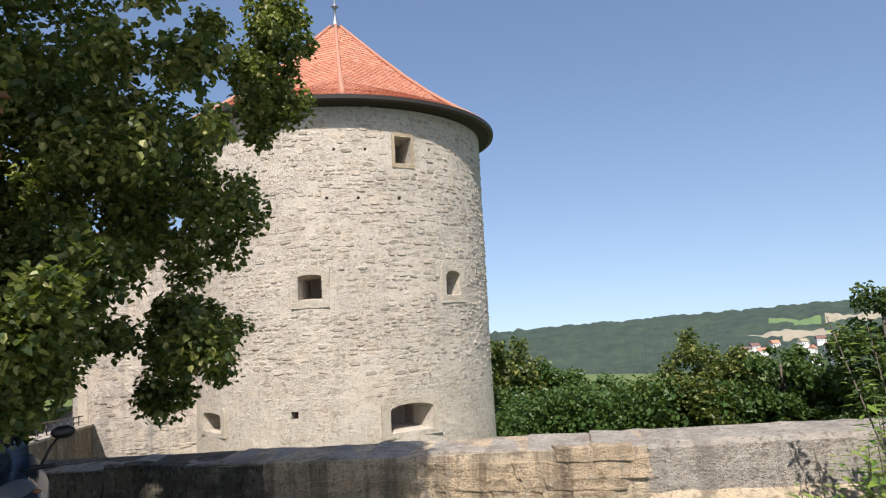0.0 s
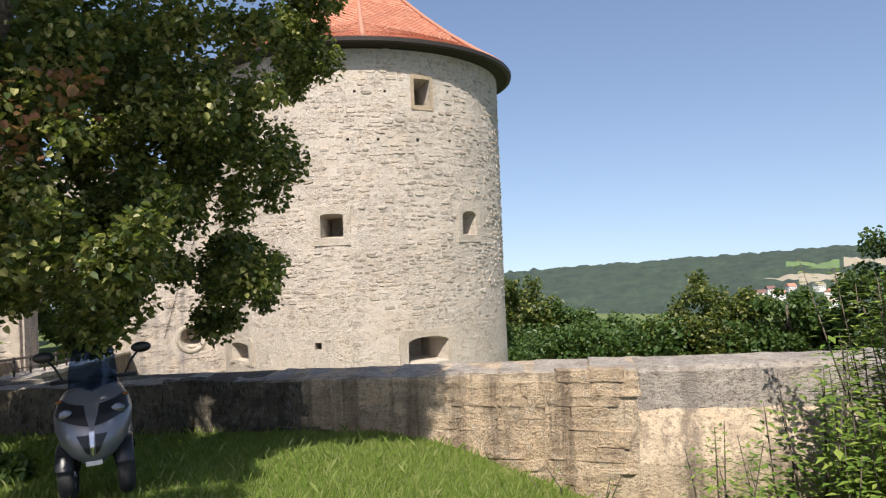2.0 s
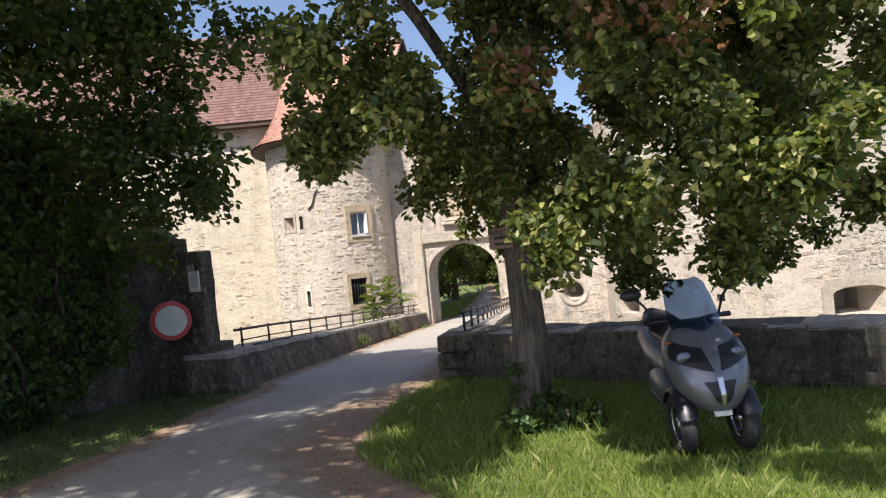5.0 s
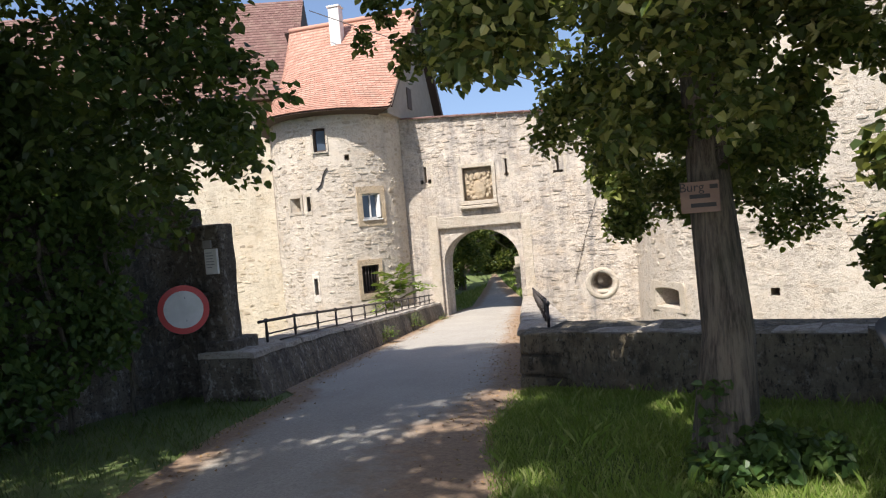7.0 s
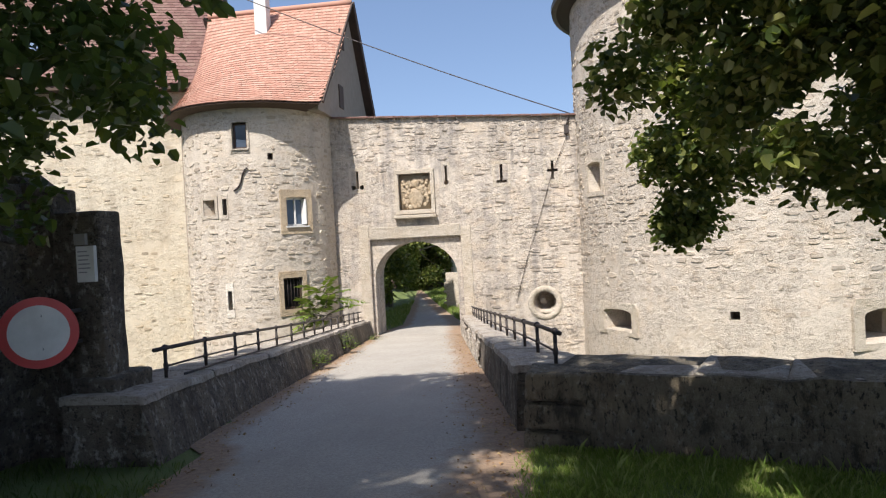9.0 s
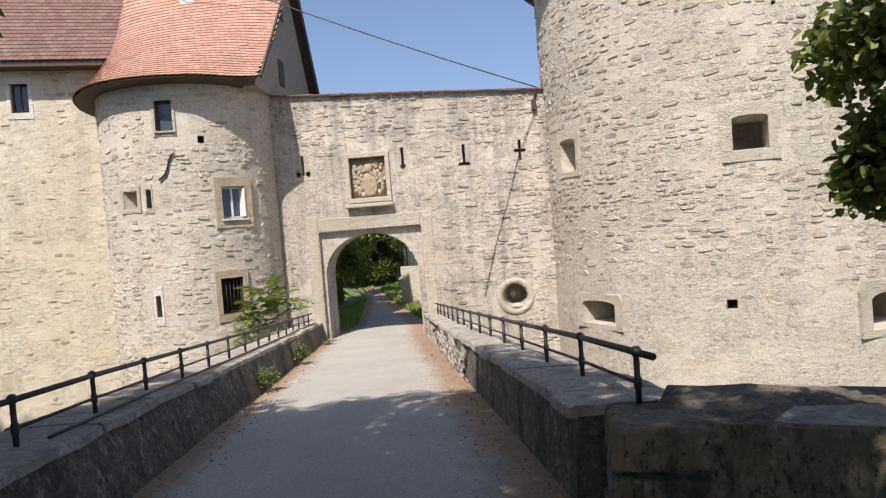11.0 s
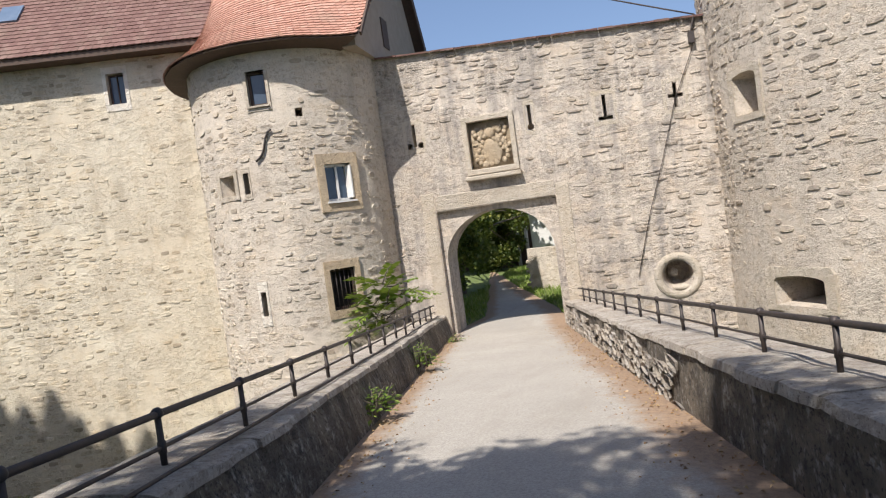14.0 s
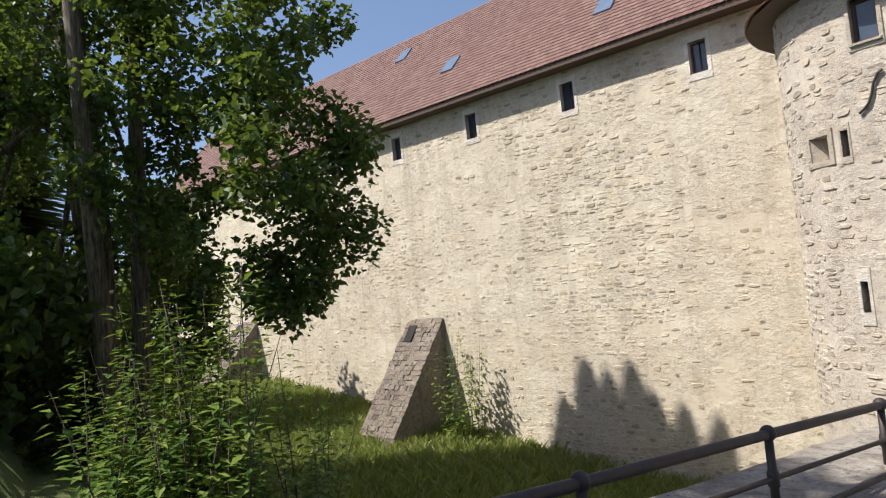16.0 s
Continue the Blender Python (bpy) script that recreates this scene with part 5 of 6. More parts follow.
for x, z, w in ((0.0, 0.005, 0.13), (0.02, -0.055, 0.16), (0.09, 0.065, 0.05)):
    g = Geo()
    g.obox(bm_at @ Matrix.Translation((x, -0.017, z)), w, 0.004, 0.028)
    part("line_of_text", g, M_INK, board)

WESTERN = crown((-11.7, 6.4, 5.4), (3.6, 3.6, 3.6), 170, 0.35, 0.7, lambda x, y: 2.0 + 0.4 * noise.noise((x, y, 5)))
# Unseen upper canopy, added in two masses to throw shade on the road.
WESTERN += crown((-9.4, 4.3, 7.6), (3.0, 5.2, 1.9), 150, 0.4, 0.75)
WESTERN += crown((-8.4, -0.2, 7.6), (3.2, 1.0, 0.9), 44, 0.35, 0.6)
WESTERN += hang([(-8.2, 7.6, 3.1), (-7.85, 7.86, 2.95), (-8.5, 7.6, 2.35), (-8.1, 7.9, 2.4)], 0.14, 0.26, 4, 0.16)
WESTERN += hang([(-7.8, 7.5, 4.3), (-8.3, 7.2, 4.7), (-7.3, 7.8, 5.2), (-8.6, 7.8, 3.8), (-8.8, 6.6, 4.2), (-9.2, 8.6, 2.4), (-8.9, 8.2, 2.9), (-9.6, 7.6, 2.1), (-9.9, 8.8, 1.9), (-8.7, 7.5, 3.2), (-10.4, 5.5, 2.2), (-10.0, 4.5, 2.6)])
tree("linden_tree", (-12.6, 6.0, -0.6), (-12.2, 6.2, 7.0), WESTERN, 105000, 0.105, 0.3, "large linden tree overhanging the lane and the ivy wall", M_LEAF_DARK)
ivy = thing("ivy", (-10.7, 5, -0.5), "dense dark ivy smothering the stone wall", "climbing plant")
IVY = [((-10.35 - 0.066 * (9.9 - y) - random.uniform(-0.15, 0.35), y, z), random.uniform(0.25, 0.45)) for y in np.arange(1.0, 9.0, 0.3) for z in np.arange(-0.45 + 1.0 * smooth(6, 9, y), 3.6, 0.4) if random.random() < 0.85]
part("foliage", leaf_cloud(IVY, 36000, 0.1, 0.9), M_LEAF_MID, ivy)["kind"] = "stuff"
g = Geo()
for y in np.arange(1.5, 9, 0.9):
    x = -10.3 - 0.066 * (9.9 - y)
    g.tube([(x, y, -0.7), (x - 0.02, y + 0.1, 0.2), (x - 0.1, y - 0.1, 1.2), (x - 0.3, y + 0.2, 2.4)], [0.04, 0.03, 0.025, 0.01], 6)
part("stem", g, M_BARK, ivy, "twisted woody stems", True)

# ---- moat trees and shrubs west of the bridge ----
def sprays(base, height, n, spread, leaf=0.12, per=26):
    """Upright stems with leaves set along them."""
    stems, leaves = [], Geo()
    for _ in range(n):
        x, y = base[0] + random.gauss(0, spread), base[1] + random.gauss(0, spread)
        h = height * random.uniform(0.55, 1.0)
        lean = Vector((random.gauss(0, 0.12), random.gauss(0, 0.12), 1)).normalized()
        b = Vector((x, y, base[2]))
        g = Geo()
        g.tube([b, b + lean * h * 0.5, b + lean * h + Vector((random.gauss(0, 0.1), random.gauss(0, 0.1), 0))], [0.016, 0.01, 0.004], 5)
        stems.append(g)
        for k in range(per):
            f = 0.15 + 0.85 * k / per
            p = b + lean * h * f
            w = k * 2.4
            ax = Vector((math.cos(w), math.sin(w), random.uniform(-0.3, 0.5))).normalized()
            side = ax.cross(Vector((0, 0, 1))).normalized()
            sz = leaf * random.uniform(0.6, 1.3) * (1.25 - 0.6 * f)
            root = p + ax * random.uniform(0.0, 0.25) * (1.1 - f)
            leaves.add([root, root + ax * 0.5 * sz + side * 0.22 * sz, root + ax * sz - Vector((0, 0, 0.15 * sz)), root + ax * 0.5 * sz - side * 0.22 * sz], [(0, 1, 2), (0, 2, 3)])
    return stems, leaves


def shrub(base, height, n, spread, label, leafmat, leaf=0.12, per=26, name="shrub"):
    t = thing(name, base, label, "shrub")
    stems, leaves = sprays(base, height, n, spread, leaf, per)
    for g in stems:
        part("stem", g, M_BARK, t, "", True)
    part("foliage", leaves, leafmat, t)["kind"] = "stuff"
    return t


MAPLE = crown((-21.2, 11.6, 4.4), (3.8, 2.4, 4.6), 76, 0.35, 0.75) + crown((-18.9, 14.0, 4.2), (2.4, 2.1, 3.8), 100, 0.26, 0.5)
MAPLE += hang([(-18.9, 15.6, 2.4), (-18.6, 15.9, 1.9), (-18.9, 15.2, 1.2), (-18.7, 14.6, 3.4), (-18.5, 15.9, 3.4), (-19.0, 14.9, 0.7)], 0.3, 0.55, 7, 0.4)
tree("maple_tree", (-20.3, 12.4, -3.0), (-20.0, 12.3, 8.5), MAPLE, 36000, 0.115, 0.2, "tall dark maple on the moat bank", M_LEAF_MID)
for dx, dy in ((0.7, 0.5), (-0.8, -0.3), (1.3, -0.2)):
    g = Geo()
    g.tube([(-20.2 + dx * 0.4, 12.4 + dy * 0.4, -3.2), (-20.2 + dx, 12.4 + dy, 2.5), (-20.1 + dx * 1.5, 12.4 + dy * 1.5, 8.5)], [0.16, 0.12, 0.06], 9)
    part("trunk", g, M_BARK, bpy.data.objects["maple_tree"], "", True)
# Added tree, set south of the maple to shade it and the undergrowth.
BANK = crown((-21.6, 6.6, 6.5), (3.7, 3.2, 4.8), 140, 0.6, 1.1)
tree("maple_tree", (-21.4, 5.8, -1.2), (-21.6, 6.3, 8.0), BANK, 9000, 0.15, 0.3, "broad-crowned maple added to shade the moat bank trees", M_LEAF_MID)
FAR_WOODS = crown((-42, 15.6, 1.0), (3.0, 2.6, 5.5), 70, 0.7, 1.2)
tree("maple_tree", (-42, 15.6, height(-42, 15.6) - 0.2), (-42, 15.6, 5.0), FAR_WOODS, 14000, 0.26, 0.25, "dark tree beyond the far end of the castle wall", M_LEAF_DARK)
WOODS = crown((-30, 8.0, 0.8), (6.0, 3.4, 3.6), 110, 0.8, 1.4)
tree("maple_tree", (-29, 7.0, -1.5), (-29, 7.0, 8.0), WOODS, 26000, 0.18, 0.3, "dense dark tree mass on the moat bank", M_LEAF_DARK)
UNDER = [((x, 10.4 + random.gauss(0, 1.0) + 0.05 * (-x - 16), random.uniform(-3, 1.5)), random.uniform(0.6, 1.1)) for x in np.arange(-34, -18.5, 0.4) for _ in range(3)]
us = thing("undergrowth", (-24, 11, -2), "dark tangled undergrowth below the trees", "undergrowth", kind="stuff")
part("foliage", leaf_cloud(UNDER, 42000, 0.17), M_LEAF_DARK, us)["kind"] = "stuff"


def spruce(base, h, r, label):
    t = thing("spruce_tree", base, label, "tree", "spruces")
    g = Geo()
    g.tube([base, (base[0], base[1], base[2] + h)], [0.2, 0.02], 8)
    part("trunk", g, M_BARK, t, "", True)
    g = Geo()
    for k in range(int(h * 7)):
        f = (k + random.random()) / (h * 7)
        for _ in range(16):
            w = random.uniform(0, 6.28)
            l = r * (1 - f) ** 0.68 * random.uniform(0.5, 1.0) + 0.1
            a = Vector((base[0], base[1], base[2] + h * f))
            e = a + Vector((math.cos(w) * l, math.sin(w) * l, -0.25 * l))
            sd = Vector((-math.sin(w), math.cos(w), 0)) * 0.16
            m = a.lerp(e, 0.6)
            g.add([a, m + sd, e, m - sd], [(0, 1, 2), (0, 2, 3)])
    part("crown", g, M_LEAF_DARK, t)
    return t


for wx, wz in ((-29.0, -4.5), (-27.96, -2.97), (-27.12, -3.4), (-26.18, -3.1), (-25.5, -4.1), (-24.5, -4.5), (-23.4, -4.9)):
    # each tip lies towards the sun from the top of the shade it throws on the castle wall
    k = (palace_y(wx) - 9.5) / -SUN_WAY.y
    tip = Vector((wx, palace_y(wx), wz)) + SUN_WAY * k
    z0 = height(tip.x, tip.y)
    spruce((tip.x, tip.y, z0), tip.z - z0, 3.8, "slender dark spruce beyond the moat bank")
for x, y, top, n, sp in ((-15.9, 13.1, 1.2, 14, 0.3), (-15.3, 12.6, 0.2, 24, 0.5), (-16.4, 12.6, 0.4, 18, 0.5), (-16.6, 13.7, 0.1, 12, 0.4), (-17.6, 14.4, -0.3, 12, 0.5)):
    z0 = height(x, y) - 0.1
    shrub((x, y, z0), top - z0, n, sp, "leafy green saplings growing on the moat bank", M_LEAF_SAPLING, 0.2, int(30 * (top - z0)))
shrub((-32.6, 25.6, height(-32.6, 25.4) - 0.2), 5.2, 14, 0.35, "thin shrub growing against the castle wall", M_LEAF_BRIGHT, 0.3, 40)
for x, y, z, h, n in ((-10.2, 17.4, -1.35, 0.35, 10), (-10.85, 21.6, -1.75, 0.5, 12), (-11.5, 27.3, -2.6, 0.45, 16)):
    shrub((x, y, z), h, n, 0.1, "small weeds rooted in the parapet wall", M_LEAF_BRIGHT, 0.1, 16, "weed")
# ailanthus-like plant by the turret
sh = thing("wall_shrub", (-13.6, 27.4, -2.0), "feathery green shrub growing beside the turret window", "shrub")
lv = Geo()
for k in range(34):
    w, el = random.uniform(-3.0, 0.4), random.uniform(-0.1, 1.1)
    d = Vector((math.cos(w) * math.cos(el), math.sin(w) * math.cos(el), math.sin(el)))
    a = Vector((-13.45 + random.gauss(0, 0.15), 27.6 + random.gauss(0, 0.15), -2.0 + random.random() * 1.3))
    L = random.uniform(0.9, 1.7)
    sd = d.cross(Vector((0, 0, 1))).normalized()
    g = Geo()
    pts = [a + d * L * f + Vector((0, 0, 0.15 - 0.5 * f * f)) * L * 0.6 for f in (0, 0.25, 0.5, 0.75, 1)]
    g.tube(pts, [0.016, 0.012, 0.01, 0.008, 0.004], 5)
    part("stem", g, M_BARK, sh, "", True)
    for q in range(14):
        f = 0.25 + 0.75 * q / 14
        i = min(3, int(f * 4))
        p = pts[i].lerp(pts[i + 1], f * 4 - i)
        for sgn in (-1, 1):
            ax = (sd * sgn + d * 0.4 + Vector((0, 0, random.uniform(-0.5, 0.1)))).normalized()
            wd = d * 0.045
            lv.add([p, p + ax * 0.13 + wd, p + ax * 0.27, p + ax * 0.13 - wd], [(0, 1, 2), (0, 2, 3)])
part("foliage", lv, M_LEAF_BRIGHT, sh)["kind"] = "stuff"

# ---- east side: bank shrubs, valley trees, hill ----
shrub((5.7, 4.6, height(5.7, 4.6) - 0.1), 3.5, 30, 0.4, "tall bright green shrub on the sunny bank", M_LEAF_BRIGHT, 0.17, 120)
shrub((4.75, 4.6, height(4.75, 4.6) - 0.1), 2.3, 22, 0.3, "bright green shrub on the sunny bank", M_LEAF_BRIGHT, 0.16, 80)
shrub((6.1, 4.7, height(6.1, 4.7) - 0.1), 2.6, 26, 0.5, "bright green shrub on the sunny bank", M_LEAF_BRIGHT, 0.17, 80)
shrub((3.75, 4.8, height(3.75, 4.8) - 0.1), 1.45, 9, 0.16, "thin yellowish seedlings at the wall's foot", M_LEAF_BRIGHT, 0.12, 60)
shrub((2.6, 5.9, height(2.6, 5.9) - 0.1), 0.7, 6, 0.25, "thin yellowish seedlings at the wall's foot", M_LEAF_BRIGHT, 0.07, 22)


def far_tree(az, dist, top_el, r, hfrac, count, leaf, size, label, name="broadleaf_tree"):
    x, y = dist * math.sin(radians(az)), dist * math.cos(radians(az))
    top = 1.5 + dist * math.tan(radians(top_el))
    z0 = height(x, y)
    zc = top - r * hfrac
    tree(name, (x, y, z0), (x, y, top - r * 0.6), crown((x, y, zc), (r, r, r * hfrac), 90, r * 0.14, r * 0.3), int(count * 1.5), size * 0.72, 0.22, label, leaf, limbs=8)


far_tree(18.0, 46, -2.2, 3.2, 1.3, 9000, M_LEAF, 0.34, "green broadleaf tree on the slope behind the tower")
far_tree(21.5, 44, -4.4, 2.5, 1.2, 7000, M_LEAF_MID, 0.32, "green broadleaf tree on the slope behind the tower")
far_tree(14.5, 52, -2.0, 3.5, 1.4, 8000, M_LEAF, 0.36, "green broadleaf tree on the slope behind the tower")
far_tree(25.5, 43, -5.6, 2.2, 1.1, 6000, M_LEAF_MID, 0.3, "low rounded tree on the valley slope")
far_tree(29.0, 42, -6.0, 1.8, 1.1, 5000, M_LEAF_MID, 0.3, "low rounded tree on the valley slope")
far_tree(32.6, 38, -2.4, 2.9, 1.35, 10000, M_LEAF, 0.28, "dark spreading tree on the valley slope")
far_tree(35.3, 39, -3.2, 2.2, 1.4, 7000, M_LEAF, 0.28, "dark spreading tree on the valley slope")
far_tree(38.6, 36, -3.0, 1.9, 1.9, 6000, M_LEAF_MID, 0.26, "slender pale green tree with bare stems")
far_tree(40.6, 35, -3.6, 1.7, 1.9, 5000, M_LEAF_MID, 0.26, "slender pale green tree with bare stems")
far_tree(45.5, 32, 1.0, 2.3, 2.2, 9000, M_LEAF_DARK, 0.26, "tall dark tree on the bank")
far_tree(50.0, 34, 1.0, 3.0, 2.0, 8000, M_LEAF_DARK, 0.28, "tall dark tree on the bank")
HEDGE = [((d * math.sin(radians(a)), d * math.cos(radians(a)), 1.5 - d * math.tan(radians(random.uniform(6.8, 11.5)))), random.uniform(0.8, 1.4)) for a in np.arange(15, 56, 0.5) for _ in range(4) for d in (38 + random.uniform(-3, 8),)]
hg = thing("hedge", (25, 36, -5), "unbroken belt of green bushes on the valley slope", "hedge", kind="stuff")
part("foliage", leaf_cloud(HEDGE, 60000, 0.23), M_LEAF_MID, hg)["kind"] = "stuff"

HILL_D = 1500.0


def skyline(az):
    return -1.75 + 0.046 * (az - 16)


def hill_z(az, f):
    """f from the valley floor (0) to the skyline (1)."""
    top = 1.5 + HILL_D * math.tan(radians(skyline(az)))
    return -150 + (top + 150) * smooth(0, 1, f) ** 0.85


g = Geo()
AZS, FS = np.arange(-30, 95, 0.14), np.linspace(0, 1.06, 46)
for a in AZS:
    for f in FS:
        d = 620 + (HILL_D - 620) * f
        x, y = d * math.sin(radians(a)), d * math.cos(radians(a))
        bump_z = 7 * noise.noise((x * 0.03, y * 0.03, 0)) + 4 * noise.noise((x * 0.09, y * 0.09, 3)) if f < 1.03 else -30
        g.v.append((x, y, hill_z(a, min(f, 1)) + bump_z * (0.4 + 0.6 * min(1, f * 2))))
m = len(FS)
g.f = [(i * m + j, (i + 1) * m + j, (i + 1) * m + j + 1, i * m + j + 1) for i in range(len(AZS) - 1) for j in range(m - 1)]
hill = part("backdrop", g, M_FOREST, None, "", True)
structure(hill, "long wooded ridge across the valley with fields", "hill")
hill.data.materials.append(M_FIELD)
hill.data.materials.append(M_STUBBLE)
for p in hill.data.polygons:
    i, j = divmod(p.index, m - 1)
    a, f = AZS[i], FS[j]
    if 38 < a < 41.5 and 0.70 < f + 0.01 * (a - 38) < 0.75:
        p.material_index = 1
    elif 36.5 < a < 42 and 0.60 < f + 0.004 * (a - 36) < 0.635 or 41.8 < a < 46 and 0.68 < f < 0.74 or 20 < a < 22.2 and 0.3 < f < 0.36:
        p.material_index = 2
M_PLASTER = plain("house_plaster", (0.72, 0.69, 0.62), (0.62, 0.60, 0.55), 0.9, 0.3)


def far_house(az, f, w, roofmat, label):
    d = 620 + (HILL_D - 620) * f
    x, y, z = d * math.sin(radians(az)), d * math.cos(radians(az)), hill_z(az, f) + 1
    h = thing("house", (x, y, z), label, "house", "village houses")
    at = Matrix.Translation((x, y, z)) @ pose(0, 0, 0, 0, 0, random.uniform(-50, 40))
    g = Geo()
    g.obox(at @ Matrix.Translation((0, 0, 2)), w, 9, 10)
    part("wall", g, M_PLASTER, h)
    g = Geo()
    g.v = [tuple(at @ Vector(v)) for v in ((-w / 2 - 0.5, -5.2, 6.8), (w / 2 + 0.5, -5.2, 6.8), (w / 2 + 0.5, 5.2, 6.8), (-w / 2 - 0.5, 5.2, 6.8), (-w / 2 - 0.5, 0, 11), (w / 2 + 0.5, 0, 11))]
    g.f = [(0, 1, 5, 4), (2, 3, 4, 5), (0, 4, 3), (1, 2, 5), (0, 3, 2, 1)]
    part("roof", g, roofmat, h)
    for k in range(3):
        g = Geo()
        g.obox(at @ Matrix.Translation((-w / 3 + w / 3 * k, -4.52, 4)), 1.4, 0.1, 1.6)
        part("window", g, M_DARK, h)


for az, f, w in ((36.2, 0.5, 14), (36.9, 0.52, 12), (37.5, 0.49, 16), (38.3, 0.53, 12), (40.2, 0.53, 14), (40.8, 0.49, 12), (41.4, 0.54, 13), (42.0, 0.5, 15), (42.6, 0.55, 12), (43.3, 0.5, 14), (36.5, 0.44, 12), (41.0, 0.44, 12), (42.3, 0.43, 12)):
    far_house(az, f, w, random.choice((M_TILE_OLD, M_TILE, M_STUBBLE)), "pale village house with a tiled roof across the valley")
for az, f, w in ((22.2, 0.33, 26), (23.0, 0.3, 18), (21.3, 0.25, 16), (27.0, 0.17, 30)):
    far_house(az, f, w, M_STUBBLE, "large pale farm building across the valley")

# ---- beyond the gate ----
cw = thing("courtyard_wall", (-9.5, 42, -3), "low sunlit stone wall inside the castle yard", "wall", kind="structure")
g = Geo()
g.v = [(x, y, z) for (x, y) in ((-10.95, 42.4), (-8.0, 41.5), (-8.0, 42.0), (-10.95, 42.9)) for z in (-4, -1.0)]
g.f = [(0, 2, 3, 1), (2, 4, 5, 3), (4, 6, 7, 5), (6, 0, 1, 7), (1, 3, 5, 7)]
part("wall", g, M_TURRET_BED, cw)
part("masonry", rubble(flat_place((-10.95, 42.4), (-8.0, 41.5)), 3.0, -3.3, -1.05, (), (0.4, 0.18)), M_TURRET, cw)["kind"] = "stuff"
wh = thing("white_house", (-5.5, 52, -3), "white rendered house in the castle yard", "house")
g = Geo()
g.box((-11.5, 51.0, -4), (-4, 58, 3.2))
part("wall", g, M_WHITE, wh)
g = Geo()
g.v = [(-11.9, 50.5, 3.1), (-3.6, 50.5, 3.1), (-3.6, 58.5, 3.1), (-11.9, 58.5, 3.1), (-11.9, 54.5, 6.5), (-3.6, 54.5, 6.5)]
g.f = [(0, 1, 5, 4), (2, 3, 4, 5), (0, 4, 3), (1, 2, 5), (0, 3, 2, 1)]
part("roof", g, M_TILE_OLD, wh)
barn = thing("barn", (-13, 62, -3.3), "dark timber barn at the end of the lane", "barn")
g = Geo()
g.box((-19, 62, -4), (-9, 66, 1.5))
part("wall", g, M_WOOD, barn)
g = Geo()
g.v = [(-19.6, 61.3, 1.4), (-8.4, 61.3, 1.4), (-8.4, 66.7, 1.4), (-19.6, 66.7, 1.4), (-19.6, 64, 4), (-8.4, 64, 4)]
g.f = [(0, 1, 5, 4), (2, 3, 4, 5), (0, 4, 3), (1, 2, 5), (0, 3, 2, 1)]
part("roof", g, M_TILE_OLD, barn)
for x in (-13.6, -12.9, -12.1):
    g = Geo()
    g.tube([(x, 61.2, -3.6), (x, 61.2, 1.3)], 0.14, 8)
    part("post", g, M_WHITE, barn, "pale timber post", True)
YARD = crown((-14.6, 43, 0.8), (2.2, 6, 3.0), 60, 0.5, 0.9) + crown((-13.0, 49, 3.2), (3.0, 2, 1.4), 44, 0.45, 0.8) + crown((-16.0, 58.5, 0.6), (4.2, 1.6, 3.6), 80, 0.6, 1.0)
tree("linden_tree", (-15.0, 45, -3.3), (-14.8, 45, 2.5), YARD, 40000, 0.2, 0.25, "leafy tree overhanging the yard behind the gate", M_LEAF)
YARD2 = crown((-8.8, 46.5, 2.2), (2.4, 2.2, 1.6), 40, 0.35, 0.7)
tree("linden_tree", (-6.6, 46.5, -3.2), (-6.8, 46.5, 1.6), YARD2, 9000, 0.2, 0.16, "leafy tree over the yard wall", M_LEAF)


# ---- grass, litter ----
def blades(places, h0, h1, width=0.012):
    g = Geo()
    for x, y in places:
        z = height(x, y)
        h = random.uniform(h0, h1)
        w = random.uniform(0, 6.28)
        dx, dy = math.cos(w) * width, math.sin(w) * width
        bx, by = random.gauss(0, 0.35) * h, random.gauss(0, 0.35) * h
        g.add([(x - dx, y - dy, z - 0.02), (x + dx, y + dy, z - 0.02), (x + bx * 0.5 + dx * 0.6, y + by * 0.5 + dy * 0.6, z + h * 0.7), (x + bx, y + by, z + h)], [(0, 1, 2), (0, 2, 3)])
    return g


def meadow(name, test, x0, x1, y0, y1, count, h0, h1, label, width=0.012, m=None):
    places = []
    while len(places) < count:
        x, y = random.uniform(x0, x1), random.uniform(y0, y1)
        if test(x, y) and random.random() < 0.35 + 0.65 * smooth(-0.3, 0.3, noise.noise((x * 1.1, y * 1.1, 2))):
            places.append((x, y))
    tagged(part(name, blades(places, h0, h1, width), m or M_GRASS_BLADE), label, "grass", kind="stuff")


on_lawn = lambda x, y: y < wall_y(x) - 0.02 and x > road_edges(y)[1] - 0.15 * random.random()
meadow("grass", on_lawn, -6.3, 6.5, 2.5, 10.3, 360000, 0.025, 0.07, "lush green grass on the bank before the wall", 0.0017)
meadow("grass", on_lawn, -5.5, 5.5, 3.5, 9.9, 6000, 0.08, 0.17, "tall seeding grass tufts near the wall", 0.0018)
# Dark leaf colour on these blades paints the shade of the trees.
meadow("grass", lambda x, y: road_edges(y)[0] + 0.1 > x > -10.4 - 0.066 * (9.9 - y), -11.2, -8.4, 0, 9.7, 9000, 0.03, 0.1, "thin verge grass with shade put into its dark colour", 0.003, M_LEAF_DARK)
meadow("grass", lambda x, y: palace_y(x) - 0.1 > y > 13, -48, -13, 13, 31, 90000, 0.25, 0.7, "tall rank grass on the moat floor", 0.014, leafy("rank_grass", (0.17, 0.22, 0.05), (0.26, 0.30, 0.085), (0.40, 0.39, 0.18)))
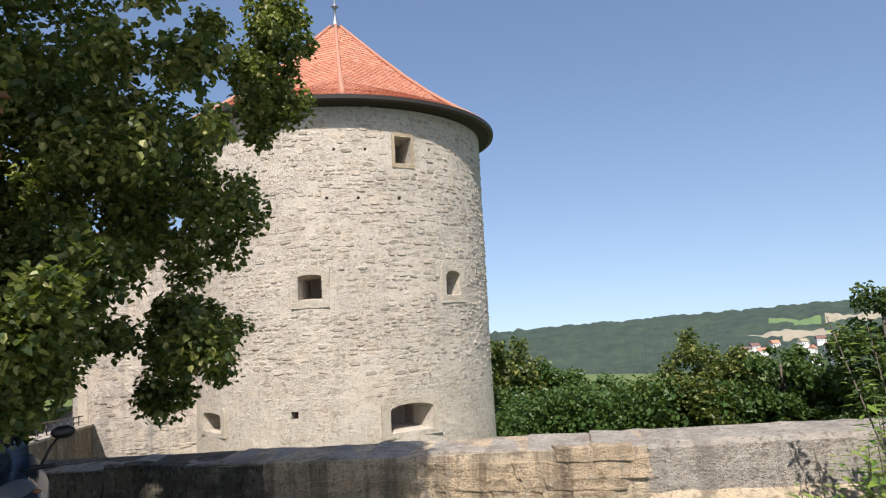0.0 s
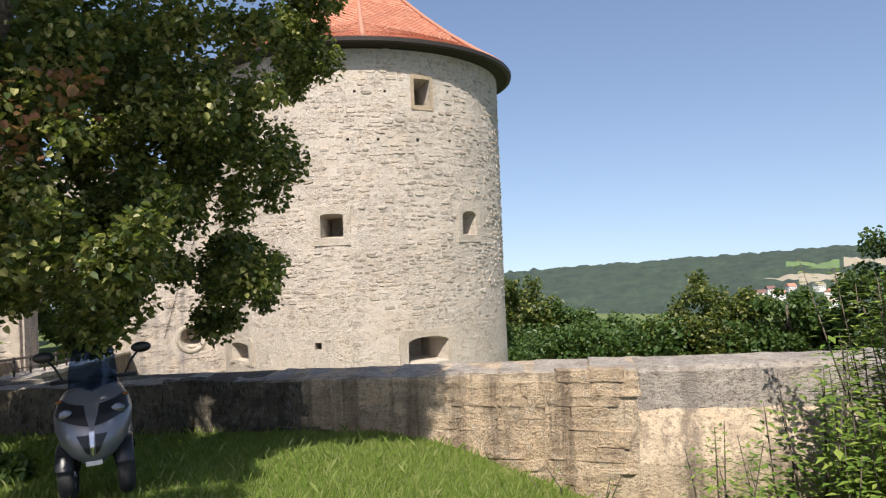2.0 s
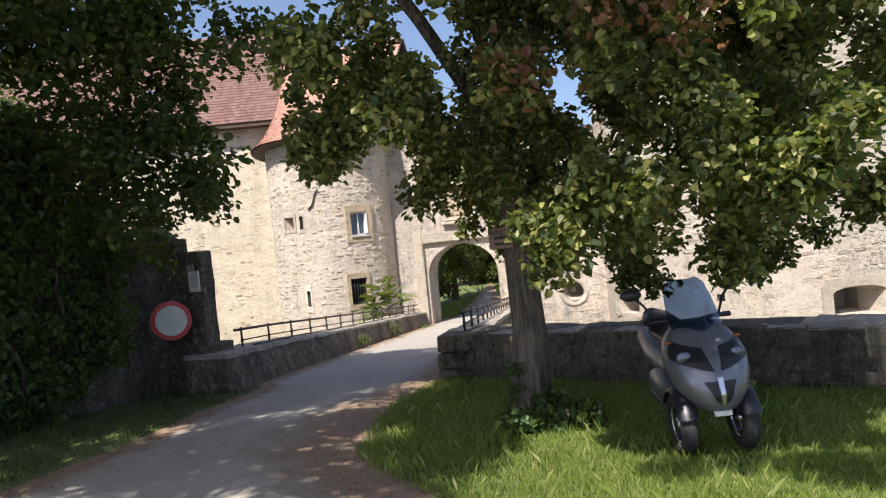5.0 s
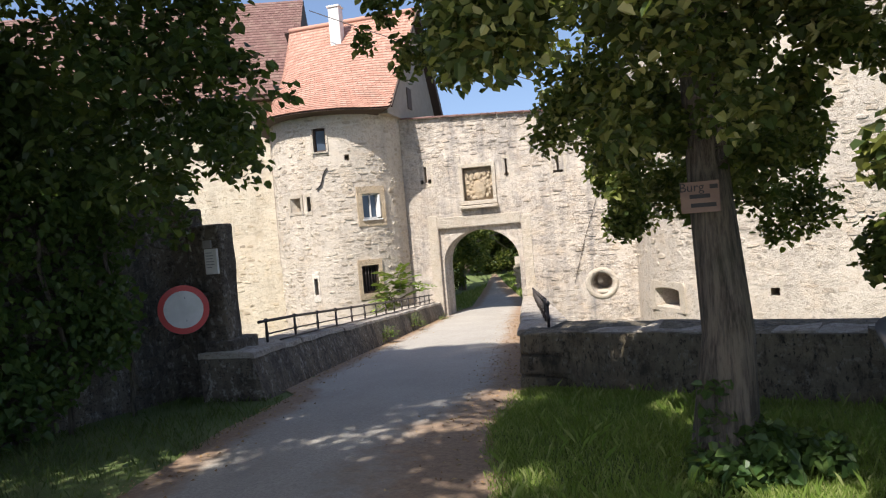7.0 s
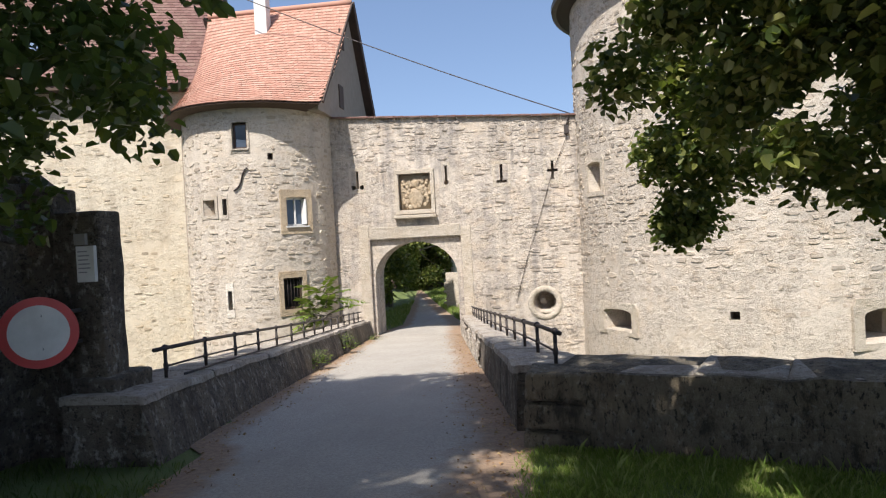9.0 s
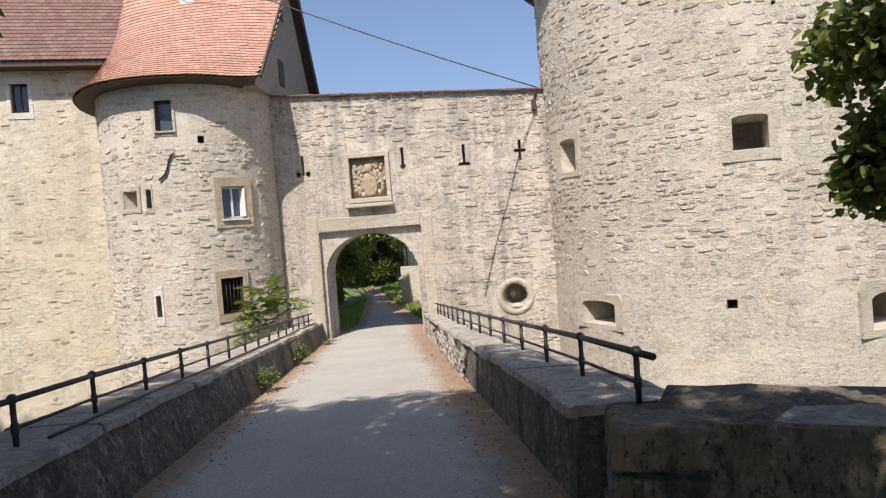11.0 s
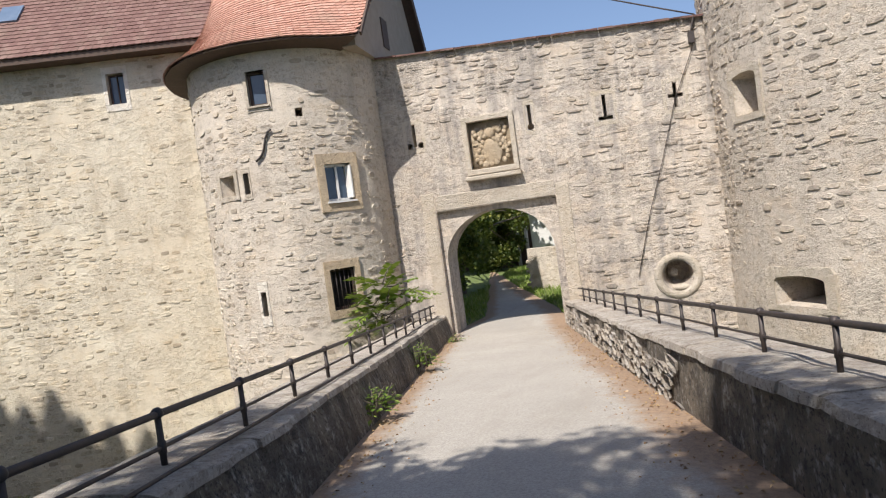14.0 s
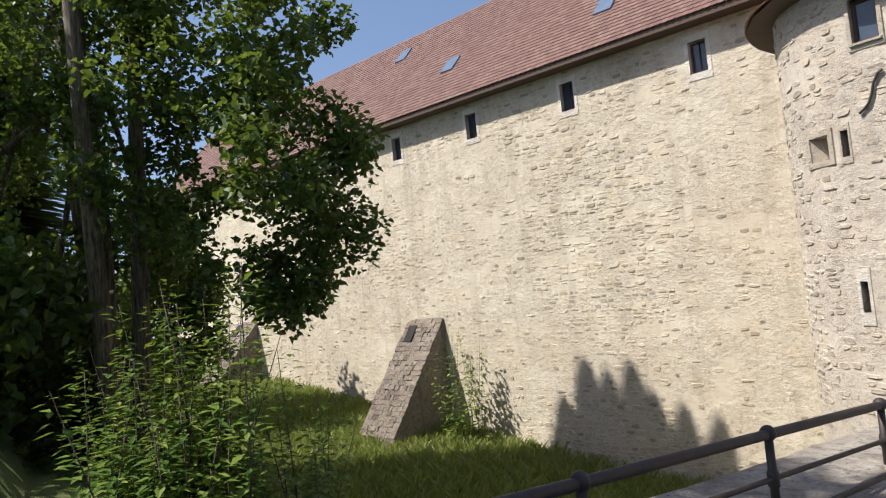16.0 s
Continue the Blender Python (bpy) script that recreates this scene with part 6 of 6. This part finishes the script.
meadow("grass", lambda x, y: not road_edges(y)[0] < x < road_edges(y)[1], -14, -8, 31.5, 60, 12000, 0.1, 0.3, "green grass beside the yard lane", 0.02)


def litter(places, size):
    g = Geo()
    for x, y in places:
        z = height(x, y) + 0.034
        w, s = random.uniform(0, 6.28), size * random.uniform(0.5, 1.2)
        c, d = math.cos(w) * s, math.sin(w) * s
        g.add([(x - c, y - d, z), (x + d * 0.5, y - c * 0.5, z + random.uniform(0, 0.02)), (x + c, y + d, z), (x - d * 0.5, y + c * 0.5, z + random.uniform(0, 0.02))], [(0, 1, 2, 3)])
    return g


lp = []
while len(lp) < 2600:
    y = random.uniform(3.5, 29)
    l, r = (left_in(y), right_in(y)) if y > 10 else road_edges(y)
    side = random.random() < 0.6
    x = r - abs(random.gauss(0, 0.45 + 0.5 * smooth(9, 6, y))) if side else l + abs(random.gauss(0, 0.3))
    if l < x < r:
        lp.append((x, y))
tagged(part("fallen_leaves", litter(lp, 0.024), leafy("dry_leaf", (0.20, 0.10, 0.05), (0.32, 0.19, 0.09), (0.42, 0.30, 0.14), 0.1)), "dry brown leaves strewn along the lane edges", "leaves", kind="stuff")


# ---- scooter ----
M_SILVER = plain("scooter_paint", (0.21, 0.215, 0.235), (0.18, 0.185, 0.2), 0.3, 3, 0.45, 0.0)
M_BLACK = plain("black_plastic", (0.012, 0.012, 0.014), (0.02, 0.02, 0.022), 0.35, 20)
M_RUBBER = plain("tyre_rubber", (0.02, 0.02, 0.02), (0.035, 0.033, 0.03), 0.85, 30)
M_CHROME = plain("bright_metal", (0.62, 0.62, 0.64), (0.5, 0.5, 0.52), 0.22, 10, 0.9, 0.0)
M_LENS = plain("lamp_lens", (0.16, 0.17, 0.20), (0.10, 0.11, 0.13), 0.08, 14, 0.6, 0.0)
M_AMBER = plain("amber_lens", (0.30, 0.11, 0.03), (0.24, 0.09, 0.03), 0.2, 10)


def clear_glass():
    """A thin tinted sheet: it lets light through and mirrors the sky at its gloss."""
    m, nt, b = mat("tinted_screen", 0.08)
    # Blue of the mirrored sky, partly put into the haze colour.
    b.inputs["Base Color"].default_value = (0.16, 0.22, 0.32, 1)
    tr = nt.nodes.new("ShaderNodeBsdfTransparent")
    tr.inputs["Color"].default_value = (0.36, 0.46, 0.62, 1)
    gl = nt.nodes.new("ShaderNodeBsdfGlossy")
    gl.inputs["Roughness"].default_value = 0.04
    haze, shine = nt.nodes.new("ShaderNodeMixShader"), nt.nodes.new("ShaderNodeMixShader")
    haze.inputs[0].default_value = 0.06
    nt.links.new(tr.outputs[0], haze.inputs[1])
    nt.links.new(b.outputs[0], haze.inputs[2])
    nt.links.new(N(nt, "ShaderNodeFresnel", IOR=1.6).outputs[0], shine.inputs[0])
    nt.links.new(haze.outputs[0], shine.inputs[1])
    nt.links.new(gl.outputs[0], shine.inputs[2])
    nt.links.new(shine.outputs[0], nt.nodes["Material Output"].inputs["Surface"])
    return m


SC = Matrix.Translation((-2.17, 5.75, -0.47)) @ pose(0, 0, 0, 0, -2, 12.5)
scooter = thing("scooter", (-2.17, 5.75, -0.5), "silver-grey three-wheeled scooter parked on the grass", "scooter")


def sc(name, g, m, label="", smooth_it=True, bevel=0.0, parent=None):
    g.v = [tuple(SC @ Vector(v)) for v in g.v]
    return part(name, g, m, parent or scooter, label, smooth_it, bevel)


NOSE = [  # z, half width, front y, back y
    (0.36, 0.07, -0.26, 0.05), (0.44, 0.16, -0.34, 0.12), (0.54, 0.225, -0.36, 0.2), (0.66, 0.265, -0.32, 0.26), (0.78, 0.275, -0.24, 0.3),
    (0.88, 0.25, -0.14, 0.32), (0.96, 0.20, -0.05, 0.30), (1.0, 0.15, 0.0, 0.28)]


def nose_at(z, w, out=0.0):
    """A point on the fairing: height and angle (0 straight ahead, degrees)."""
    for a, b in zip(NOSE, NOSE[1:]):
        if z <= b[0]:
            break
    k = min(1, max(0, (z - a[0]) / (b[0] - a[0])))
    hw, yf, yb = [(a[i] + (b[i] - a[i]) * k) * (1.16 if i == 1 else 1) for i in (1, 2, 3)]
    c, q = math.cos(radians(w)), math.sin(radians(w))
    x = (hw + out) * math.copysign(abs(q) ** 0.8, q)
    yc = (yf + yb) / 2
    return (x, yc - (abs(yf - yb) / 2 + out) * math.copysign(abs(c) ** 0.9, c), z)


def shell(z0, z1, w0, w1, out, nz=10, nw=16):
    g = Geo()
    for i in range(nz + 1):
        for k in range(nw + 1):
            g.v.append(nose_at(z0(k / nw) + (z1(k / nw) - z0(k / nw)) * i / nz, w0(i / nz) + (w1(i / nz) - w0(i / nz)) * k / nw, out))
    n = nw + 1
    g.f = [(i * n + k, i * n + k + 1, (i + 1) * n + k + 1, (i + 1) * n + k) for i in range(nz) for k in range(nw)]
    return g


g = Geo()
for z, *_ in NOSE:
    g.v += [nose_at(z, 360 * k / 32) for k in range(32)]
g.f = [(i * 32 + k, i * 32 + (k + 1) % 32, (i + 1) * 32 + (k + 1) % 32, (i + 1) * 32 + k) for i in range(len(NOSE) - 1) for k in range(32)]
g.f += [tuple(range(32))[::-1], tuple((len(NOSE) - 1) * 32 + k for k in range(32))]
fairing = sc("front_fairing", g, M_SILVER)
V = lambda f: abs(2 * f - 1)
sc("headlamp_panel", shell(lambda f: 0.70 + 0.10 * V(f), lambda f: 0.86 + 0.06 * V(f), lambda f: -66, lambda f: 66, 0.006), M_BLACK, "glossy dark headlamp panel", parent=fairing)
sc("nose_badge", shell(lambda f: 0.68, lambda f: 0.88, lambda f: -1 - 7 * f, lambda f: 1 + 7 * f, 0.011, 6, 6), M_SILVER, parent=fairing)
for sx in (-1, 1):
    g = Geo()
    x, y, z = nose_at(0.80, sx * 36)
    g.ball((x, y, z), 0.062, 1, 0.35, 0.95, 18, 10)
    sc("headlamp", g, M_LENS, "clear round headlamp", parent=fairing)
    sc("grille", shell(lambda f: 0.47 + 0.02 * f, lambda f: 0.64, lambda f: sx * (3 - 0.5 * f), lambda f: sx * (8 + 10 * f), 0.009, 8, 5), M_BLACK, "black radiator grille", parent=fairing)
    for k in range(4):
        g = shell(lambda f: 0.50, lambda f: 0.63, lambda f, k=k: sx * (4 + (1.4 + 2.2 * f) * k), lambda f, k=k: sx * (4.7 + (1.4 + 2.2 * f) * k), 0.013, 5, 1)
        sc("grille_fin", g, M_RUBBER, parent=fairing)
sc("centre_strip", shell(lambda f: 0.46, lambda f: 0.665, lambda f: -1.2 - 0.8 * f, lambda f: 1.2 + 0.8 * f, 0.014, 6, 4), M_CHROME, "bright centre strip", parent=fairing)
g = Geo()
g.obox(Matrix.Translation((0, -0.30, 0.385)), 0.13, 0.02, 0.04)
sc("nose_plate", g, M_WHITE, "small white plate", False, 0.004, parent=fairing)
# windscreen
g = Geo()
rows = [(0.88, 0.17, -0.12), (0.98, 0.20, -0.03), (1.1, 0.205, 0.06), (1.22, 0.19, 0.14), (1.32, 0.165, 0.20), (1.37, 0.11, 0.23)]
for th in (0.0, 0.006):
    for z, hw, y in rows:
        g.v += [(hw * q, y + th + 0.13 * q * q, z) for q in (-1, -0.75, -0.5, -0.25, 0, 0.25, 0.5, 0.75, 1)]
n, m = 9, len(rows)
for o in (0, n * m):
    g.f += [(o + i * n + k, o + i * n + k + 1, o + (i + 1) * n + k + 1, o + (i + 1) * n + k) for i in range(m - 1) for k in range(n - 1)]
ws = sc("windscreen", g, clear_glass(), "tall tinted windscreen")
ws.visible_shadow = False
# dash, handlebar, mirrors
g = Geo()
g.ball((0, 0.22, 0.96), 0.2, 1.0, 0.8, 0.4, 16, 8)
sc("dashboard", g, M_BLACK)
g = Geo()
g.tube([(-0.36, 0.36, 1.02), (-0.2, 0.3, 1.03), (0, 0.27, 1.0), (0.2, 0.3, 1.03), (0.36, 0.36, 1.02)], [0.022, 0.018, 0.02, 0.018, 0.022], 8)
sc("handlebar", g, M_BLACK)
for sx in (-1, 1):
    g = Geo()
    g.tube([(sx * 0.26, 0.34, 1.03), (sx * 0.33, 0.4, 1.16), (sx * 0.39, 0.44, 1.23)], 0.011, 6)
    g.ball((sx * 0.42, 0.45, 1.26), 0.085, 1.1, 0.35, 0.62, 14, 8)
    sc("mirror", g, M_BLACK, "black oval rear-view mirror")
    g = Geo()
    g.ball((sx * 0.265, 0.0, 0.9), 0.03, 1.3, 0.8, 0.5, 10, 6)
    sc("turn_signal", g, M_AMBER, "small amber indicator lamp")


def wheel(x, y, r, w, name):
    g = Geo()
    n, k = 32, 12
    for i in range(n):
        a = 2 * math.pi * i / n
        for j in range(k):
            b = 2 * math.pi * j / k
            rr = r - w * 0.48 + w * 0.48 * math.cos(b)
            g.v.append((x + w * 0.55 * math.sin(b), y + rr * math.cos(a), r + rr * math.sin(a)))
    g.f = [(i * k + j, i * k + (j + 1) % k, ((i + 1) % n) * k + (j + 1) % k, ((i + 1) % n) * k + j) for i in range(n) for j in range(k)]
    t = sc(name, g, M_RUBBER, "black tyre on a spoked silver rim")
    g = Geo()
    g.tube([(x - w * 0.35, y, r), (x + w * 0.35, y, r)], 0.05, 12)
    for q in range(5):
        a = 2 * math.pi * q / 5
        g.tube([(x, y, r), (x, y + (r - w * 0.8) * math.cos(a), r + (r - w * 0.8) * math.sin(a))], [0.03, 0.018], 6)
    for dx in (-0.3, 0.3):
        g.tube([(x + w * dx, y + (r - w * 0.85) * math.cos(2 * math.pi * q / 24), r + (r - w * 0.85) * math.sin(2 * math.pi * q / 24)) for q in range(25)], 0.012, 6, False)
    sc("rim", g, M_CHROME, parent=t)
    return t


for sx in (-1, 1):
    wheel(sx * 0.235, 0.0, 0.25, 0.12, "front_wheel")
    g = Geo()
    n = 14
    for i in range(n + 1):
        a = radians(20 + 140 * i / n)
        for dx, rr in ((-0.075, 0.26), (-0.06, 0.285), (0, 0.295), (0.06, 0.285), (0.075, 0.26)):
            g.v.append((sx * 0.235 + dx, rr * math.cos(a), 0.25 + rr * math.sin(a)))
    g.f = [(i * 5 + j, i * 5 + j + 1, (i + 1) * 5 + j + 1, (i + 1) * 5 + j) for i in range(n) for j in range(4)]
    sc("mudguard", g, M_BLACK)
    g = Geo()
    g.tube([(sx * 0.235, 0, 0.25), (sx * 0.13, 0.03, 0.42), (0, 0.05, 0.46)], 0.03, 8)
    g.tube([(sx * 0.17, 0.05, 0.25), (sx * 0.1, 0.08, 0.55)], 0.025, 8)
    sc("suspension_arm", g, M_BLACK)
    g = Geo()
    g.ball((sx * 0.2, 0.62, 0.42), 0.17, 0.55, 2.2, 0.75, 14, 8)
    sc("side_panel", g, M_SILVER)
    g = Geo()
    g.obox(Matrix.Translation((sx * 0.2, 0.55, 0.30)), 0.16, 0.62, 0.06)
    sc("footboard", g, M_BLACK, "", False, 0.02)
wheel(0.0, 1.42, 0.27, 0.15, "rear_wheel")
g = Geo()
for y, hw, z0, z1 in ((0.5, 0.12, 0.35, 0.62), (0.75, 0.2, 0.34, 0.74), (1.1, 0.24, 0.42, 0.78), (1.45, 0.21, 0.55, 0.84), (1.72, 0.12, 0.7, 0.86)):
    g.v += [(hw * math.cos(2 * math.pi * k / 16), y, (z0 + z1) / 2 + (z1 - z0) / 2 * math.sin(2 * math.pi * k / 16)) for k in range(16)]
g.f = [(i * 16 + k, i * 16 + (k + 1) % 16, (i + 1) * 16 + (k + 1) % 16, (i + 1) * 16 + k) for i in range(4) for k in range(16)]
g.f += [tuple(range(16)), tuple(64 + k for k in range(16))[::-1]]
sc("rear_body", g, M_SILVER)
g = Geo()
for y, hw, z in ((0.6, 0.11, 0.76), (0.8, 0.16, 0.80), (1.05, 0.17, 0.80), (1.1, 0.17, 0.86), (1.4, 0.15, 0.9), (1.6, 0.09, 0.9)):
    g.v += [(hw * math.cos(2 * math.pi * k / 14), y, z + 0.07 * math.sin(2 * math.pi * k / 14)) for k in range(14)]
g.f = [(i * 14 + k, i * 14 + (k + 1) % 14, (i + 1) * 14 + (k + 1) % 14, (i + 1) * 14 + k) for i in range(5) for k in range(14)]
g.f += [tuple(range(14)), tuple(70 + k for k in range(14))[::-1]]
sc("seat", g, M_BLACK, "black padded seat")

# ---- single stones of the retaining wall ----
rnd = random.Random(21)
SHAPES = []
for _ in range(12):
    g = Geo()
    ring = []
    for sc_, y in ((1.0, 0.5), (0.97, -0.2), (0.84, -0.5)):
        g.v += [(sx * 0.5 * sc_ + rnd.uniform(-0.05, 0.05), y + (rnd.uniform(-0.09, 0.09) if y < 0 else 0), sz * 0.5 * sc_ + rnd.uniform(-0.06, 0.06)) for sx, sz in ((-1, -1), (0, -1.04), (1, -1), (1.03, 0), (1, 1), (0, 1.04), (-1, 1), (-1.03, 0))]
    g.f = [(i * 8 + k, i * 8 + (k + 1) % 8, (i + 1) * 8 + (k + 1) % 8, (i + 1) * 8 + k) for i in range(2) for k in range(8)] + [tuple(range(16, 24))]
    me = g.mesh("stone")
    bm = bmesh.new()
    bm.from_mesh(me)
    bmesh.ops.recalc_face_normals(bm, faces=bm.faces)
    bm.to_mesh(me)
    bm.free()
    me.materials.append(M_STONE)
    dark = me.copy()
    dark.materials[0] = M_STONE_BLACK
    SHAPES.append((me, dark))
a, b = Vector((PIER[0] + 0.3, wall_y(PIER[0] + 0.3), 0)), Vector((*CORNER, 0))
way = (b - a).normalized()
back = Vector((-way.y, way.x, 0))
FACE = Matrix(((way.x, back.x, 0, 0), (way.y, back.y, 0, 0), (0, 0, 1, 0), (0, 0, 0, 1)))
L = (b - a).length
inv = moat_wall.matrix_basis.inverted()
z = -1.75
while z < 0.06:
    h = rnd.uniform(0.12, 0.22)
    u = rnd.uniform(-0.2, 0.0)
    while u < L - 0.1:
        w = rnd.uniform(0.24, 0.6)
        p = a + way * (u + w / 2)
        top = WALL_TOP(u / L) - 0.03
        if z + h / 2 < top and z + h > height(p.x, p.y - 0.4) - 0.02 and u + w < L + 0.03 and u > -0.1:
            # Stones at the west end take the dark copy, shade included.
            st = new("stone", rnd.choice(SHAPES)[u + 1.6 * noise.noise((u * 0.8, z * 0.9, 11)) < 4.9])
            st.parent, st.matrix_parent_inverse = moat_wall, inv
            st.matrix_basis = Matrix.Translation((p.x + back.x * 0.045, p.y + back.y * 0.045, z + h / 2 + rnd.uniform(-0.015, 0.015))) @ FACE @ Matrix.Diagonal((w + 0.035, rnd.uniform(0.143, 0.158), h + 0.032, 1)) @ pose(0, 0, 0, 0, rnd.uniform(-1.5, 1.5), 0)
        u += w
    z += h
# coping slabs on the retaining wall
u = 0.0
while u < L:
    w = min(rnd.uniform(0.35, 0.9), L - u)
    p = a + way * (u + w / 2) + back * 0.40
    g = Geo()
    g.obox(Matrix.Translation((p.x, p.y, WALL_TOP(u / L))) @ FACE @ pose(0, 0, 0, rnd.uniform(-1, 2), rnd.uniform(-0.4, 0.4), 0), w - 0.006, 0.76, 0.07, 0.014)
    part("coping_slab", g, M_COPING, moat_wall, bevel=0.02)
    u += w
